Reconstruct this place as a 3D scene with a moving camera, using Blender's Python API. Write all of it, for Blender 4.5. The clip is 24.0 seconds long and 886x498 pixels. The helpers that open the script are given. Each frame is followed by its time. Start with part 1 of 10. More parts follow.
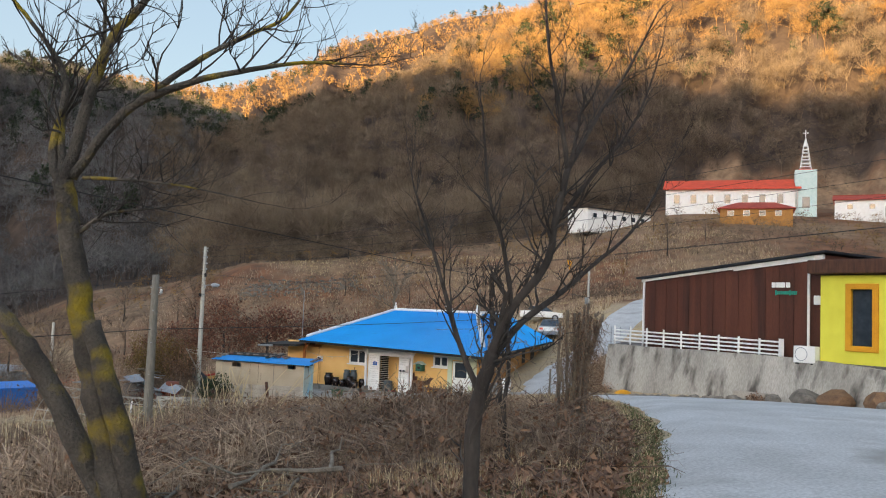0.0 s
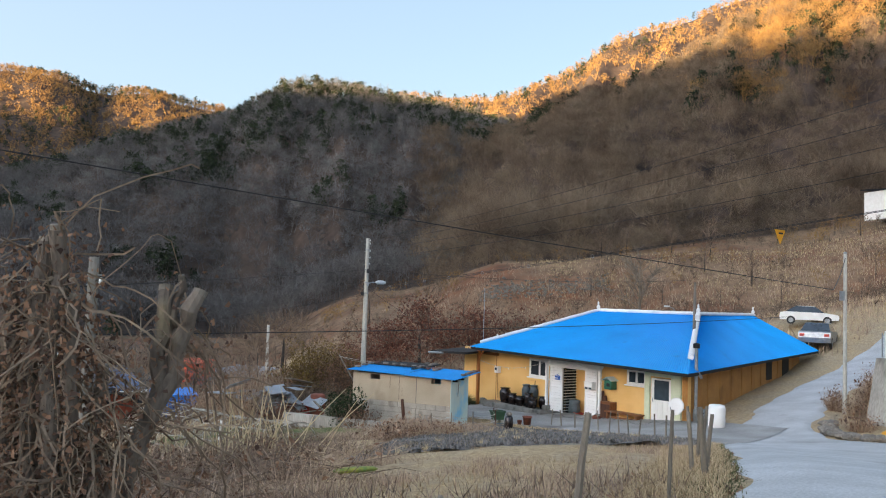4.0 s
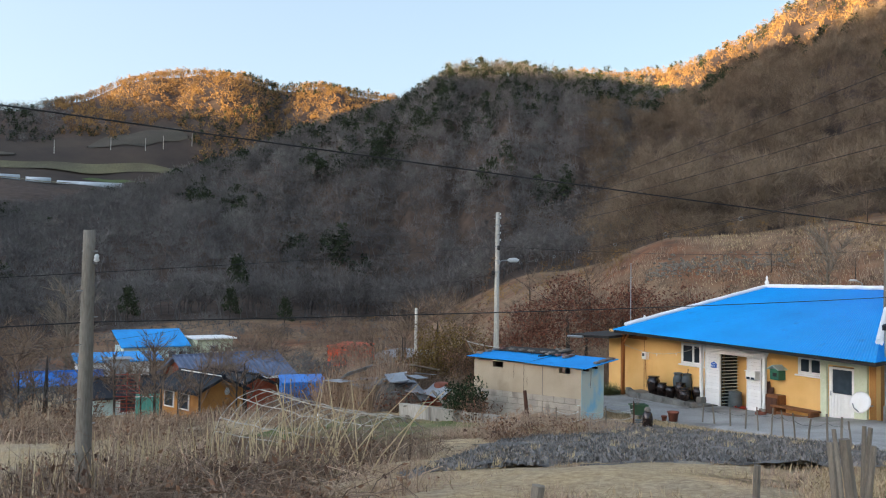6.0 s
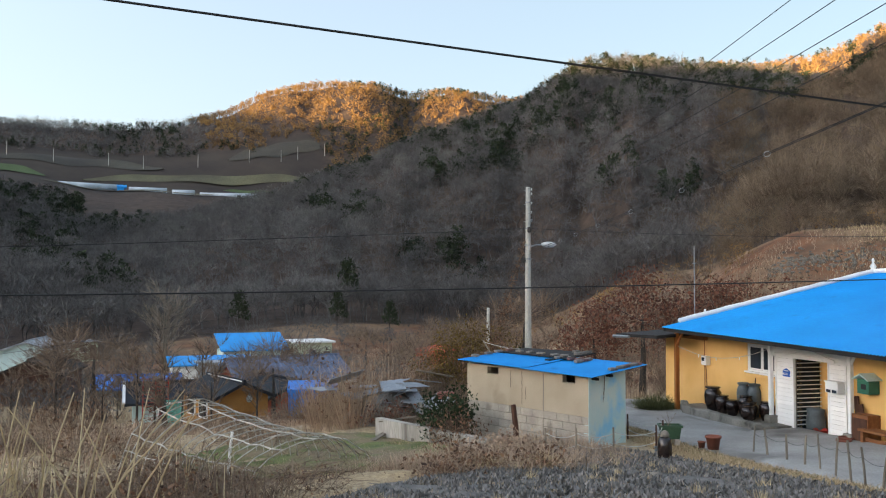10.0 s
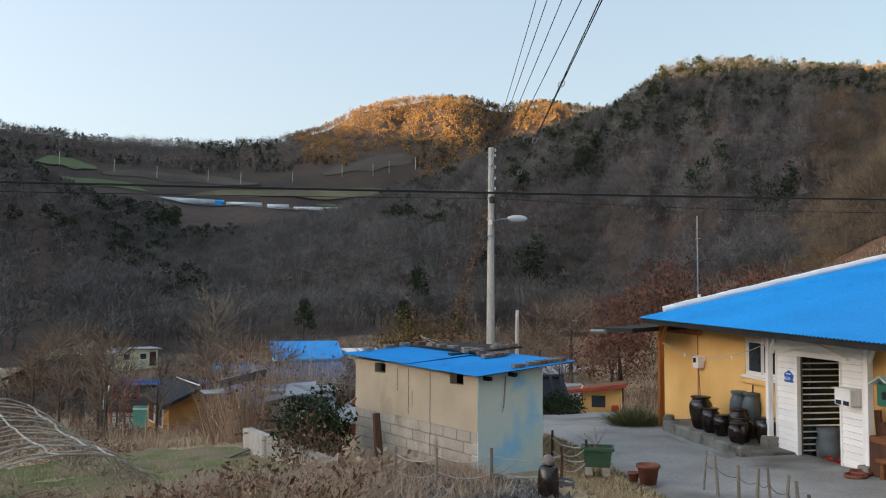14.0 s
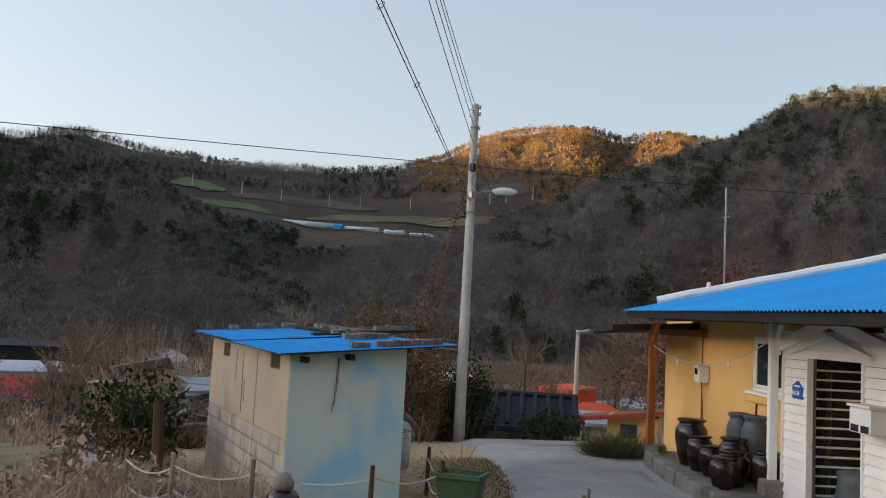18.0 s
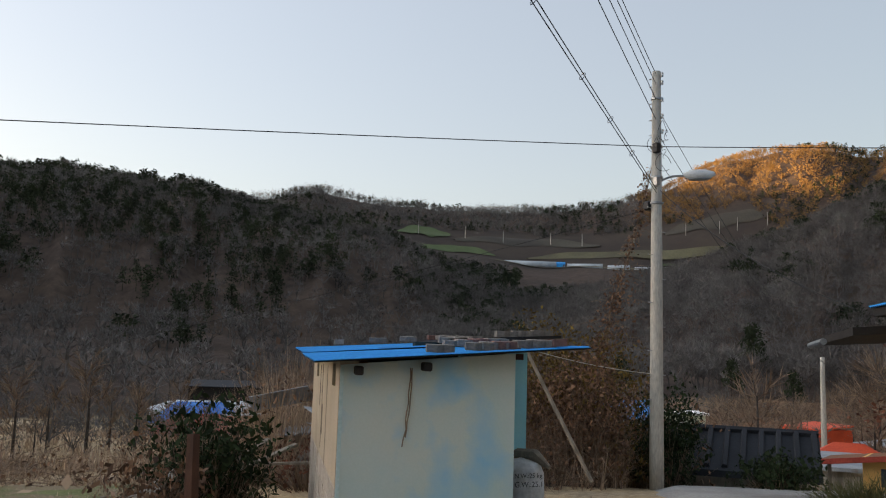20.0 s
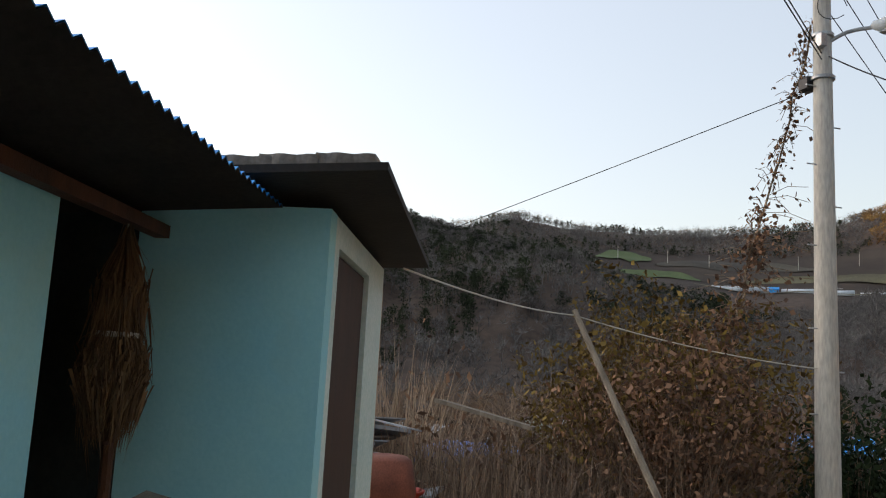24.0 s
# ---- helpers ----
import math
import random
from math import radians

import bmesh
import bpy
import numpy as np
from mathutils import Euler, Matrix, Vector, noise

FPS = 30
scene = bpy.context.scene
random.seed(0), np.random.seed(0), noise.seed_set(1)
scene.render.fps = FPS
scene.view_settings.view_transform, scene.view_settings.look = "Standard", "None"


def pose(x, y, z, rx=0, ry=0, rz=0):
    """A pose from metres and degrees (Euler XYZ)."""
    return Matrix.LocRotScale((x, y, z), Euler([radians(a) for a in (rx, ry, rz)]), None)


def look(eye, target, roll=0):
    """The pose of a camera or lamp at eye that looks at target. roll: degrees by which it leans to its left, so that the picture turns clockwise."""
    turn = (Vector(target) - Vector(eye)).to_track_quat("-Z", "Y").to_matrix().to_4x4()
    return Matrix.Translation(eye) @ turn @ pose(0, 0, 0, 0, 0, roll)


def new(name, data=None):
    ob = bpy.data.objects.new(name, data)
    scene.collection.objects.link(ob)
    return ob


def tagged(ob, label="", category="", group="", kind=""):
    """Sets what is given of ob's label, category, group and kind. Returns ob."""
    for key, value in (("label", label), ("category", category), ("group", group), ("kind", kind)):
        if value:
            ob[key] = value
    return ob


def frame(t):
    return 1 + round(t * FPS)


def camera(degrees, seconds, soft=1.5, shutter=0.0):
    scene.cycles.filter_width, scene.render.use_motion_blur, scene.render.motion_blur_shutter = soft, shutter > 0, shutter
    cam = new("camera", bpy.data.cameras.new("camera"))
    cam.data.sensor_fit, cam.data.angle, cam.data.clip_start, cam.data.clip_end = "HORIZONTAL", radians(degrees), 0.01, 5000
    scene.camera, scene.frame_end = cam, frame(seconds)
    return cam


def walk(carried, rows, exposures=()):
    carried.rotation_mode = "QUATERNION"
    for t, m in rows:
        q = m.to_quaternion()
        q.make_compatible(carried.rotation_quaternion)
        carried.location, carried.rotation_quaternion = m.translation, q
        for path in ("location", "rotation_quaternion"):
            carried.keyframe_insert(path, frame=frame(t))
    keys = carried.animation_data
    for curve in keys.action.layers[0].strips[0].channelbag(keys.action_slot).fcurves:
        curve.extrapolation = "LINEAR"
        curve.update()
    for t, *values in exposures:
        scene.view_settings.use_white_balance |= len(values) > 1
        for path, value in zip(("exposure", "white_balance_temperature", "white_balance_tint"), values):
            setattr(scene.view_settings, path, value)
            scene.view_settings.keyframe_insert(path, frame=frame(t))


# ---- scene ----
cam = camera(55.6, 24.0, soft=1.1)

PATH = [
    (0, (-3.379, -8.246, 1.544), (-3.009, -6.286, 1.683), 2.2),
    (0.5, (-2.623, -7.077, 1.531), (-2.288, -5.111, 1.671), 2.3),
    (1, (-1.805, -6.075, 1.524), (-1.503, -4.102, 1.661), 2.3),
    (1.5, (-1.059, -5.105, 1.538), (-0.78, -3.13, 1.683), 1.0),
    (3.5, (1.518, -0.781, 1.472), (1.352, 1.207, 1.608), 1.8),
    (4, (1.795, 0.221, 1.524), (1.502, 2.195, 1.647), 1.9),
    (4.5, (2.026, 1.272, 1.495), (1.624, 3.228, 1.607), 1.6),
    (5, (2.198, 2.359, 1.445), (1.673, 4.286, 1.545), 1.4),
    (5.5, (2.548, 3.232, 1.44), (1.916, 5.128, 1.524), 1.3),
    (6, (2.799, 4.152, 1.441), (2.107, 6.027, 1.512), 0.8),
    (6.5, (3.056, 5.025, 1.392), (2.285, 6.869, 1.468), 0.8),
    (7, (3.276, 5.794, 1.315), (2.454, 7.616, 1.385), 0.4),
    (7.5, (3.497, 6.633, 1.302), (2.63, 8.434, 1.378), -0.1),
    (8, (3.729, 7.582, 1.259), (2.832, 9.367, 1.34), 0.4),
    (8.5, (3.934, 8.509, 1.148), (3.013, 10.283, 1.232), -0.3),
    (9, (4.186, 9.507, 1.033), (3.247, 11.271, 1.118), -0.9),
    (9.5, (4.357, 10.427, 0.979), (3.403, 12.183, 1.062), -0.2),
    (10, (4.585, 11.313, 0.909), (3.603, 13.054, 0.989), 0.2),
    (10.5, (4.761, 12.188, 0.86), (3.75, 13.912, 0.943), 1.0),
    (11, (4.978, 13.082, 0.873), (3.934, 14.786, 0.949), 1.3),
    (11.5, (5.117, 14.016, 0.852), (4.044, 15.701, 0.923), 1.0),
    (13.5, (5.524, 17.655, 0.187), (4.369, 19.284, 0.29), 0.3),
    (14, (5.61, 18.632, 0.008), (4.436, 20.247, 0.121), 0.4),
    (14.5, (5.732, 19.687, -0.089), (4.538, 21.286, 0.03), 0.4),
    (15, (5.854, 20.595, -0.291), (4.637, 22.177, -0.161), 0.9),
    (15.5, (5.889, 21.575, -0.481), (4.652, 23.14, -0.346), 1.6),
    (16, (5.952, 22.333, -0.567), (4.693, 23.881, -0.43), 1.6),
    (16.5, (5.966, 22.946, -0.595), (4.691, 24.481, -0.451), 1.8),
    (17, (5.894, 23.606, -0.717), (4.592, 25.116, -0.559), 2.6),
    (17.5, (5.793, 24.175, -0.791), (4.457, 25.654, -0.625), 3.2),
    (18, (5.63, 24.726, -0.877), (4.241, 26.154, -0.699), 3.1),
    (18.5, (5.338, 25.435, -0.939), (3.852, 26.759, -0.74), 2.9),
    (19, (4.92, 26.212, -1.014), (3.348, 27.43, -0.798), 2.1),
    (19.5, (4.414, 26.995, -1.116), (2.752, 28.084, -0.89), 2.1),
    (21.5, (2.707, 29.56, -1.452), (0.948, 30.465, -1.159), 1.5),
    (22, (2.239, 30.125, -1.519), (0.465, 31.0, -1.229), 2.1),
    (22.5, (1.767, 30.742, -1.562), (-0.029, 31.577, -1.284), 2.6),
    (23, (1.237, 31.324, -1.614), (-0.598, 32.067, -1.335), 2.8),
    (23.5, (0.553, 31.978, -1.668), (-1.32, 32.618, -1.382), 3.4),
    (24, (-0.188, 32.664, -1.714), (-2.084, 33.229, -1.421), 3.1),
]
walk(cam, [(t, look(eye, target, roll)) for t, eye, target, roll in PATH],
     [(0, 1.25, 6300, 10), (3, 1.33, 6000, 10), (5, 1.5, 6000, 10), (7, 1.37, 6050, 10), (9, 1.52, 6300, 10), (11, 1.44, 6300, 10), (14, 1.28, 6400, 11), (17, 1.14, 6450, 12), (19, 1.04, 6800, 14), (22, 1.12, 7000, 15), (24, 1.38, 7000, 15)])

# ---- light ----
SUN_AZ, SUN_EL = 140.0, 4.25      # degrees to the left of +y, and up


def toward(az, el=0.0):
    a, e = radians(az), radians(el)
    return Vector((-math.sin(a) * math.cos(e), math.cos(a) * math.cos(e), math.sin(e)))


world = bpy.data.worlds.new("evening_sky")
scene.world = world
world.use_nodes = True
wn = world.node_tree.nodes
sky = wn.new("ShaderNodeTexSky")
sky.sky_type, sky.sun_disc = "NISHITA", False
sky.sun_elevation, sky.sun_rotation = radians(SUN_EL), radians(-SUN_AZ)
sky.altitude, sky.air_density, sky.dust_density, sky.ozone_density = 300, 1.0, 3.0, 1.0
veil = wn.new("ShaderNodeMix")      # thin bright haze over the whole sky
veil.data_type, veil.blend_type = "RGBA", "ADD"
veil.clamp_factor = False
veil.inputs[0].default_value = 0.8
veil.inputs[6].default_value = (1.34, 1.52, 1.84, 1)
world.node_tree.links.new(sky.outputs[0], veil.inputs[7])
geo, aim, both = wn.new("ShaderNodeTexCoord"), wn.new("ShaderNodeVectorMath"), wn.new("ShaderNodeMath")
aim.operation = "DOT_PRODUCT"
aim.inputs[1].default_value = toward(SUN_AZ)
world.node_tree.links.new(geo.outputs["Generated"], aim.inputs[0])
for socket, values in ((0, (-1.0, 0.75, 0.38, 1.06)), (1, (0.7, 1.0, 0.0, 5.0))):      # the haze brightens towards the setting sun
    rise = wn.new("ShaderNodeMapRange")
    for k, val in enumerate(values):
        rise.inputs[k + 1].default_value = val
    world.node_tree.links.new(aim.outputs["Value"], rise.inputs[0])
    world.node_tree.links.new(rise.outputs[0], both.inputs[socket])
graded = wn.new("ShaderNodeVectorMath")
graded.operation = "SCALE"
graded.inputs[0].default_value = (1.34, 1.52, 1.84)
world.node_tree.links.new(both.outputs[0], graded.inputs["Scale"])
world.node_tree.links.new(graded.outputs[0], veil.inputs[6])
world.node_tree.links.new(veil.outputs[2], wn["Background"].inputs[0])
wn["Background"].inputs[1].default_value = 0.15

sun_data = bpy.data.lights.new("sun", "SUN")
sun_data.energy, sun_data.angle, sun_data.color = 8.0, radians(0.5), (1.0, 0.66, 0.30)
sun = new("sun", sun_data)
sun.matrix_world = look(toward(SUN_AZ, SUN_EL) * 300, (0, 0, 0))


# ---- materials ----
def rgb(h):
    v = [int(h[i:i + 2], 16) / 255 for i in (0, 2, 4)]
    return tuple(c / 12.92 if c <= 0.04045 else ((c + 0.055) / 1.055) ** 2.4 for c in v) + (1,)


def mat(name, a, b=None, rough=0.8, scale=4.0, fine=40.0, bump=0.15, metal=0.0, stretch=(1, 1, 1), each=0.0, spec=0.4,
        stain=None, stain_scale=1.2, stain_at=0.58, bumpdist=0.01, grit=0.5, soft=0.14):
    """A surface of two tones: broad patches, fine grain with relief, and stains where asked for. each: how far single pieces differ."""
    m = bpy.data.materials.new(name)
    m.use_nodes = True
    nt = m.node_tree
    n, link = nt.nodes, nt.links.new
    p = n["Principled BSDF"]
    b = b or tuple(c * 0.8 for c in a[:3]) + (1,)
    tc, mp = n.new("ShaderNodeTexCoord"), n.new("ShaderNodeMapping")
    mp.inputs["Scale"].default_value = stretch
    link(tc.outputs["Object"], mp.inputs[0])
    big, small = n.new("ShaderNodeTexNoise"), n.new("ShaderNodeTexNoise")
    big.inputs["Scale"].default_value, big.inputs["Detail"].default_value = scale, 5
    small.inputs["Scale"].default_value, small.inputs["Detail"].default_value = fine, 4
    link(mp.outputs[0], big.inputs[0])
    link(mp.outputs[0], small.inputs[0])
    ramp = n.new("ShaderNodeMapRange")
    ramp.inputs[1].default_value, ramp.inputs[2].default_value = 0.32, 0.68
    link(big.outputs[0], ramp.inputs[0])
    mix = n.new("ShaderNodeMix")
    mix.data_type = "RGBA"
    mix.inputs[6].default_value, mix.inputs[7].default_value = a, b
    link(ramp.outputs[0], mix.inputs[0])
    grain = n.new("ShaderNodeMix")
    grain.data_type, grain.blend_type = "RGBA", "OVERLAY"
    grain.inputs[0].default_value = grit
    link(mix.outputs[2], grain.inputs[6])
    link(small.outputs[0], grain.inputs[7])
    out = grain.outputs[2]
    if stain:
        st, sr, sm = n.new("ShaderNodeTexNoise"), n.new("ShaderNodeMapRange"), n.new("ShaderNodeMix")
        st.inputs["Scale"].default_value, st.inputs["Detail"].default_value = stain_scale, 7
        sr.inputs[1].default_value, sr.inputs[2].default_value = stain_at, stain_at + soft
        sm.data_type = "RGBA"
        sm.inputs[7].default_value = stain
        link(mp.outputs[0], st.inputs[0])
        link(st.outputs[0], sr.inputs[0])
        link(sr.outputs[0], sm.inputs[0])
        link(out, sm.inputs[6])
        out = sm.outputs[2]
    if each:
        oi, hv, er = n.new("ShaderNodeObjectInfo"), n.new("ShaderNodeHueSaturation"), n.new("ShaderNodeMapRange")
        er.inputs[3].default_value, er.inputs[4].default_value = 1 - each, 1 + each
        link(oi.outputs["Random"], er.inputs[0])
        link(er.outputs[0], hv.inputs["Value"])
        link(out, hv.inputs["Color"])
        out = hv.outputs[0]
    link(out, p.inputs["Base Color"])
    bp = n.new("ShaderNodeBump")
    bp.inputs["Strength"].default_value, bp.inputs["Distance"].default_value = bump, bumpdist
    link(small.outputs[0], bp.inputs["Height"])
    link(bp.outputs[0], p.inputs["Normal"])
    p.inputs["Roughness"].default_value, p.inputs["Metallic"].default_value = rough, metal
    p.inputs["Specular IOR Level"].default_value = spec
    return m


def island_mat(name, a, b, rough=0.9, spec=0.15):
    """Many small pieces in one mesh, each its own shade between two tones."""
    m = bpy.data.materials.new(name)
    m.use_nodes = True
    n, link = m.node_tree.nodes, m.node_tree.links.new
    p = n["Principled BSDF"]
    g, mix = n.new("ShaderNodeNewGeometry"), n.new("ShaderNodeMix")
    mix.data_type = "RGBA"
    mix.inputs[6].default_value, mix.inputs[7].default_value = a, b
    link(g.outputs["Random Per Island"], mix.inputs[0])
    link(mix.outputs[2], p.inputs["Base Color"])
    p.inputs["Roughness"].default_value, p.inputs["Specular IOR Level"].default_value = rough, spec
    return m


def wood_tone(name, a, b, each=0.5, drift=0.016, crown=0.13):
    """Woods of a hillside: broad drifts of tone over the hill, tree by tree a little different."""
    m = bpy.data.materials.new(name)
    m.use_nodes = True
    n, link = m.node_tree.nodes, m.node_tree.links.new
    p = n["Principled BSDF"]
    g, tc = n.new("ShaderNodeNewGeometry"), n.new("ShaderNodeTexCoord")
    total = None
    for src, weight in ((drift, 1.1), (crown, 1.3), (None, each)):
        if src:
            t = n.new("ShaderNodeTexNoise")
            t.inputs["Scale"].default_value, t.inputs["Detail"].default_value = src, 2
            link(tc.outputs["Object"], t.inputs[0])
            out = t.outputs[0]
        else:
            out = g.outputs["Random Per Island"]
        k = n.new("ShaderNodeMath")
        k.operation = "MULTIPLY_ADD"
        k.inputs[1].default_value, k.inputs[2].default_value = weight, -weight / 2
        link(out, k.inputs[0])
        if total is not None:
            link(total, k.inputs[2])
            shift = n.new("ShaderNodeMath")
            shift.operation = "SUBTRACT"
            shift.inputs[1].default_value = weight / 2
            link(k.outputs[0], shift.inputs[0])
            total = shift.outputs[0]
        else:
            total = k.outputs[0]
    mr, mix = n.new("ShaderNodeMapRange"), n.new("ShaderNodeMix")
    mr.inputs[1].default_value, mr.inputs[2].default_value = -0.5, 0.5
    link(total, mr.inputs[0])
    mix.data_type = "RGBA"
    mix.inputs[6].default_value, mix.inputs[7].default_value = a, b
    link(mr.outputs[0], mix.inputs[0])
    link(mix.outputs[2], p.inputs["Base Color"])
    p.inputs["Roughness"].default_value, p.inputs["Specular IOR Level"].default_value = 0.95, 0.1
    return m


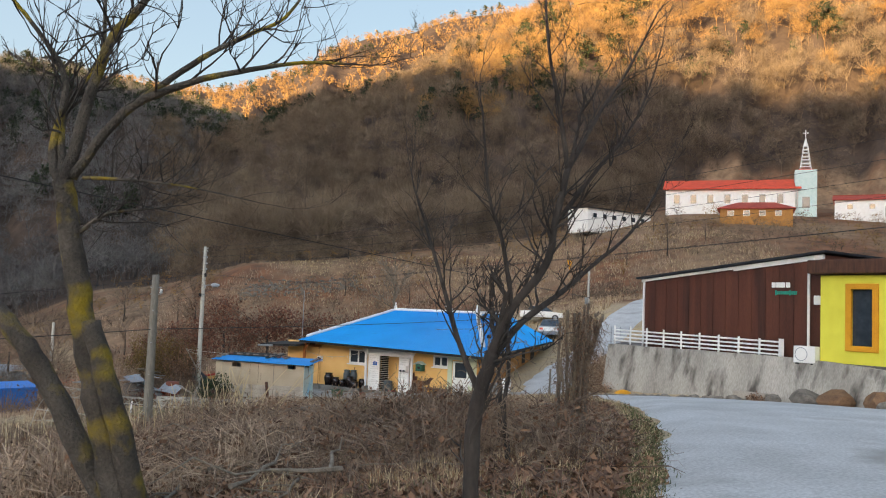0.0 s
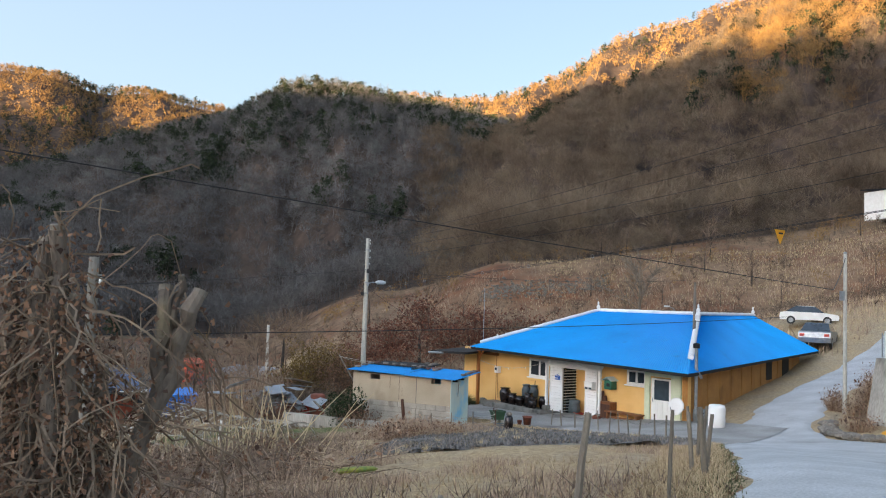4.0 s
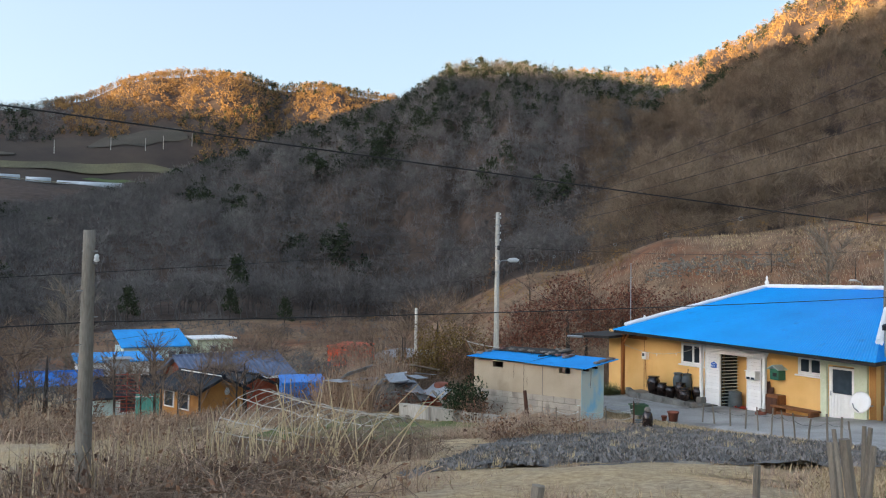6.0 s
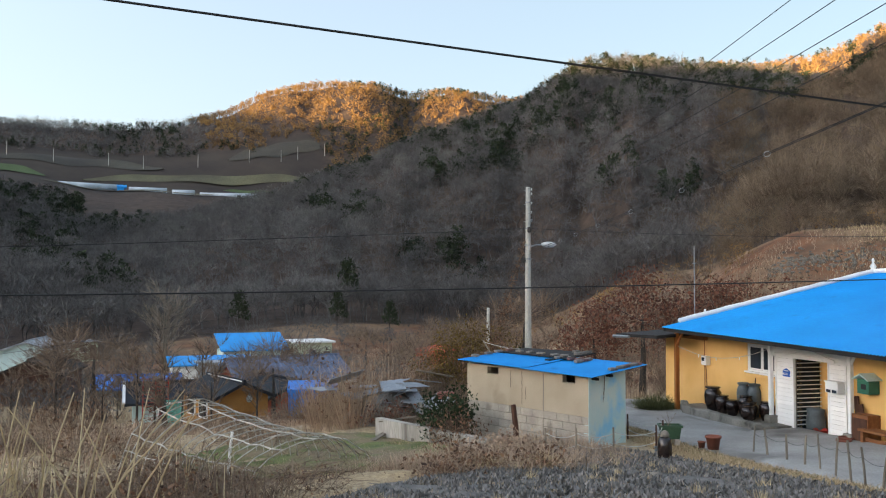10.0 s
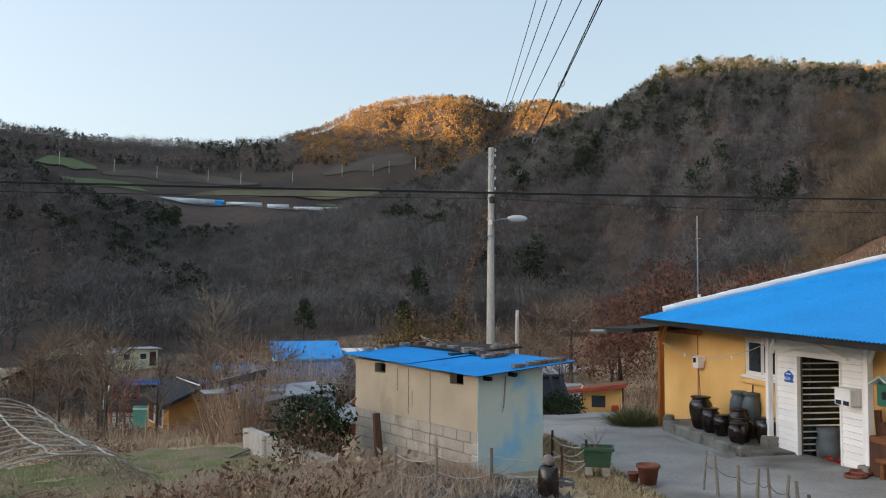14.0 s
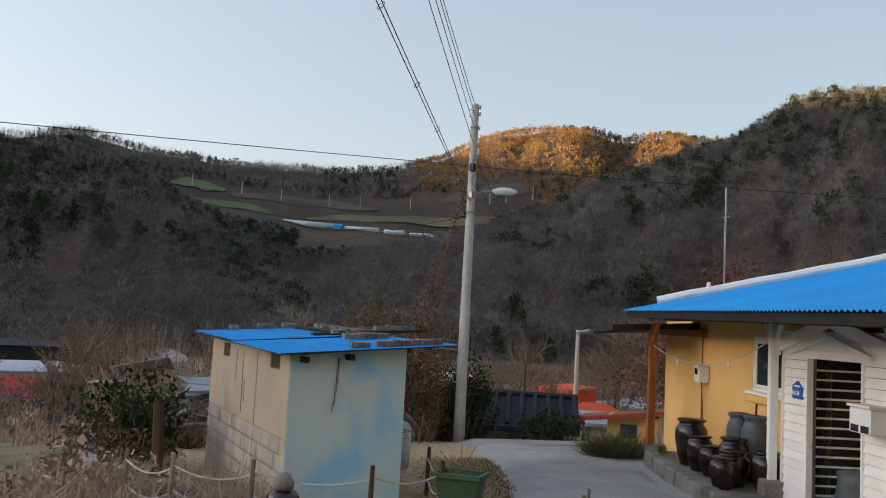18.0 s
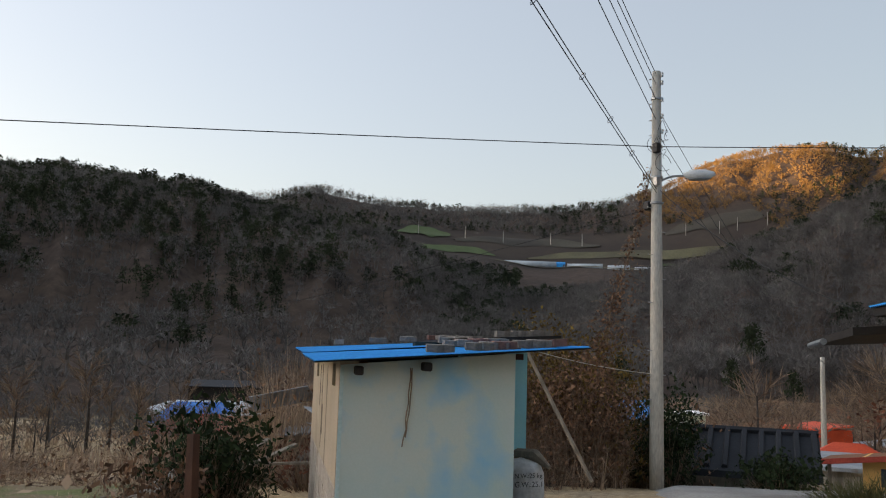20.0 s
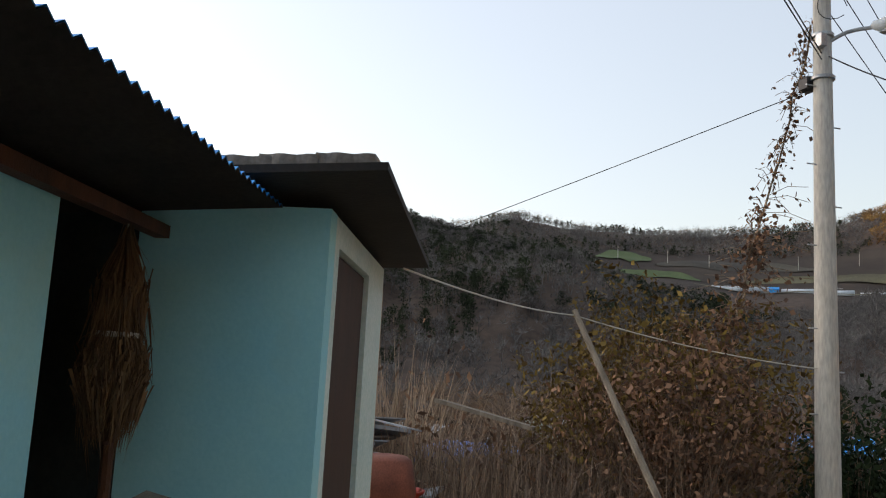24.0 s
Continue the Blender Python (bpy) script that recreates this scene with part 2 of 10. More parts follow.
M = {
    "concrete": mat("road_concrete", rgb("C2C2C0"), rgb("ACACA9"), 0.85, 0.9, 30, 0.3, stain=rgb("928F89"), stain_scale=0.5, stain_at=0.6),
    "yard": mat("yard_concrete", rgb("A8A6A0"), rgb("8E8B85"), 0.85, 0.8, 26, 0.3, stain=rgb("706C66"), stain_scale=0.5, stain_at=0.54),
    "wallconc": mat("weathered_concrete", rgb("B6B0A4"), rgb("958F84"), 0.9, 0.9, 22, 0.4, stretch=(1, 1, 0.16), stain=rgb("57524A"), stain_scale=1.7, stain_at=0.53),
    "kerb": mat("kerb_concrete", rgb("8D887E"), rgb("6E6A61"), 0.9, 1.5, 25, 0.5, stain=rgb("4C4942"), stain_scale=2.5),
    "ochre": mat("ochre_render", rgb("F0C47C"), rgb("E6B66A"), 0.85, 1.2, 60, 0.25, stain=rgb("DBAA62"), stain_scale=0.8, stain_at=0.6, grit=0.2, soft=0.2),
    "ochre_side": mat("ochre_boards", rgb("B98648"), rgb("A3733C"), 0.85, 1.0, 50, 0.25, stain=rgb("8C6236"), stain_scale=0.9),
    "blueroof": mat("blue_metal", rgb("1FA2EA"), rgb("1795DC"), 0.5, 0.5, 30, 0.04, spec=0.35, stain=rgb("2287CC"), stain_scale=1.6, stain_at=0.62),
    "blueshed": mat("blue_sheet", rgb("22A0EA"), rgb("1690DA"), 0.5, 0.6, 30, 0.05, spec=0.35, stain=rgb("1F7CC0"), stain_scale=2.2, stain_at=0.62),
    "white": mat("white_paint", rgb("F4F2EC"), rgb("E8E5DD"), 0.55, 2.0, 50, 0.15, stain=rgb("BDB8AA"), stain_scale=3, stain_at=0.66, each=0.04),
    "cream": mat("pale_green_paint", rgb("DDE2C2"), rgb("CBD2B2"), 0.6, 2.0, 40, 0.1),
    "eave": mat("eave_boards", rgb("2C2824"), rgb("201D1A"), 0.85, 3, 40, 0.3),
    "postwood": mat("varnished_post", rgb("A8672E"), rgb("8A5022"), 0.6, 3, 60, 0.2, stretch=(4, 4, 0.6)),
    "darkwood": mat("dark_wood", rgb("5A3A28"), rgb("422A1E"), 0.7, 3, 60, 0.25, stretch=(4, 4, 0.6)),
    "brownwood": mat("bench_wood", rgb("8A5A34"), rgb("6E4526"), 0.7, 3, 60, 0.25, stretch=(1, 4, 4)),
    "greywood": mat("weathered_wood", rgb("8C8272"), rgb("6A6155"), 0.9, 3, 50, 0.5, stretch=(5, 5, 0.5), each=0.18),
    # sooty tone that also holds the painted shade of the recesses
    "soot_shade": mat("soot_shade_render", rgb("2A3332"), rgb("1B2222"), 0.95, 2, 40, 0.3, stain=rgb("3A4E4E"), stain_scale=1.6, stain_at=0.6),
    "shedbeige": mat("beige_render", rgb("B8AA92"), rgb("A69880"), 0.9, 1.1, 45, 0.3, stain=rgb("8E8068"), stain_scale=0.9, stain_at=0.58, grit=0.3, soft=0.2),
    "block": mat("concrete_block", rgb("B5AC9C"), rgb("A0978A"), 0.95, 3, 50, 0.5, stain=rgb("857C6E"), stain_scale=2.2, each=0.07),
    "mortar": mat("block_mortar", rgb("8C8476"), rgb("7A7266"), 0.95, 3, 50, 0.5),
    "turq": mat("turquoise_render", rgb("D8DCCE"), rgb("C4DAD4"), 0.9, 1.3, 60, 0.08, stain=rgb("98CCE2"), stain_scale=1.9, stain_at=0.47, grit=0.12, soft=0.2),
    "turq2": mat("turquoise_annex_render", rgb("A0DADC"), rgb("8CD2E2"), 0.9, 1.0, 60, 0.08, stain=rgb("A9C8B4"), stain_scale=0.9, stain_at=0.56, grit=0.15, soft=0.25),
    "trimwhite": mat("pale_corner_paint", rgb("D2E2DC"), rgb("C0D6D0"), 0.85, 2, 40, 0.15),
    "doorbrown": mat("brown_door_paint", rgb("4B342A"), rgb("3C2A22"), 0.65, 3, 60, 0.15, stretch=(3, 3, 0.6)),
    "pole": mat("pole_concrete", rgb("C2BEB2"), rgb("AFAA9E"), 0.85, 1.4, 40, 0.2, stretch=(1, 1, 0.2), stain=rgb("948E82"), stain_scale=1.0, stain_at=0.6),
    "oldpole": mat("weathered_pole_concrete", rgb("8A8478"), rgb("6E695F"), 0.9, 1.4, 40, 0.3, stretch=(1, 1, 0.2), stain=rgb("565049"), stain_scale=1.4, stain_at=0.55),
    "galv": mat("galvanised_steel", rgb("A8ABAB"), rgb("8D9090"), 0.4, 6, 60, 0.1, metal=0.8),
    "black": mat("black_plastic", rgb("232323"), rgb("191919"), 0.5, 6, 60, 0.1),
    "wire": mat("cable_sheath", rgb("1F1E1D"), rgb("161616"), 0.6, 6, 60, 0.05),
    "lampwhite": mat("lamp_enamel", rgb("D8DCDA"), rgb("C6CAC8"), 0.35, 4, 40, 0.05),
    "brownsteel": mat("brown_wall_panel", rgb("5C3322"), rgb("4A281A"), 0.6, 1.0, 30, 0.15, stretch=(2, 2, 0.2), stain=rgb("3A2016"), stain_scale=0.6, each=0.12),
    "yellow": mat("yellow_wall_paint", rgb("E9E24E"), rgb("DDD545"), 0.7, 1.5, 40, 0.12),
    "amber": mat("amber_frame_paint", rgb("E2A21E"), rgb("D49316"), 0.6, 2, 40, 0.1),
    "red": mat("red_roof_paint", rgb("D9502E"), rgb("C04528"), 0.6, 1.0, 20, 0.2),
    "redtile": mat("red_tile", rgb("B04A38"), rgb("943C2E"), 0.75, 1.5, 20, 0.3),
    "orange": mat("orange_tarp_roof", rgb("E0562C"), rgb("C94A26"), 0.6, 1, 20, 0.2),
    "slate": mat("black_roof_sheet", rgb("2A2D32"), rgb("1E2125"), 0.85, 1.2, 25, 0.2),
    "greytile": mat("grey_roof_tile", rgb("76829A"), rgb("5A6478"), 0.7, 1.5, 25, 0.3, each=0.1),
    "brick": mat("red_brick_wall", rgb("A8573C"), rgb("8F4631"), 0.9, 2, 30, 0.3),
    "tarp": mat("blue_tarp", rgb("2C7FD6"), rgb("226CC0"), 0.45, 1.2, 12, 0.5, bumpdist=0.05, stain=rgb("5AA0E0"), stain_scale=1.5),
    "tin": mat("rusted_tin", rgb("A7ABAE"), rgb("858A8E"), 0.55, 1.5, 30, 0.3, metal=0.4, stain=rgb("7C6654"), stain_scale=1.6, each=0.12),
    "jar": mat("onggi_glaze", rgb("2E201A"), rgb("1E1512"), 0.25, 5, 60, 0.05, spec=0.6, each=0.25),
    "jargrey": mat("grey_plastic_jar", rgb("5A6264"), rgb("484F51"), 0.5, 5, 50, 0.1),
    "terracotta": mat("terracotta", rgb("86503E"), rgb("6A3E30"), 0.8, 5, 60, 0.2),
    "redplastic": mat("red_plastic", rgb("B8402E"), rgb("A23526"), 0.5, 4, 40, 0.08),
    "greenplastic": mat("green_plastic", rgb("3E5A40"), rgb("324A35"), 0.55, 4, 40, 0.08),
    "greenpaint": mat("green_box_paint", rgb("39705A"), rgb("2F5E4C"), 0.6, 3, 40, 0.15),
    "glass_dark": mat("window_pane", rgb("39424A"), rgb("2C343B"), 0.08, 1, 5, 0.0, spec=0.7),
    "paver": mat("paving_block", rgb("8B857C"), rgb("6E6860"), 0.95, 6, 60, 0.5, each=0.2),
    "pavered": mat("red_paving_block", rgb("806058"), rgb("66504A"), 0.95, 6, 60, 0.5, each=0.15),
    "straw": island_mat("straw", rgb("80684C"), rgb("4A3A2C")),
    "rope": mat("pale_rope", rgb("C9C6BC"), rgb("B2AFA4"), 0.9, 8, 90, 0.2),
    "sack": mat("white_sack", rgb("D6D6D2"), rgb("B9BABA"), 0.6, 3, 20, 0.4, bumpdist=0.03),
    "bark": mat("grey_bark", rgb("4A433C"), rgb("322D29"), 0.95, 5, 40, 0.9, stretch=(1, 1, 0.4), bumpdist=0.02),
    "lichenbark": mat("lichened_bark", rgb("5E574D"), rgb("3C362F"), 0.95, 3, 40, 1.0, bumpdist=0.03, stain=rgb("8C781E"), stain_scale=2.4, stain_at=0.5),
    "stone": mat("field_stone", rgb("8E867A"), rgb("6C655B"), 0.95, 2.5, 25, 0.6, each=0.2),
    "rust_stone": mat("rusty_stone", rgb("8A6A4C"), rgb("6E5440"), 0.95, 2.5, 25, 0.6, each=0.15),
    "blueplate": mat("blue_enamel", rgb("2C64B8"), rgb("2558A6"), 0.4, 4, 40, 0.03),
    "teal": mat("teal_letters", rgb("2FA58A"), rgb("278F78"), 0.5, 4, 40, 0.03),
    "soil": mat("grey_garden_soil", rgb("7E7A74"), rgb("5E5B57"), 0.95, 1.2, 18, 0.9, bumpdist=0.06, stain=rgb("A89C86"), stain_scale=1.5),
    "verge": mat("green_garden", rgb("747A46"), rgb("586034"), 0.95, 1.5, 20, 0.8, bumpdist=0.05, stain=rgb("85755A"), stain_scale=0.9, stain_at=0.42),
    "tealpaint": mat("teal_sheet_paint", rgb("6FB8A6"), rgb("5CA292"), 0.7, 2, 30, 0.15),
    "greenfield": mat("green_field", rgb("52603C"), rgb("465432"), 0.95, 0.05, 1, 0.4),
    "polytunnel": mat("polytunnel_film", rgb("C4CCD0"), rgb("A6AEB2"), 0.4, 0.2, 4, 0.2),
}


# ---- mesh helpers ----
class Build:
    """Collects vertices and faces for one mesh."""

    def __init__(self):
        self.v, self.f = [], []

    def add(self, verts, faces):
        k = len(self.v)
        self.v.extend(tuple(p) for p in verts)
        self.f.extend(tuple(i + k for i in fc) for fc in faces)
        return self

    def box(self, c, s, rz=0.0, bevel=0.0, m=None):
        x, y, z = (a / 2 for a in s)
        b = min(bevel, x * 0.9, y * 0.9, z * 0.9)
        t = Matrix.Translation(c) @ Matrix.Rotation(radians(rz), 4, "Z")
        if m is not None:
            t = m @ t
        if b <= 0:
            pts = [(i, j, k) for i in (-x, x) for j in (-y, y) for k in (-z, z)]
            fc = [(0, 1, 3, 2), (4, 6, 7, 5), (0, 4, 5, 1), (2, 3, 7, 6), (0, 2, 6, 4), (1, 5, 7, 3)]
        else:
            ring = lambda i, j: [(-i, -j), (i, -j), (i, j), (-i, j)]
            pts = [(px, py, pz) for (ix, iy, pz) in ((x - b, y - b, -z), (x, y, -z + b), (x, y, z - b), (x - b, y - b, z)) for px, py in ring(ix, iy)]
            fc = [(3, 2, 1, 0), (12, 13, 14, 15)]
            for lv in range(3):
                fc += [(lv * 4 + i, lv * 4 + (i + 1) % 4, lv * 4 + 4 + (i + 1) % 4, lv * 4 + 4 + i) for i in range(4)]
        return self.add([t @ Vector(p) for p in pts], fc)

    def tube(self, pts, rad, n=8, caps=True):
        pts = [Vector(p) for p in pts]
        rad = [rad] * len(pts) if isinstance(rad, (int, float)) else rad
        k = len(self.v)
        side = None
        for i, p in enumerate(pts):
            d = (pts[min(i + 1, len(pts) - 1)] - pts[max(i - 1, 0)]).normalized()
            if side is None:
                side = d.orthogonal().normalized()
            else:
                side = side - d * side.dot(d)
                side = side.normalized() if side.length > 1e-5 else d.orthogonal().normalized()
            up = d.cross(side)
            for j in range(n):
                a = 2 * math.pi * j / n
                self.v.append(tuple(p + (side * math.cos(a) + up * math.sin(a)) * rad[i]))
        for i in range(len(pts) - 1):
            for j in range(n):
                a, b = k + i * n + j, k + i * n + (j + 1) % n
                self.f.append((a, b, b + n, a + n))
        if caps:
            self.f.append(tuple(range(k + n - 1, k - 1, -1)))
            self.f.append(tuple(range(k + (len(pts) - 1) * n, k + len(pts) * n)))
        return self

    def lathe(self, prof, c=(0, 0, 0), n=20, squash=1.0):
        k = len(self.v)
        for r, z in prof:
            for j in range(n):
                a = 2 * math.pi * j / n
                self.v.append((c[0] + r * math.cos(a), c[1] + r * squash * math.sin(a), c[2] + z))
        for i in range(len(prof) - 1):
            for j in range(n):
                a, b = k + i * n + j, k + i * n + (j + 1) % n
                self.f.append((a, b, b + n, a + n))
        self.f.append(tuple(range(k + n - 1, k - 1, -1)))
        self.f.append(tuple(range(k + (len(prof) - 1) * n, k + len(prof) * n)))
        return self

    def slab(self, poly, thick):
        """A flat or tilted polygon with thickness downwards."""
        n = len(poly)
        pts = [tuple(p) for p in poly] + [(p[0], p[1], p[2] - thick) for p in poly]
        return self.add(pts, [tuple(range(n)), tuple(range(2 * n - 1, n - 1, -1))] + [(i, i + n, (i + 1) % n + n, (i + 1) % n) for i in range(n)])

    def mesh(self, name, material, smooth=False):
        me = bpy.data.meshes.new(name)
        me.from_pydata(self.v, [], self.f)
        me.materials.append(material)
        if smooth:
            me.polygons.foreach_set("use_smooth", [True] * len(me.polygons))
        me.update()
        return me


def fast_mesh(name, verts, tris, material):
    """A mesh from arrays: verts (n, 3), tris (m, 3)."""
    me = bpy.data.meshes.new(name)
    me.vertices.add(len(verts))
    me.vertices.foreach_set("co", np.ascontiguousarray(verts, np.float32).ravel())
    me.loops.add(len(tris) * 3)
    me.loops.foreach_set("vertex_index", np.ascontiguousarray(tris, np.int32).ravel())
    me.polygons.add(len(tris))
    me.polygons.foreach_set("loop_start", np.arange(0, len(tris) * 3, 3, dtype=np.int32))
    me.materials.append(material)
    me.update(calc_edges=True)
    return me


def thing(name, at, label, category, rz=0.0, group="", kind=""):
    ob = new(name)
    ob.empty_display_size = 0.2
    ob.matrix_world = pose(at[0], at[1], at[2], 0, 0, rz)
    return tagged(ob, label, category, group, kind)


def part(name, b, material, parent, label="", smooth=False):
    ob = new(name, b.mesh(name, material, smooth) if isinstance(b, Build) else b)
    ob.parent = parent
    if label:
        ob["label"] = label
    return ob


def solid(name, b, material, label="", category="", kind="", group="", smooth=False):
    return tagged(new(name, b.mesh(name, material, smooth) if isinstance(b, Build) else b), label, category, group, kind)


# ---- lie of the land ----
NEAR = np.array([
    (-3.4, -8.2, .15), (1.5, -.8, .1), (3.3, 5.8, -.05), (4.6, 11.3, -.45), (5.6, 18.6, -1.35), (5.9, 23.6, -2.05), (4.9, 26.2, -2.35),
    (1.8, 30.7, -2.85), (-.2, 32.7, -3.0), (-2.2, 30.4, -2.95), (-6.2, 31.6, -3.25), (1.2, 35.7, -3.0), (-3, 39, -3.1), (11, 30, -1.6),
    (7.5, 31, -2.3), (15, 46, -.9), (11, 28, -2.0), (-6.5, 14, -2.2), (-12, 5, -2.0), (-6, 3, -.9), (-20, 30, -4.6), (-40, 90, -10),
    (-74, 100, -10), (-24, 67, -6.5)])
NEAR = np.vstack([NEAR, np.array([
    (-22, 45, -6.2), (16, 14, -1.2), (14, 0, .0), (25, 20, 0), (5, -10, .3), (-15, -15, 0), (0, 24, -2.2), (-4, 22, -2.5), (0, 60, -4), (20, 60, 2), (-8.25, 25.05, -3.5), (-12.5, 29.5, -3.7)])])
ROUND = 9.0
_d = np.hypot(NEAR[:, None, 0] - NEAR[None, :, 0], NEAR[:, None, 1] - NEAR[None, :, 1])
_n = len(NEAR)
_m = np.zeros((_n + 1, _n + 1))
_m[:_n, :_n] = np.sqrt(_d * _d + ROUND ** 2) - np.eye(_n) * 0.15
_m[_n, :_n] = _m[:_n, _n] = 1
_w = np.linalg.solve(_m, np.append(NEAR[:, 2], 0))


def near_z(x, y):
    r = np.hypot(x[..., None] - NEAR[:, 0], y[..., None] - NEAR[:, 1])
    return np.sqrt(r * r + ROUND ** 2) @ _w[:_n] + _w[_n]


HUB = (3.0, 15.0)
# height of the valley floor by bearing (rows) and distance 60, 100, 160, 260, 420, 640, 1000, 3000
VALLEY_R = [60, 100, 160, 260, 420, 640, 1000, 3000]
VALLEY_AZ = [-180, -60, -30, -12, 5, 14, 25, 38, 50, 62, 80, 100, 140, 180]
VALLEY = [
    [2, 6, 14, 24, 40, 60, 80, 80], [3, 8, 20, 30, 40, 60, 80, 80], [4, 13, 25, 33, 42, 60, 80, 80], [0, 8, 19, 28, 40, 60, 80, 80],
    [-3, 7, 11, 16, 30, 60, 90, 80], [-6, 0, 4, 8, 30, 60, 90, 80], [-8, -9, -7, -4, 20, 60, 90, 80], [-9, -10, -6, 0, 20, 62, 90, 80],
    [-8, -10.5, -9, 2, 30, 66, 90, 80], [-8.5, -11.5, -10, 2, 34, 78, 90, 80], [-8, -11.5, -10, 4, 34, 70, 90, 80], [-4, -7, -5, 6, 30, 60, 90, 80],
    [0, 2, 8, 20, 40, 60, 90, 80], [2, 6, 14, 24, 40, 60, 80, 80]]

# ridges: foot distance, crest distance, and crest height by bearing
# past bearing 100 the crests are unseen, set to throw the valley's shade
RIDGES = [
    (165, 285, [-150, -110, -70, -40, -25, -16, -12.9, -9, -7, -5, -1, 2.9, 7.3, 8.8, 9.5, 10.5],
     [30, 60, 115, 135, 125, 107, 98, 88, 80, 77, 72, 63, 44, 25, 10, -60]),
    (190, 375, [-8, -2, 4, 7, 11, 14.5, 18, 20.7, 22, 24.1, 27, 31, 36, 42, 48, 53, 56],
     [40, 70, 79, 85, 89, 92, 94, 92, 87, 79, 71, 62, 47, 33, 18, 0, -60]),
    (260, 500, [50, 53, 56.8, 59.9, 62, 67, 71, 75, 83, 90, 100, 120, 150],
     [-60, 15, 34, 50, 62, 71, 76, 86, 86, 84, 95, 100, 60]),
    (665, 890, [12, 20, 23.9, 26, 29, 31.7, 34, 36.7, 40, 42, 43.9, 46.9, 49.6, 53, 58.7, 62.2, 64.5, 66.9, 69.2],
     [140, 184, 194, 200, 206, 203, 210, 214, 206, 194, 179, 161, 157, 153, 153, 155, 159, 167, 164]),
    (660, 895, [67, 69.2, 71.4, 73, 75.6, 77.4, 79.2, 81.4, 83.8, 85.3, 87.4, 90, 91.3, 93.7, 95.5, 105, 115, 121, 128, 132, 135.5, 139, 145, 160, 175],
     [153, 164, 156, 159, 165, 160, 166, 172, 175, 161, 159, 167, 164, 184, 182, 178, 172, 167, 171, 167, 151, 138, 132, 118, 95]),
    (450, 985, [-160, -90, -60, -30, -20, -13.4, -10.8, -7.8, -5.5, -3.2, -1.2, .7, 2.7, 5, 8.6, 11, 14, 18, 24, 28],
     [120, 200, 290, 350, 372, 366, 358, 338, 328, 319, 297, 273, 259, 245, 239, 246, 238, 222, 170, 60]),
    # added ridge hidden behind the last one, only to block the sun
    (1100, 1800, [60, 70, 80, 90, 105, 111, 120, 130, 140, 150], [60, 200, 270, 295, 305, 300, 260, 190, 100, 20])]


# side spurs on the hill at the head of the valley: height by bearing
SPUR_AZ, SPUR = [24, 25.5, 27.8, 32, 33.6, 42, 45], [0, -9, 9, -8, 10, 0, 0]


def smooth(t):
    t = np.clip(t, 0, 1)
    return t * t * (3 - 2 * t)


def wobble(x, y, s, k=0):
    """Cheap rolling unevenness."""
    return (np.sin(x / s + 1.3 * k) * np.cos(y / s * 1.1 - k) + 0.6 * np.sin((x * 0.6 + y * 1.2) / s * 1.9 + k) + 0.4 * np.cos((x * 1.7 - y) / s * 2.7 + 2 * k)) / 2


def far_z(x, y):
    qx, qy = x - HUB[0], y - HUB[1]
    r, az = np.hypot(qx, qy), np.degrees(np.arctan2(-qx, qy))
    rows = np.stack([np.interp(r, VALLEY_R, row) for row in VALLEY])
    i = np.clip(np.searchsorted(VALLEY_AZ, az, "right") - 1, 0, len(VALLEY_AZ) - 2)
    a0, a1 = np.take(VALLEY_AZ, i), np.take(VALLEY_AZ, i + 1)
    t = smooth((az - a0) / (a1 - a0))
    lo, hi = np.take_along_axis(rows, i[None], 0)[0], np.take_along_axis(rows, (i + 1)[None], 0)[0]
    z = lo * (1 - t) + hi * t
    base = z.copy()
    gully = 1 + 0.09 * np.sin(az * 1.15 + r / 60) + 0.06 * np.sin(az * 2.7 + 1 + r / 90)
    spur = np.interp(az, SPUR_AZ, SPUR)
    for foot, crest, taz, tz in RIDGES:
        zc = np.interp(az, taz, tz, left=-80, right=-80)
        s = (r - foot) / (crest - foot)
        up = base + (zc - base) * np.clip(s, 0, 1) ** (0.92 * gully)
        if foot > 600 and crest < 900:
            even = 1 + (gully - 1) * smooth((r - 760) / 50)
            up = base + (zc - base) * np.clip(s, 0, 1) ** (0.92 * even)
        if foot == 665:
            up = up + spur * np.sin(np.pi * np.clip(s, 0, 1)) * 1.0
        down = zc - np.clip(r - crest, 0, None) * 0.35
        h = np.where(r < crest, up, down)
        z = np.where((s > 0) & (zc > base), np.maximum(z, h), z)
    return z


def land(x, y):
    x, y = np.asarray(x, float), np.asarray(y, float)
    shape = x.shape
    x, y = np.atleast_1d(x).ravel(), np.atleast_1d(y).ravel()
    r = np.hypot(x - HUB[0], y - HUB[1])
    w = smooth((r - 55) / 45)
    z = near_z(x, y) * (1 - w) + far_z(x, y) * w
    return z.reshape(shape)


def lz(x, y):
    return float(land(np.array([float(x)]), np.array([float(y)]))[0])

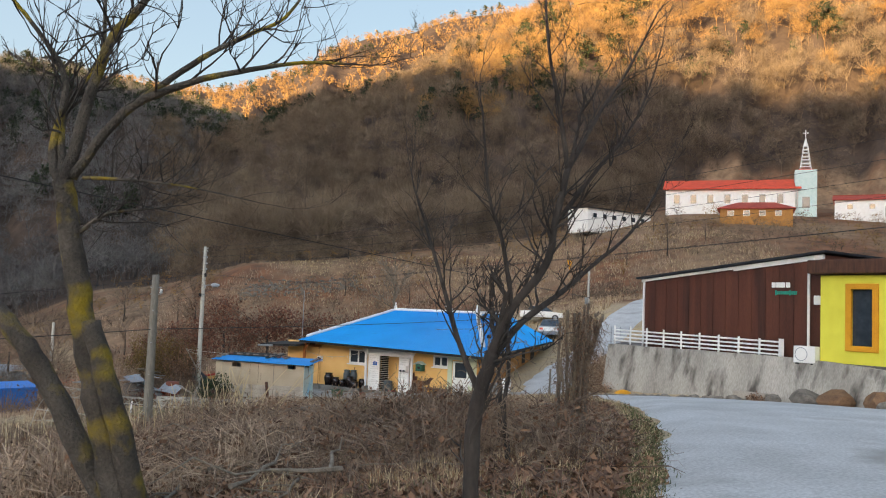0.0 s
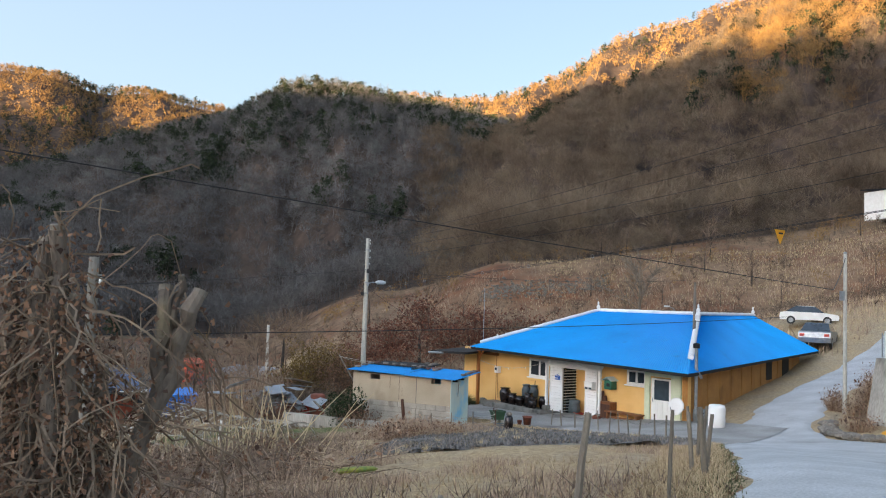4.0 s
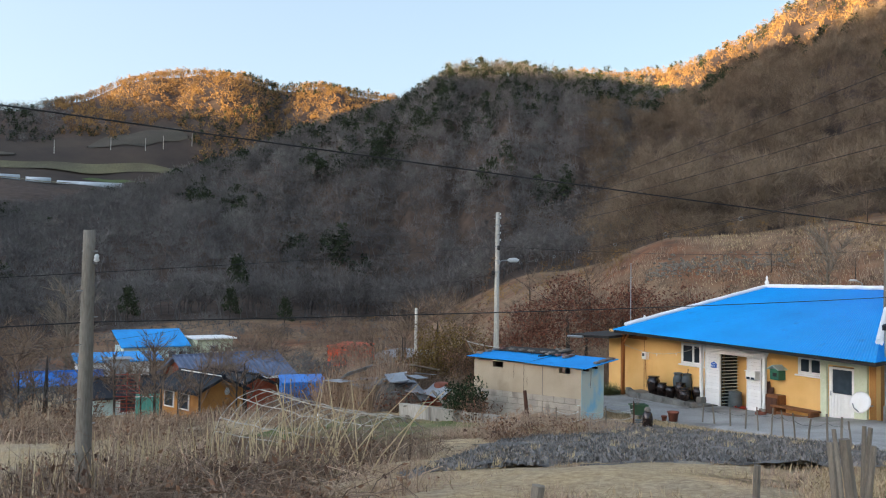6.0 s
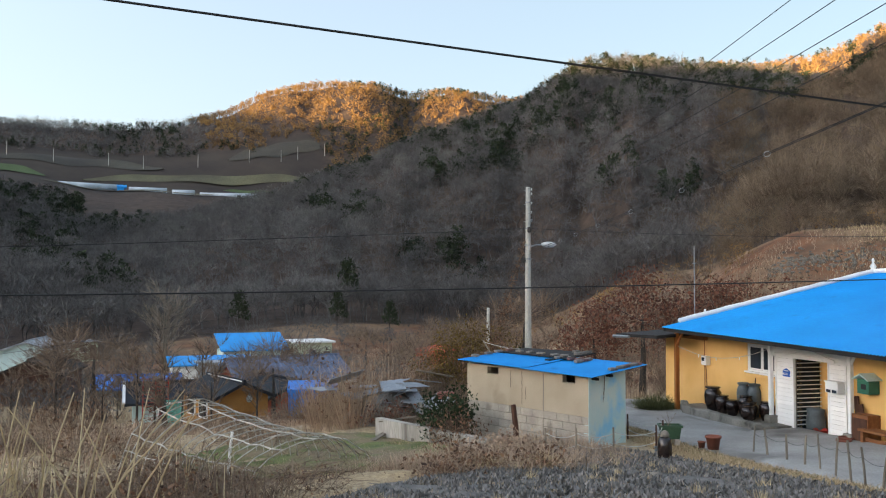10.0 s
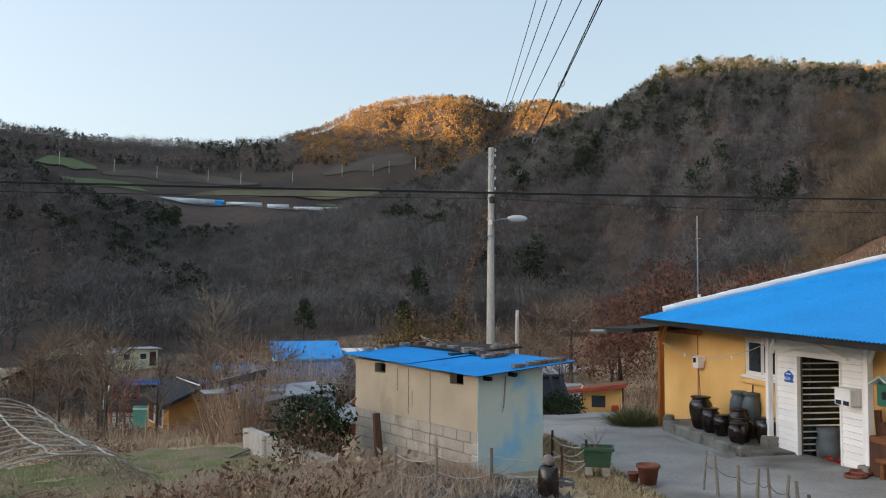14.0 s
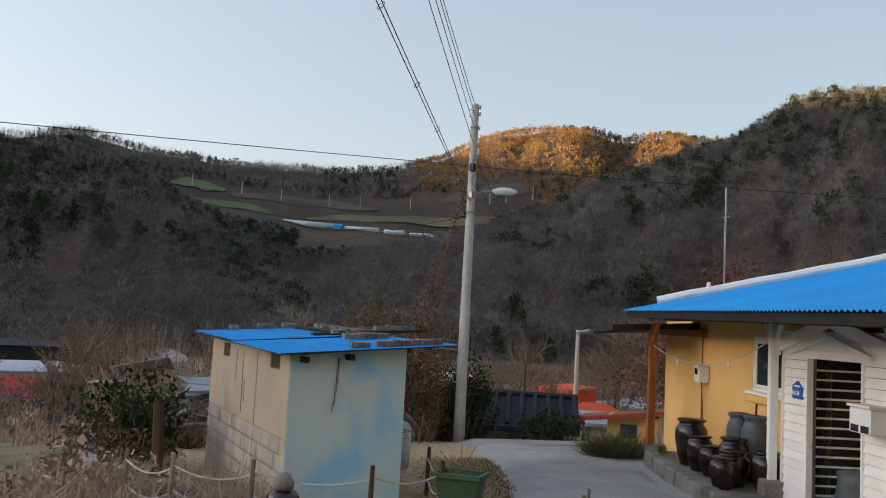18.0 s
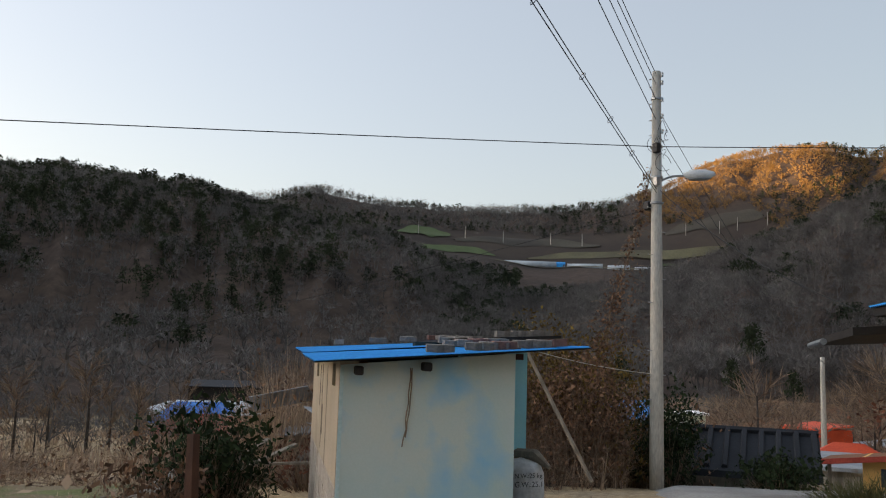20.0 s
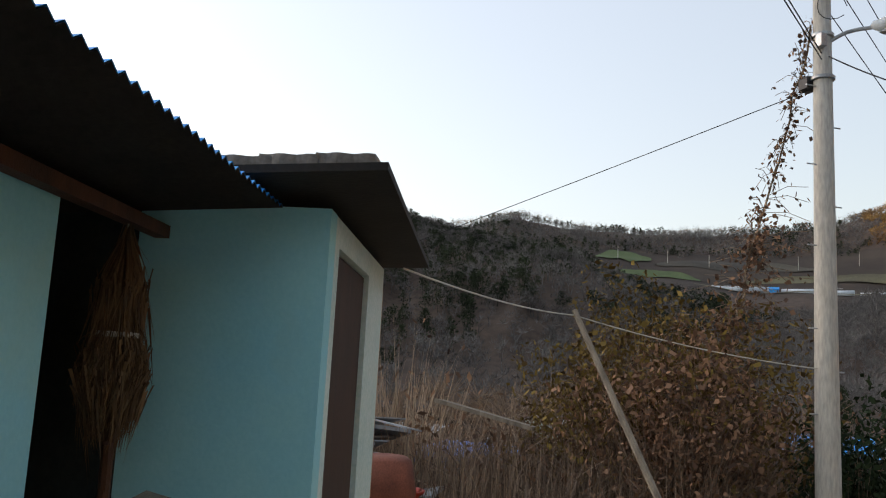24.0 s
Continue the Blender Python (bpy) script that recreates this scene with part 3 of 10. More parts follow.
# ---- ground ----
def ground_material():
    m = bpy.data.materials.new("winter_ground")
    m.use_nodes = True
    n, link = m.node_tree.nodes, m.node_tree.links.new
    p = n["Principled BSDF"]
    tc = n.new("ShaderNodeTexCoord")

    def noise_node(s, d=6, rough=0.6):
        t = n.new("ShaderNodeTexNoise")
        t.inputs["Scale"].default_value, t.inputs["Detail"].default_value, t.inputs["Roughness"].default_value = s, d, rough
        link(tc.outputs["Object"], t.inputs[0])
        return t.outputs[0]

    def blend(f, a, b, lo=0.35, hi=0.65):
        r, x = n.new("ShaderNodeMapRange"), n.new("ShaderNodeMix")
        r.inputs[1].default_value, r.inputs[2].default_value = lo, hi
        x.data_type = "RGBA"
        link(f, r.inputs[0])
        link(r.outputs[0], x.inputs[0])
        for sock, val in ((x.inputs[6], a), (x.inputs[7], b)):
            if isinstance(val, tuple):
                sock.default_value = val
            else:
                link(val, sock)
        return x.outputs[2]

    fine, mid, broad = noise_node(9, 8, 0.7), noise_node(0.7), noise_node(0.06)
    litter = blend(fine, rgb("C2B092"), rgb("8C7A64"))
    litter = blend(mid, litter, blend(fine, rgb("CAB48C"), rgb("9E8664")))
    slope = blend(noise_node(0.5, 8, 0.75), rgb("9E8468"), rgb("705C4A"))
    slope = blend(broad, slope, blend(noise_node(0.35, 8), rgb("8A6248"), rgb("5E4A3C")), 0.42, 0.62)
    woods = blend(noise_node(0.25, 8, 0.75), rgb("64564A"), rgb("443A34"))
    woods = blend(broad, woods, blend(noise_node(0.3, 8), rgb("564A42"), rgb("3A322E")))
    cover = n.new("ShaderNodeAttribute")
    cover.attribute_name = "cover"
    sep = n.new("ShaderNodeSeparateXYZ")
    link(cover.outputs["Vector"], sep.inputs[0])
    col = blend(sep.outputs[0], litter, slope, 0.3, 0.7)
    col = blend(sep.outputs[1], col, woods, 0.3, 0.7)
    col = blend(sep.outputs[2], col, blend(noise_node(0.02), rgb("4E463E"), rgb("403A36")), 0.3, 0.7)
    link(col, p.inputs["Base Color"])
    bp = n.new("ShaderNodeBump")
    bp.inputs["Strength"].default_value, bp.inputs["Distance"].default_value = 0.8, 0.06
    link(fine, bp.inputs["Height"])
    link(bp.outputs[0], p.inputs["Normal"])
    p.inputs["Roughness"].default_value, p.inputs["Specular IOR Level"].default_value = 0.95, 0.1
    return m


ROAD_L = [(-16, -30), (-9.5, -18), (-3.9, -8.2), (-.25, -1.6), (1.6, 2.4), (3.0, 6.9), (4.0, 12), (5.0, 18.5), (5.6, 22.5), (6.6, 26.2), (7.6, 29.4), (8.8, 33), (11.8, 38.5), (15.6, 44.5), (20.5, 52), (27, 60)]
ROAD_R = [(-8, -33), (-2.5, -21), (3.5, -11.5), (7.5, -4.5), (10.5, 1), (12.8, 6), (14.4, 11), (15.6, 16.5), (14.6, 21.4), (9.4, 25.4), (9.5, 28.6), (11.6, 32.6), (14.8, 38), (18.8, 44.3), (23.5, 51), (30, 58)]
LANE_L = [(6.4, 23.6), (4.4, 26.2), (3.3, 27.6), (1.6, 29.6), (-.1, 31.7), (-1.6, 33.6), (-3.6, 35.6), (-6.0, 37.6), (-9, 40.6), (-13, 45.5)]
LANE_R = [(9.0, 28.5), (7.6, 30.2), (5.9, 31.8), (4.2, 33.4), (2.4, 35.2), (.9, 36.8), (-1.2, 38.9), (-3.4, 41), (-6.2, 44), (-10, 49)]


def dense(poly, step=0.6):
    out = []
    for (x0, y0), (x1, y1) in zip(poly, poly[1:]):
        k = max(1, round(math.hypot(x1 - x0, y1 - y0) / step))
        out += [(x0 + (x1 - x0) * i / k, y0 + (y1 - y0) * i / k) for i in range(k)]
    return out + [poly[-1]]


def resample(poly, count):
    """A polyline with softened corners, at even steps of its stations."""
    p = np.array(poly, float)
    t = np.linspace(0, len(p) - 1, count)
    q = np.stack([np.interp(t, range(len(p)), p[:, 0]), np.interp(t, range(len(p)), p[:, 1])], 1)
    for _ in range(4):
        q[1:-1] = (q[:-2] + 2 * q[1:-1] + q[2:]) / 4
    return q


def strip_mesh(name, left, right, material, lift, along=150, across=12, rag=0.0):
    a, b = resample(left, along), resample(right, along)
    if rag:
        w = np.array([noise.noise((i * 0.35, 3.1, lift * 9)) for i in range(along)]) * rag
        v = np.array([noise.noise((i * 0.35, 9.4, lift * 9)) for i in range(along)]) * rag
        d = (b - a) / np.linalg.norm(b - a, axis=1)[:, None]
        a, b = a + d * w[:, None], b + d * v[:, None]
    t = np.linspace(0, 1, across)
    g = a[:, None] * (1 - t)[None, :, None] + b[:, None] * t[None, :, None]
    z = land(g[..., 0], g[..., 1]) + lift
    z[:, 0] -= 0.05 + lift
    z[:, -1] -= 0.05 + lift
    v = np.concatenate([g, z[..., None]], -1).reshape(-1, 3)
    i, j = np.meshgrid(np.arange(along - 1), np.arange(across - 1), indexing="ij")
    k = (i * across + j).ravel()
    tris = np.concatenate([np.stack([k, k + 1, k + across + 1], 1), np.stack([k, k + across + 1, k + across], 1)])
    me = fast_mesh(name, v, tris[:, ::-1], material)
    me.polygons.foreach_set("use_smooth", [True] * len(me.polygons))
    return me


def off_road(x, y):
    """How far points lie from the paved lines, in metres, 0 on them."""
    best = np.full(x.shape, 1e9)
    for l, r in ((ROAD_L, ROAD_R), (LANE_L, LANE_R)):
        a, b = resample(l, 200), resample(r, 200)
        for p, q in zip(a, b):
            d = q - p
            t = np.clip(((x - p[0]) * d[0] + (y - p[1]) * d[1]) / (d @ d), 0, 1)
            best = np.minimum(best, np.hypot(x - p[0] - t * d[0], y - p[1] - t * d[1]))
    return np.maximum(best - 0.3, 0)


def build_ground():
    radii = list(np.arange(0.5, 62, 0.62))
    while radii[-1] < 4200:
        radii.append(radii[-1] * 1.032)
    radii = np.array(radii)
    na = 720
    az = np.linspace(0, 2 * np.pi, na, endpoint=False)
    r, a = np.meshgrid(radii, az, indexing="ij")
    x, y = HUB[0] - r * np.sin(a), HUB[1] + r * np.cos(a)
    z = land(x, y)
    near = r < 70
    free = np.ones_like(x)
    free[near] = smooth(off_road(x[near], y[near]) / 1.5)
    yardm = smooth((np.hypot(x - 3, y - 37) - 7) / 4)
    z += free * np.where(near, yardm, 1) * (0.07 * wobble(x, y, 0.9) + 0.10 * wobble(x, y, 2.6, 1)) * np.clip(60 / np.maximum(r, 60), 0.2, 1)
    z += smooth((r - 120) / 120) * 2.2 * wobble(x, y, 23, 2)
    z -= np.where(near, 0.03 * (1 - free), 0)
    v = np.stack([x, y, z], -1).reshape(-1, 3)
    v = np.vstack([v, [[HUB[0], HUB[1], lz(*HUB)]]])
    nr = len(radii)
    i, j = np.meshgrid(np.arange(nr - 1), np.arange(na), indexing="ij")
    p0, p1 = (i * na + j).ravel(), (i * na + (j + 1) % na).ravel()
    tris = np.concatenate([np.stack([p0, p1, p1 + na], 1), np.stack([p0, p1 + na, p0 + na], 1)])
    k = np.arange(na)
    tris = np.vstack([tris, np.stack([np.full(na, len(v) - 1), (k + 1) % na, k], 1)[:, ::-1]])
    me = fast_mesh("ground", v, tris, ground_material())
    deg = np.degrees(np.arctan2(-(x - HUB[0]), y - HUB[1]))
    slope = smooth((r - 42) / 12) * smooth((24 - deg) / 8) * smooth((deg + 100) / 30)
    slope = np.maximum(slope, smooth((r - 90) / 20) * smooth((60 - deg) / 8) * 0.7)
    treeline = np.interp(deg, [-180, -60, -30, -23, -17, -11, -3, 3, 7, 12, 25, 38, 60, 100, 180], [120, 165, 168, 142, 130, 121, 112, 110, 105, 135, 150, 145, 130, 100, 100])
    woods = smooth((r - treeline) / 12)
    shelf = smooth((r - 590) / 25) * smooth((765 - r) / 25) * smooth((deg - 36) / 3) * smooth((66 - deg) / 4)
    cover = np.zeros((len(v), 3), np.float32)
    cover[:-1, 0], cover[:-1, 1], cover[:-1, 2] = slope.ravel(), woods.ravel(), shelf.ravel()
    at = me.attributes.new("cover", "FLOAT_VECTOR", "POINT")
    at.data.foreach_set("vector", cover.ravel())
    me.polygons.foreach_set("use_smooth", [True] * len(me.polygons))
    me.update()
    ob = tagged(new("ground", me), "dry winter ground of litter, straw and bare earth rolling up into wooded hills", "ground", kind="structure")
    return ob


build_ground()
tagged(new("road", strip_mesh("road", ROAD_L, ROAD_R, M["concrete"], 0.045, 220, 14, 0.25)), "pale worn concrete village road with cracks and ragged edges", "road", kind="structure")
tagged(new("pavement", strip_mesh("pavement", LANE_L, LANE_R, M["yard"], 0.06, 110, 12, 0.2)), "grey concrete lane running past the house to the shed", "pavement", kind="structure")

# ---- house with the blue roof ----
HOUSE = (1.23, 35.72, -3.0)


def house_pt(s, w, z=0.0):
    """From the house's own axes (along the front, inward, up) to the world."""
    return (HOUSE[0] + (s + w) * 0.70711, HOUSE[1] + (w - s) * 0.70711, HOUSE[2] + z)


EL, EC, ER, BL = (-3.95, -1.2, 2.54), (7.77, -1.2, 2.36), (1.6, 18.0, 2.54), (-8.5, 12.5, 2.5)
F1, F2, F3 = (-2.9, 5.9, 4.27), (2.6, 6.3, 4.27), (-1.7, 17.0, 4.27)


def lerp(a, b, t):
    return tuple(p + (q - p) * t for p, q in zip(a, b))


def corrugated(name, e0, e1, r0, r1, material, parent, pitch=0.1, amp=0.014, sag=0.0, under="eave"):
    """A roof slope from the eave e0-e1 up to the line r0-r1, of corrugated sheet that runs down the slope."""
    e0, e1, r0, r1 = (Vector(p) for p in (e0, e1, r0, r1))
    length = (e1 - e0).length
    n = int(length / pitch) * 4
    nrm = (e1 - e0).cross(r0 - e0).normalized()
    rows = 7
    vs, fs = [], []
    for i in range(n + 1):
        t = i / n
        lo, hi = e0.lerp(e1, t), r0.lerp(r1, t)
        d = nrm * (amp * math.sin(i / 4 * 2 * math.pi))
        for k in range(rows):
            q = k / (rows - 1)
            vs.append(lo.lerp(hi, q) + d - Vector((0, 0, sag * math.sin(math.pi * q))))
    for i in range(n):
        for k in range(rows - 1):
            a = i * rows + k
            fs.append((a, a + rows, a + rows + 1, a + 1))
    m = len(vs)
    vs += [v - nrm * 0.006 for v in vs]
    fs += [tuple(j + m for j in reversed(f)) for f in fs]
    for i in range(n):
        a = i * rows
        fs.append((a, a + m, a + rows + m, a + rows))
    b = Build()
    b.v, b.f = [tuple(v) for v in vs], fs
    ob = part(name, b, material, parent, smooth=False)
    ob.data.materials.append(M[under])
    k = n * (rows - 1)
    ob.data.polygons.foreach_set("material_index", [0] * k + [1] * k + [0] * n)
    return ob


def ridge_cap(a, b, parent, name="ridge_cap", r=0.085):
    bl = Build()
    n = 12
    pts = [Vector(a).lerp(Vector(b), i / n) + Vector((0, 0, 0.05 + 0.012 * (i % 2))) for i in range(n + 1)]
    bl.tube(pts, r, 8)
    return part(name, bl, M["white"], parent, "white ridge capping")


def finial(p, parent):
    bl = Build()
    bl.lathe([(0.001, 0.5), (0.03, 0.46), (0.05, 0.40), (0.03, 0.34), (0.07, 0.27), (0.10, 0.2), (0.06, 0.13), (0.12, 0.07), (0.14, 0.0)][::-1], p, 10)
    return part("finial", bl, M["white"], parent, "white turned finial", True)


def wall_with_holes(parent, name, x0, x1, y0, y1, z0, z1, holes, material, label=""):
    """A wall along x between y0 and y1 with rectangular openings (x0, x1, z0, z1) right through it."""
    xs = sorted({x0, x1, *[h[0] for h in holes], *[h[1] for h in holes]})
    zs = sorted({z0, z1, *[h[2] for h in holes], *[h[3] for h in holes]})
    full = {(i, k) for i in range(len(xs) - 1) for k in range(len(zs) - 1)
            if not any(h[0] <= xs[i] + 1e-6 and h[1] >= xs[i + 1] - 1e-6 and h[2] <= zs[k] + 1e-6 and h[3] >= zs[k + 1] - 1e-6 for h in holes)}
    b, ids = Build(), {}

    def vid(i, k, s):
        if (i, k, s) not in ids:
            ids[i, k, s] = len(b.v)
            b.v.append((xs[i], (y0, y1)[s], zs[k]))
        return ids[i, k, s]

    for i, k in sorted(full):
        q = [(i, k), (i + 1, k), (i + 1, k + 1), (i, k + 1)]
        b.f.append(tuple(vid(*p, 0) for p in q))
        b.f.append(tuple(vid(*p, 1) for p in reversed(q)))
        for (p, r), nb in zip(zip(q, q[1:] + q[:1]), ((i, k - 1), (i + 1, k), (i, k + 1), (i - 1, k))):
            if nb not in full:
                b.f.append((vid(*p, 0), vid(*p, 1), vid(*r, 1), vid(*r, 0)))
    return part(name, b, material, parent, label)


def window(parent, x0, x1, z0, z1, y, sashes=2, depth=0.08, frame_mat="white", name="window"):
    """A sliding window in a front wall: frame, sashes and panes."""
    w = new(name)
    w.parent = parent
    fr = Build()
    f = 0.06
    for cx, cz, sx, sz in (((x0 + x1) / 2, z1 - f / 2, x1 - x0, f), ((x0 + x1) / 2, z0 + f / 2, x1 - x0, f)):
        fr.box((cx, y, cz), (sx, depth, sz), bevel=0.006)
    for cx in (x0 + f / 2, x1 - f / 2):
        fr.box((cx, y, (z0 + z1) / 2), (f, depth - 0.004, z1 - z0 - 2 * f), bevel=0.006)
    part("window_frame", fr, M[frame_mat], w)
    part("window_sill", Build().box(((x0 + x1) / 2, y - 0.06, z0 - 0.02), (x1 - x0 + 0.1, 0.16, 0.05), bevel=0.01), M[frame_mat], w)
    step = (x1 - x0 - 2 * f) / sashes
    for i in range(sashes):
        a = x0 + f + i * step
        s = Build()
        yy = y + 0.012 * (1 if i % 2 else -1)
        for cx in (a + 0.018, a + step - 0.018):
            s.box((cx, yy, (z0 + z1) / 2), (0.036, 0.03, z1 - z0 - 2 * f - 0.01))
        for cz in (z0 + f + 0.022, z1 - f - 0.022):
            s.box((a + step / 2, yy, cz), (step - 0.076, 0.028, 0.036))
        part("sash", s, M[frame_mat], w)
        part("pane", Build().box((a + step / 2, yy, (z0 + z1) / 2), (step - 0.074, 0.008, z1 - z0 - 2 * f - 0.08)), M["glass_dark"], w, "dark reflecting pane")
    return w


def build_house():
    h = thing("house", HOUSE, "low ochre farmhouse under a blue corrugated hip roof, white porch", "house", -45)
    # walls
    wall_with_holes(h, "wall", -6.0, 6.75, 0.15, 0.33, -0.5, 2.42, [(-1.5, -0.26, 1.4, 2.19), (3.95, 4.85, 1.6, 2.18), (0.58, 1.98, -0.02, 1.95), (5.12, 6.1, 0.05, 1.98)], M["ochre"], "ochre plastered front wall")
    side = Build()
    a, b = Vector((6.75, 0.15, 0)), Vector((1.3, 16.6, 0))
    d = (b - a).normalized()
    nrm = Vector((d.y, -d.x, 0))
    ln = (b - a).length
    m = Matrix.Translation(a) @ Matrix.Rotation(math.atan2(d.y, d.x), 4, "Z")
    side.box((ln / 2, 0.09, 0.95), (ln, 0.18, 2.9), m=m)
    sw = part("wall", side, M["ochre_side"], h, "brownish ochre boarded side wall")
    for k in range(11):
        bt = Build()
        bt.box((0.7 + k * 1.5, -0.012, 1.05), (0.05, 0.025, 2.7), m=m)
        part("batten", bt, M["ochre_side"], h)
    for x0, x1 in ((10.6, 11.6), (13.6, 14.9)):
        o = Build()
        o.box(((x0 + x1) / 2, -0.01, 1.85), (x1 - x0, 0.03, 0.9), m=m)
        part("shutter", o, M["eave"], h, "dark window opening in the side wall")
    part("wall", Build().box((-5.95, 5.0, 0.95), (0.18, 9.5, 2.9)), M["ochre"], h)
    part("wall", Build().box((-1.5, 16.5, 0.95), (5.4, 0.18, 2.9)), M["ochre"], h)
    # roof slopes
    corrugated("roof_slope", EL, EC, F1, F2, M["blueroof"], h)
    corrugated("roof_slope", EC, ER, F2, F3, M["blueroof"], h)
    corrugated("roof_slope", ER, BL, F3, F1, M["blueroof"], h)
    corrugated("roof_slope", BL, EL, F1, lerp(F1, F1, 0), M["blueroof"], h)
    # eave soffit and fascia
    so = Build()
    ring = [(EL[0] + .05, EL[1] + .06, EL[2] - .08), (EC[0] - .05, EC[1] + .06, EC[2] - .08), (ER[0] - .05, ER[1] - .06, 2.46), (BL[0] + .06, BL[1] - .05, 2.42)]
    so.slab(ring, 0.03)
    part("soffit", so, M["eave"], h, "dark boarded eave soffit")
    for p, q in zip(ring, ring[1:] + ring[:1]):
        fa = Build()
        p, q = Vector(p), Vector(q)
        c, l = (p + q) / 2, (q - p).length
        fa.box((0, 0, 0), (l, 0.04, 0.1), m=Matrix.Translation(c + Vector((0, 0, 0.01))) @ Matrix.Rotation(math.atan2((q - p).y, (q - p).x), 4, "Z") @ Matrix.Rotation(-math.asin((q - p).z / l), 4, "Y"))
        part("fascia", fa, M["eave"], h, "dark eave board")
    # ridge capping and finials
    ridge_cap(F1, F2, h)
    ridge_cap(F2, F3, h)
    ridge_cap(lerp(EL, F1, 0.08), F1, h)
    ridge_cap(lerp(EC, F2, 0.2), F2, h, r=0.11)
    for p in (F1, F2, F3):
        finial(p, h)
    part("finial", Build().lathe([(0.07, 0), (0.05, 0.1), (0.03, 0.22)], lerp(EL, F1, 0.2), 8), M["white"], h, "small white ridge stop")
    # brick-coloured post and beam at the end of the front
    post = Build()
    post.box((-3.95, -0.67, 1.1), (0.12, 0.12, 2.5), bevel=0.01)
    post.tube([(-3.95, -0.67, 2.0), (-3.62, -0.67, 2.34)], 0.04, 6)
    part("post", post, M["postwood"], h, "varnished timber post at the corner")
    bm = Build()
    bm.box((-4.7, 0.05, 2.2), (2.5, 0.12, 0.12), bevel=0.01)
    part("beam", bm, M["postwood"], h)
    part("downpipe", Build().tube([(-3.6, 0.1, 2.3), (-3.6, 0.1, 0.0)], 0.012, 6), M["postwood"], h, "thin cable run down the plaster")
    # low annex roof at the end
    an = Build()
    an.slab([(-6.6, -1.4, 2.2), (-3.9, -1.4, 2.28), (-3.9, 3.5, 2.62), (-6.6, 3.5, 2.5)], 0.1)
    part("annex_roof", an, M["eave"], h, "dark lean-to roof")
    part("gutter", Build().tube([(-6.7, -1.45, 2.1), (-5.6, -1.45, 2.14)], 0.05, 8), M["galv"], h, "short grey gutter pipe")
    # windows and the side door
    window(h, -1.5, -0.26, 1.4, 2.19, 0.2)
    window(h, 3.95, 4.85, 1.6, 2.18, 0.2)
    part("sill_band", Build().box((-0.8, 0.1, 1.3), (1.4, 0.12, 0.1), bevel=0.01), M["ochre"], h)
    g = new("door")
    g.parent = h
    pn = Build()
    pn.box((5.0, 0.11, 1.15), (0.22, 0.1, 2.1), bevel=0.008)
    pn.box((6.3, 0.11, 1.15), (0.42, 0.1, 2.1), bevel=0.008)
    pn.box((5.6, 0.11, 2.12), (0.98, 0.098, 0.2))
    part("door_frame", pn, M["cream"], g, "pale green painted door surround")
    leaf = Build()
    leaf.box((5.6, 0.17, 0.62), (0.92, 0.05, 1.1), bevel=0.006)
    leaf.box((5.2, 0.17, 1.55), (0.12, 0.05, 0.76))
    leaf.box((6.0, 0.17, 1.55), (0.12, 0.05, 0.76))
    leaf.box((5.6, 0.17, 1.92), (0.92, 0.048, 0.06))
    for k in range(8):
        leaf.box((5.22 + k * 0.11, 0.14, 0.62), (0.02, 0.02, 1.0))
    part("door_leaf", leaf, M["white"], g, "white door with a ribbed lower panel")
    part("pane", Build().box((5.6, 0.17, 1.55), (0.69, 0.012, 0.74)), M["glass_dark"], g, "grey glass pane")
    part("door_handle", Build().tube([(5.24, 0.1, 1.1), (5.24, 0.1, 1.24)], 0.014, 8), M["galv"], g)
    return h


house = build_house()


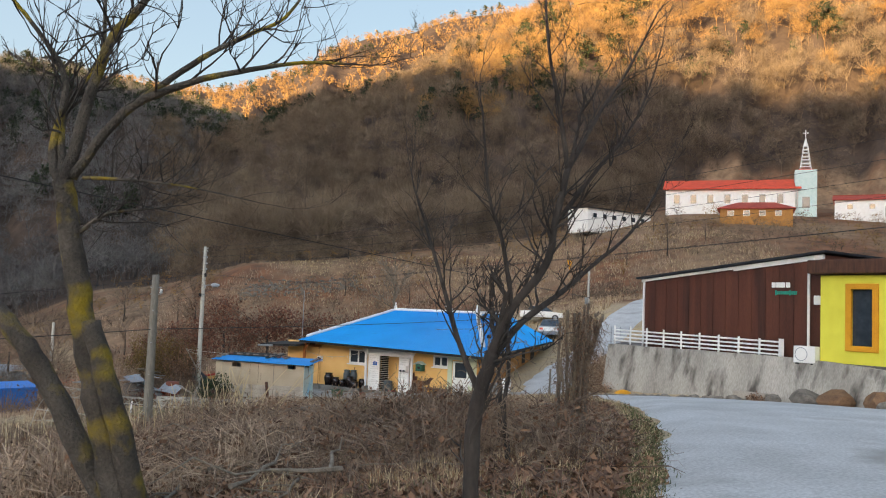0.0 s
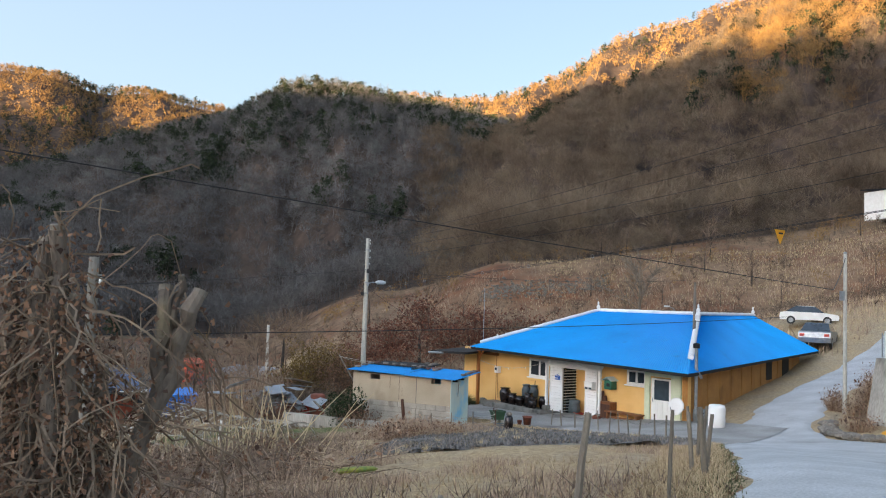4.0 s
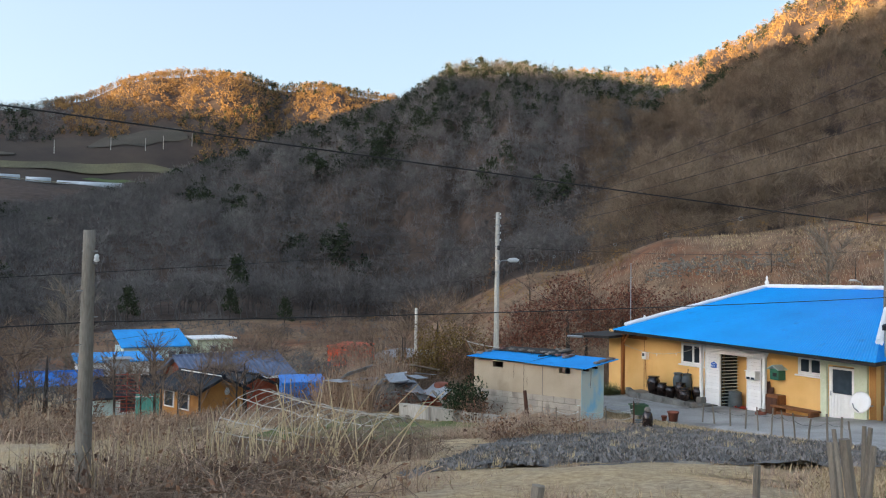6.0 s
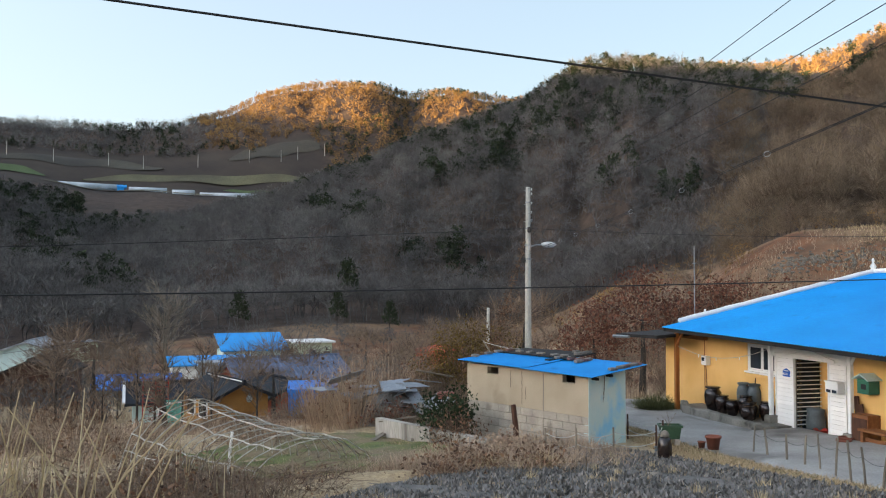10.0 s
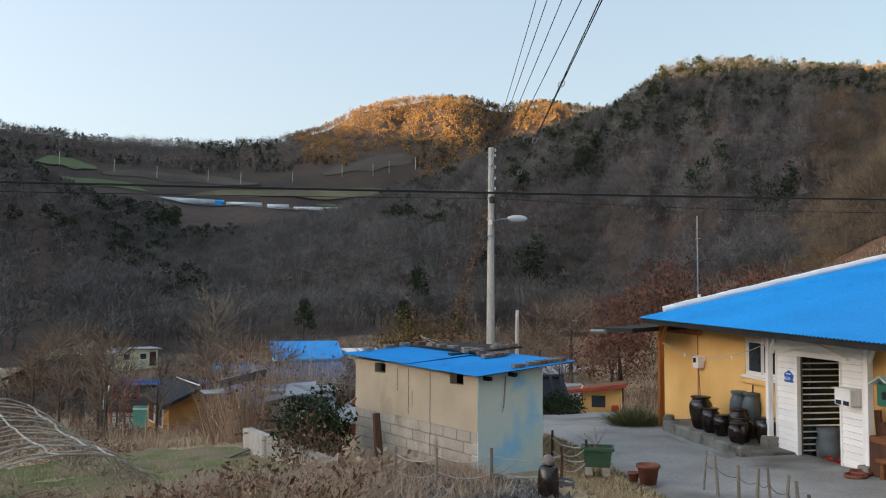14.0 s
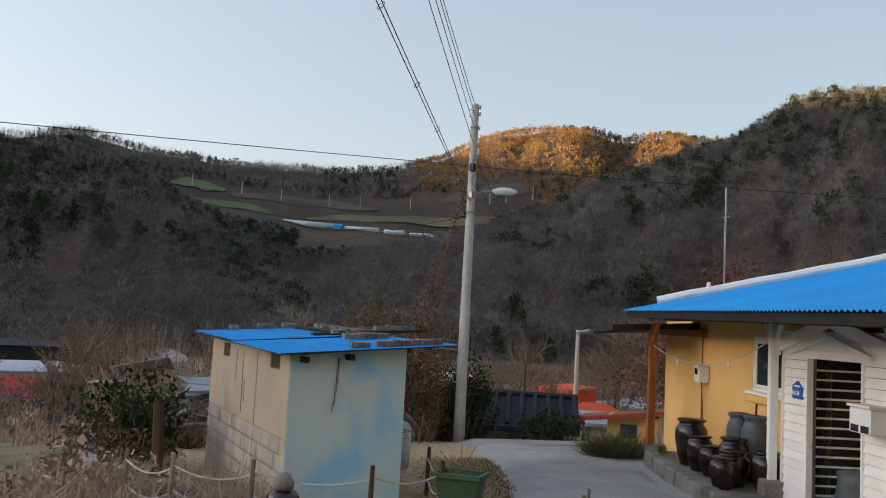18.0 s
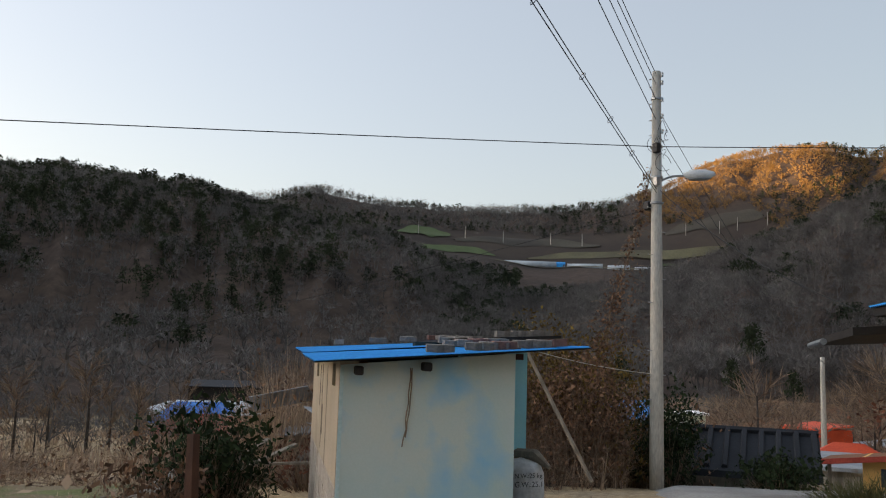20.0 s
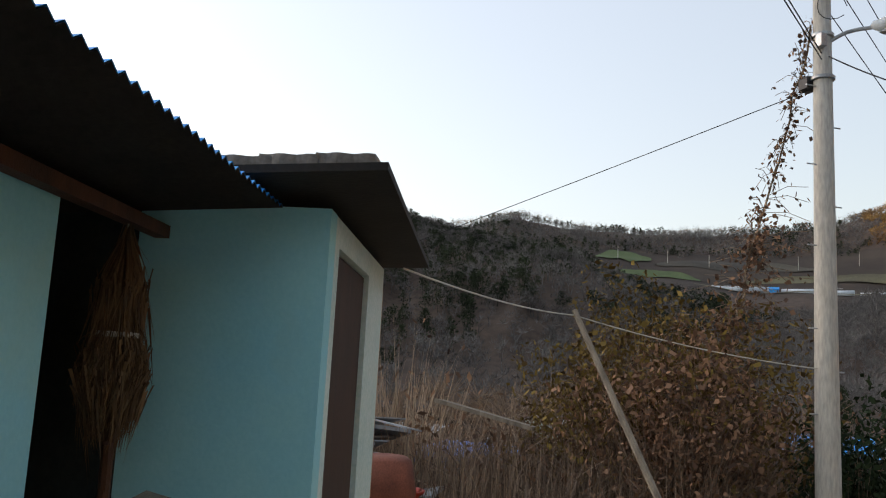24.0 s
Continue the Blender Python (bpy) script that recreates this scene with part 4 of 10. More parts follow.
def build_porch(parent):
    p = new("porch")
    p.parent = parent
    # boards either side of the opening
    for x0, x1 in ((0.0, 0.70), (2.0, 2.6)):
        # backing greyed so the gaps between boards carry painted shade
        part("jamb", Build().box(((x0 + x1) / 2, 0.05, 1.05), (x1 - x0, 0.06, 2.3)), M["mortar"], p, "backing behind the boards, greyed to put shade in the joints")
        for k in range(20):
            bd = Build()
            z = 0.02 + k * 0.112
            pts = [(x0, 0.02, z), (x1, 0.02, z), (x1, -0.03, z), (x0, -0.03, z), (x0, 0.02, z + 0.102), (x1, 0.02, z + 0.102), (x1, -0.006, z + 0.102), (x0, -0.006, z + 0.102)]
            bd.add(pts, [(0, 1, 2, 3), (7, 6, 5, 4), (3, 2, 6, 7), (1, 0, 4, 5), (0, 3, 7, 4), (2, 1, 5, 6)])
            part("board", bd, M["white"], p)
        for x in (x0, x1):
            part("edge_strip", Build().box((x, -0.005, 1.1), (0.035, 0.075, 2.2), bevel=0.004), M["white"], p)
    part("lintel", Build().box((1.35, 0.03, 2.1), (2.6, 0.1, 0.28)), M["white"], p)
    for k in range(3):
        part("board", Build().box((1.35, -0.035, 2.0 + 0.112 * k), (2.62, 0.03, 0.1), bevel=0.004), M["white"], p)
    for y, drop, half, wide in ((-0.075, 0.0, 1.42, 0.15), (-0.1, 0.17, 0.98, 0.05)):      # two nested gable boards with notched ends
        for side in (-1, 1):
            a, b = (1.32 + side * half, 2.06 - drop * 0.35), (1.32, 2.40 - drop)
            mid, ln = ((a[0] + b[0]) / 2, (a[1] + b[1]) / 2), math.hypot(b[0] - a[0], b[1] - a[1])
            tilt = math.atan2(b[1] - a[1], b[0] - a[0])
            m = Matrix.Translation((mid[0], y, mid[1])) @ Matrix.Rotation(-tilt, 4, "Y")
            part("gable_board", Build().box((0, 0, 0), (ln + 0.02, 0.04, wide), bevel=0.008, m=m), M["white"], p, "white sloping gable board")
            if drop == 0.0:
                part("gable_end", Build().box((a[0] - side * 0.04, y - 0.012, a[1] - 0.06), (0.12, 0.05, 0.1), bevel=0.02), M["white"], p)
    for x in (-0.1, 2.85):
        q = Build()
        q.box((x, -0.12, 1.3), (0.1, 0.1, 2.2), bevel=0.008)
        for s in (-1, 1):
            q.tube([(x, -0.12, 1.95), (x + s * 0.25, -0.12, 2.36)], 0.035, 6)
        part("post", q, M["white"], p, "white timber post with braces")
        part("footing", Build().box((x, -0.12, 0.18), (0.26, 0.26, 0.36), bevel=0.02), M["kerb"], p, "concrete post footing")
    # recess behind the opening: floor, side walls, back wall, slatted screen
    # left wall near-black: the dim porch interior is put into its colour
    part("side_wall", Build().box((0.53, 0.5, 0.98), (0.1, 0.8, 1.98)), M["soot_shade"], p)
    part("side_wall", Build().box((2.08, 0.6, 0.98), (0.1, 0.6, 1.98)), M["ochre"], p)
    part("back_wall", Build().box((1.35, 0.95, 0.98), (1.56, 0.1, 1.98)), M["ochre"], p)
    inner = new("inner_door")
    inner.parent = p
    part("door_leaf", Build().box((1.72, 0.89, 0.95), (0.5, 0.04, 1.86), bevel=0.006), M["white"], inner, "white inner door")
    part("pane", Build().box((1.62, 0.866, 1.3), (0.1, 0.012, 0.7)), M["glass_dark"], inner)
    part("door_handle", Build().tube([(1.54, 0.85, 0.95), (1.54, 0.85, 1.05)], 0.012, 6), M["galv"], inner)
    part("ceiling_board", Build().box((1.35, 0.66, 2.0), (1.6, 0.66, 0.06)), M["eave"], p)
    part("floor_slab", Build().box((1.35, 0.5, -0.06), (1.56, 1.0, 0.12)), M["yard"], p)
    for k in range(15):
        part("slat", Build().box((0.64, 0.49, 0.2 + k * 0.115), (0.025, 0.8, 0.024)), M["white"], p, "pale horizontal slat")
    pl = new("number_plate")
    pl.parent = p
    b = Build()
    b.add([(.28, -0.03, 1.44), (.56, -0.03, 1.44), (.56, -0.03, 1.60), (.42, -0.03, 1.66), (.28, -0.03, 1.60), (.28, -0.012, 1.44), (.56, -0.012, 1.44), (.56, -0.012, 1.60), (.42, -0.012, 1.66), (.28, -0.012, 1.60)],
          [(0, 1, 2, 3, 4), (9, 8, 7, 6, 5), (0, 5, 6, 1), (1, 6, 7, 2), (2, 7, 8, 3), (3, 8, 9, 4), (4, 9, 5, 0)])
    part("plate", b, M["blueplate"], pl, "blue enamel house number plate")
    return p


porch = build_porch(house)


# ---- shed ----
SHED = (-2.24, 30.44, -2.95)
SHED_RZ = -19.3      # local x points out of the front wall, y along it


def shed_pt(x, y, z=0.0):
    a = radians(SHED_RZ)
    return (SHED[0] + x * math.cos(a) - y * math.sin(a), SHED[1] + x * math.sin(a) + y * math.cos(a), SHED[2] + z)


def build_shed():
    s = thing("shed", SHED, "small block shed with blue sheet roof and faded turquoise walls", "shed", SHED_RZ)
    # long wall: rendered above, bare blocks below
    wall_with_holes(s, "wall", -4.2, 0.0, 0.0, 0.15, 0.68, 1.66, [(-3.42, -3.0, 1.44, 1.63), (-0.8, -0.4, 1.44, 1.63)], M["shedbeige"], "beige rendered wall with two small vents")
    part("mortar_bed", Build().box((-2.1, 0.085, 0.19), (4.2, 0.13, 0.98)), M["mortar"], s)
    rng = random.Random(5)
    for row in range(5):
        z = -0.29 + row * 0.195
        x = 0.0 if row % 2 else -0.2
        if row % 2 == 0:
            part("block", Build().box((-0.095, 0.068, z + 0.095), (0.18, 0.14, 0.183), bevel=0.006), M["block"], s)
        while x > -4.15:
            x1 = max(x - 0.4, -4.2)
            if x - x1 > 0.06:
                part("block", Build().box(((x + x1) / 2 + 0.005, 0.068 + rng.uniform(-.004, .004), z + 0.095), (x - x1 - 0.014, 0.14, 0.181), bevel=0.008), M["block"], s)
            x = x1
    # cracks and a cement patch down the long wall
    for x, z0, z1, w in ((-1.42, -0.2, 1.6, 0.03), (-2.15, 0.75, 1.6, 0.012), (-2.55, 1.15, 1.58, 0.012), (-2.02, 0.9, 1.2, 0.01)):
        pts = [(x + 0.03 * noise.noise((x * 7, k * 0.9, 0)), -0.001, z0 + (z1 - z0) * k / 9) for k in range(10)]
        cr = Build()
        for p, q in zip(pts, pts[1:]):
            cr.add([(p[0] - w / 2, -0.004, p[2]), (p[0] + w / 2, -0.004, p[2]), (q[0] + w / 2, -0.004, q[2]), (q[0] - w / 2, -0.004, q[2]),
                    (p[0] - w / 2, 0.01, p[2]), (p[0] + w / 2, 0.01, p[2]), (q[0] + w / 2, 0.01, q[2]), (q[0] - w / 2, 0.01, q[2])],
                   [(0, 1, 2, 3), (0, 4, 5, 1), (3, 2, 6, 7), (0, 3, 7, 4), (1, 5, 6, 2)])
        part("crack", cr, M["eave"] if w < 0.02 else M["mortar"], s, "settlement crack filled with cement")
    # front wall, door-side wall, recess, annex
    fw = Build()
    fw.add([(-0.15, 0.01, -0.3), (0.006, 0.01, -0.3), (0.006, 1.44, -0.3), (-0.15, 1.44, -0.3), (-0.15, 0.01, 1.63), (0.006, 0.01, 1.63), (0.006, 1.44, 1.76), (-0.15, 1.44, 1.76)],
           [(3, 2, 1, 0), (4, 5, 6, 7), (1, 2, 6, 5), (0, 1, 5, 4), (2, 3, 7, 6), (3, 0, 4, 7)])
    part("wall", fw, M["turq"], s, "pale turquoise rendered wall with blue patches")
    part("corner_strip", Build().box((0.004, 0.02, 0.68), (0.018, 0.03, 1.9)), M["trimwhite"], s)
    part("jamb", Build().box((-0.225, 1.365, 0.72), (0.15, 0.15, 2.04)), M["turq2"], s, "turquoise jamb beside the door")
    part("jamb", Build().box((-1.175, 1.365, 0.72), (0.35, 0.15, 2.04)), M["turq2"], s, "turquoise jamb beside the door")
    part("lintel", Build().box((-0.65, 1.365, 1.70), (0.7, 0.15, 0.09)), M["turq"], s)
    d = new("door")
    d.parent = s
    lf = Build()
    lf.box((-0.65, 1.40, 0.32), (0.68, 0.045, 1.24), bevel=0.005)
    lf.box((-0.38, 1.40, 1.29), (0.14, 0.044, 0.7))
    lf.box((-0.905, 1.40, 1.29), (0.17, 0.044, 0.7))
    lf.box((-0.635, 1.40, 1.60), (0.37, 0.043, 0.08))
    part("door_leaf", lf, M["doorbrown"], d, "dark brown panelled door")
    part("pane", Build().box((-0.635, 1.405, 1.25), (0.37, 0.012, 0.62)), M["glass_dark"], d, "frosted grey pane")
    pf = Build()
    for cx in (-0.455, -0.815):
        pf.box((cx, 1.428, 1.25), (0.025, 0.02, 0.64))
    for cz in (0.94, 1.56):
        pf.box((-0.635, 1.428, cz), (0.335, 0.018, 0.025))
    part("pane_frame", pf, M["galv"], d)
    part("door_handle", Build().tube([(-0.93, 1.45, 0.78), (-0.93, 1.47, 0.82), (-0.93, 1.47, 0.92), (-0.93, 1.45, 0.96)], 0.01, 6), M["galv"], d)
    part("switch_plate", Build().box((-0.2, 1.446, 1.15), (0.07, 0.015, 0.11), bevel=0.004), M["white"], s, "small white switch box")
    # recess walls near-black: sooty render plus the recess's shade, in the colour
    part("back_wall", Build().box((-1.7, 0.9, 0.72), (0.72, 0.08, 2.04)), M["eave"], s, "back of the open recess, shade put into its near-black")
    part("recess_wall", Build().box((-1.98, 0.45, 0.72), (0.08, 0.8, 2.04)), M["soot_shade"], s)
    ax = Build()
    ax.box((-2.13, 1.79, 0.78), (0.14, 0.766, 2.16))
    part("recess_wall", Build().box((-2.13, 1.17, 0.78), (0.138, 0.47, 2.16)), M["soot_shade"], s, "sooty near-black wall inside the recess, shade put into its colour")
    part("wall", ax, M["turq2"], s, "turquoise annex wall facing the lane")
    part("jamb", Build().box((-2.26, 2.095, 0.78), (0.12, 0.15, 2.16)), M["trimwhite"], s, "pale jamb of the annex door")
    part("jamb", Build().box((-3.66, 2.095, 0.78), (0.68, 0.15, 2.16)), M["trimwhite"], s, "pale jamb of the annex door")
    part("lintel", Build().box((-2.82, 2.095, 1.8), (1.0, 0.15, 0.12)), M["trimwhite"], s)
    part("wall", Build().box((-4.13, 1.1, 0.72), (0.14, 2.1, 2.04)), M["shedbeige"], s)
    d2 = new("door")
    d2.parent = s
    part("door_leaf", Build().box((-2.82, 2.12, 0.74), (0.99, 0.045, 1.98), bevel=0.005), M["doorbrown"], d2, "dark brown plank door")
    part("latch", Build().box((-2.5, 2.15, 0.55), (0.09, 0.02, 0.1), bevel=0.005), M["lampwhite"], d2)
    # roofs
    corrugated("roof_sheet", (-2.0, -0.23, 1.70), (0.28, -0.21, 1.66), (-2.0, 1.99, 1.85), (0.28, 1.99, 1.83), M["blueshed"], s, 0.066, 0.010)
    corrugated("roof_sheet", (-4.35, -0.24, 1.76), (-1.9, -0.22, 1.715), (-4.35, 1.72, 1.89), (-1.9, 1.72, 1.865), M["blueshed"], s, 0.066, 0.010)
    for y in (0.2, 0.8, 1.5):
        part("rafter", Build().box((-2.12, y, 1.63 + 0.07 * y), (4.1, 0.06, 0.05)), M["darkwood"], s)
    an = Build()
    an.slab([(-1.7, 1.3, 1.90), (-1.7, 2.43, 1.97), (-4.3, 2.43, 1.95), (-4.3, 1.3, 1.90)], 0.03)
    part("annex_roof", an, M["eave"], s, "dark flat sheet roof over the annex door")
    return s


shed = build_shed()


# ---- poles, lamp and cables ----
def concrete_pole(name, at, height, r0, r1, label, lean=(0, 0), finish="pole"):
    p = thing(name, at, label, "utility pole")
    n = 10
    part("shaft", Build().tube([(lean[0] * i / n, lean[1] * i / n, height * i / n - 0.3 * (i == 0)) for i in range(n + 1)], [r0 + (r1 - r0) * i / n for i in range(n + 1)], 18), M[finish], p, smooth=True)
    return p


P2 = (-7.62, 39.2)
P2Z = lz(*P2)
pole_b = concrete_pole("utility_pole", (*P2, P2Z), 4.37 - P2Z, 0.135, 0.082, "tall grey concrete utility pole carrying cables and a street lamp")


def step_bolts(pole, zs, r):
    for i, z in enumerate(zs):
        s = 1 if i % 2 else -1
        part("step_bolt", Build().tube([(0, s * r, z), (0.0, s * (r + 0.12), z)], 0.009, 6), M["galv"], pole)


def pole_fittings():
    top = 4.37 - P2Z
    for k, z in enumerate((0.12, 0.28, 0.62, 0.95, 1.25)):
        part("insulator", Build().lathe([(0.012, 0), (0.03, 0.01), (0.018, 0.03), (0.034, 0.05), (0.02, 0.08), (0.012, 0.09)], (0.12, 0.03, top - z), 10), M["lampwhite"], pole_b, "pale porcelain insulator", True)
        part("bracket", Build().tube([(-0.16, -0.03, top - z), (0.15, 0.03, top - z)], 0.01, 6), M["galv"], pole_b)
    for z in (0.55, 1.5, 2.1, 2.6):
        part("band", Build().lathe([(0.098 + 0.011 * z, -0.02), (0.102 + 0.011 * z, -0.015), (0.102 + 0.011 * z, 0.015), (0.098 + 0.011 * z, 0.02)], (0, 0, top - z), 18), M["galv"], pole_b)
    part("junction_box", Build().box((-0.13, -0.09, top - 2.64), (0.14, 0.14, 0.18), bevel=0.03), M["black"], pole_b, "black cable closure")
    part("splice_box", Build().box((0.1, -0.1, top - 1.55), (0.12, 0.1, 0.2), bevel=0.02), M["black"], pole_b)
    part("meter_box", Build().box((0.10, -0.10, top - 2.2), (0.09, 0.08, 0.16), bevel=0.01), M["galv"], pole_b, "small grey lamp switch box")
    step_bolts(pole_b, [1.6 + 0.45 * k for k in range(9)], 0.105)
    rng = random.Random(3)
    for k in range(7):
        r = rng.uniform(0.08, 0.2)
        c = Vector((rng.uniform(-.05, .35), rng.uniform(-.3, .1), top - rng.uniform(.2, 2.3)))
        ax = Matrix.Rotation(rng.uniform(0, 3), 3, "Z")
        part("cable_loop", Build().tube([c + ax @ Vector((r * math.cos(a), 0.03 * math.sin(2 * a), r * math.sin(a))) for a in [i * 0.42 for i in range(14)]], 0.005, 5, False), M["wire"], pole_b)
    lamp = new("street_lamp")
    lamp.parent = pole_b
    z = 2.27 - P2Z
    dirv = Vector((0.73, 0.66, 0)).normalized()
    arm = [dirv * t + Vector((0, 0, z - 0.12 + 0.14 * math.sin(min(1, t / 0.35) * math.pi / 2))) for t in (0.09, 0.16, 0.25, 0.35, 0.5)]
    part("arm", Build().tube(arm, 0.022, 8), M["galv"], lamp)
    hd = Build().lathe([(0.02, -0.06), (0.10, -0.05), (0.145, 0.0), (0.13, 0.05), (0.07, 0.085), (0.01, 0.095)], (0, 0, 0), 20, 0.55)
    mt = Matrix.Translation(dirv * 0.78 + Vector((0, 0, z + 0.02))) @ Matrix.Rotation(math.atan2(dirv.y, dirv.x), 4, "Z") @ Matrix.Diagonal((2.1, 1.2, 1.2, 1))
    hd.v = [tuple(mt @ Vector(p)) for p in hd.v]
    part("lamp_head", hd, M["lampwhite"], lamp, "oval white street-lamp head, unlit", True)
    dl = Build().lathe([(0.02, -0.085), (0.08, -0.08), (0.10, -0.06), (0.10, -0.045)], (0, 0, 0), 18, 0.55)
    dl.v = [tuple(mt @ Vector(p)) for p in dl.v]
    part("diffuser", dl, M["galv"], lamp, "grey glass lamp bowl", True)


pole_fittings()

P1 = (-6.56, 14.15)
pole_a = concrete_pole("utility_pole", (*P1, lz(*P1)), 2.1 - lz(*P1), 0.125, 0.085, "old grey concrete pole standing in dry brush", finish="oldpole")
for zz in (0.12, 0.3):
    part("bracket", Build().tube([(-0.12, 0, 2.1 - lz(*P1) - zz - 0.2), (0.16, 0, 2.1 - lz(*P1) - zz - 0.2)], 0.014, 6), M["galv"], pole_a)
part("insulator", Build().lathe([(0.02, 0), (0.045, 0.02), (0.03, 0.06), (0.04, 0.09), (0.015, 0.12)], (0.15, 0, 2.1 - lz(*P1) - 0.48), 10), M["lampwhite"], pole_a, smooth=True)
step_bolts(pole_a, [1.0 + 0.4 * k for k in range(7)], 0.1)

P3 = (11.03, 30.06)
pole_c = concrete_pole("steel_pole", (*P3, lz(*P3)), 3.55 - lz(*P3), 0.07, 0.055, "slim pale steel pole at the road fork")
part("meter_box", Build().box((-0.1, 0, 3.9), (0.14, 0.1, 0.32), bevel=0.01), M["galv"], pole_c, "grey box strapped to the pole")
part("cap", Build().lathe([(0.06, 0), (0.06, 0.04), (0.01, 0.07)], (0, 0, 3.55 - lz(*P3)), 12), M["galv"], pole_c)
P4 = (-21.0, 63.0)
pole_d = concrete_pole("utility_pole", (*P4, lz(*P4)), -0.8 - lz(*P4), 0.14, 0.10, "distant grey pole at the foot of the lane")


def cable(a, b, sag, r, label, name="cable", n=24, material="wire"):
    a, b = Vector(a), Vector(b)
    pts = [a.lerp(b, i / n) - Vector((0, 0, sag * 4 * (i / n) * (1 - i / n))) for i in range(n + 1)]
    return solid(name, Build().tube(pts, r, 5), M[material], label, "cable")


cable((-34, -19.0, 6.08), (9.0, 24.5, 2.18), 0.25, 0.010, "thick black overhead cable sloping across the valley view")
cable((9.0, 24.5, 2.18), (11.03, 30.06, 3.4), 0.1, 0.013, "thick black overhead cable")
cable((-31, -16.5, -0.3), (-6.5, 14.2, 0.72), 0.2, 0.010, "black service cable slung from the old pole")
cable((-6.5, 14.2, 0.72), (11.0, 36.5, 1.36), 0.12, 0.010, "black service cable slung from the old pole to the house")
for k, (z, e, dx) in enumerate(((4.3, 8.2, 0.0), (4.1, 7.6, .35), (3.8, 7.1, .7), (3.4, 6.6, 1.0))):
    cable((P2[0], P2[1], z), (17.6 + dx, 5.0, e - 0.6), 0.5, 0.007, "thin bare overhead wire between utility poles")
for k in range(2):
    cable((P2[0] + .1, P2[1] - .1, 1.95 + 0.07 * k), (17.6, 5.0 + .2 * k, 4.85), 0.15, 0.007, "twisted black service bundle with suspension rings")
for t in (0.06, 0.1, 0.14, 0.19, 0.25, 0.32, 0.4):
    p = Vector((P2[0] + .1, P2[1] - .1, 1.98)).lerp(Vector((17.6, 5.1, 4.85)), t) - Vector((0, 0, 0.15 * 4 * t * (1 - t)))
    ring = Build().tube([p + Vector((0.05 * math.cos(a), 0.05 * math.sin(a) * .5, 0.05 * math.sin(a))) for a in [i * 0.7 for i in range(10)]], 0.006, 5, False)
    solid("suspension_ring", ring, M["galv"], "small wire ring round the cable bundle", "cable fitting", group="rings on the cable bundle")
cable((P2[0], P2[1], 2.88), (-13.7, 10.0, 0.9), 0.1, 0.009, "black telephone cable leaving the pole")
cable((P2[0], P2[1], 2.88), (10.0, 60.45, 3.5), 0.3, 0.009, "black telephone cable running behind the house")
cable((P2[0], P2[1], 1.7), (-32, 26.2, -2.9), 0.3, 0.006, "thin grey guy wire falling towards the village")
cable((P2[0] + .1, P2[1], 2.0), house_pt(-3.75, -1.4, 2.5), 0.2, 0.008, "black service drop to the house mast")
for k in range(3):
    cable((P2[0] + .05, P2[1], 3.6 - .5 * k), (P4[0] + .3 * k, P4[1], -1.0 - .2 * k), 0.5, 0.006, "thin cables dropping towards the lower lane")


# ---- brown hall, yellow house and the retaining wall ----
def quad_wall(b, p, q, z0, z1, thick, z1b=None):
    """An upright wall from p to q, thick to its left."""
    p, q = Vector((*p, 0)), Vector((*q, 0))
    d = (q - p).normalized()
    n = Vector((-d.y, d.x, 0)) * thick
    z1b = z1 if z1b is None else z1b
    vs = [p + Vector((0, 0, z0)), q + Vector((0, 0, z0)), q + n + Vector((0, 0, z0)), p + n + Vector((0, 0, z0)),
          p + Vector((0, 0, z1)), q + Vector((0, 0, z1b)), q + n + Vector((0, 0, z1b)), p + n + Vector((0, 0, z1))]
    return b.add(vs, [(3, 2, 1, 0), (4, 5, 6, 7), (0, 1, 5, 4), (1, 2, 6, 5), (2, 3, 7, 6), (3, 0, 4, 7)])
TERRACE_Z = 0.2
WALL_TOP = [(11.6, 28.6), (15.5, 21.0), (17.1, 14.6), (17.9, 8.0)]
WALL_FOOT = [(10.9, 27.9), (14.9, 20.6), (16.3, 14.4), (17.2, 8.0)]


def build_retaining_wall():
    b = Build()
    n = 40
    top, foot = resample(WALL_TOP, n), resample(WALL_FOOT, n)
    vs, fs = [], []
    for i in range(n):
        zt = TERRACE_Z - 0.02 - 0.35 * smooth(np.array((i - 12) / 20.0)) + 0.03 * noise.noise((i * .5, 0, 0))
        zf = lz(*foot[i]) - 0.4
        vs += [(foot[i][0], foot[i][1], zf), (top[i][0] - .12, top[i][1] - .08, zt), (top[i][0] + .2, top[i][1] + .1, zt), (top[i][0] + .25, top[i][1] + .15, zf)]
    for i in range(n - 1):
        a = i * 4
        fs += [(a + 4, a, a + 1, a + 5), (a + 5, a + 1, a + 2, a + 6), (a + 6, a + 2, a + 3, a + 7)]
    fs += [(0, 3, 2, 1), (4 * n - 4, 4 * n - 3, 4 * n - 2, 4 * n - 1)]
    b.add(vs, fs)
    w = solid("retaining_wall", b, M["wallconc"], "battered concrete retaining wall streaked with dark stains", "retaining wall", kind="structure")
    t = Build()
    poly = [(11.75, 28.65), (15.85, 21.05), (17.25, 14.65), (18.0, 8.0), (34, 8), (34, 44), (22, 44), (13.6, 32)]
    t.slab([(x, y, TERRACE_Z - 0.05 - (0.33 if y < 16 else 0)) for x, y in poly], 4.0)
    solid("terrace", t, M["soil"], "bare terrace held up by the concrete wall", "ground", kind="structure")
    return w


build_retaining_wall()


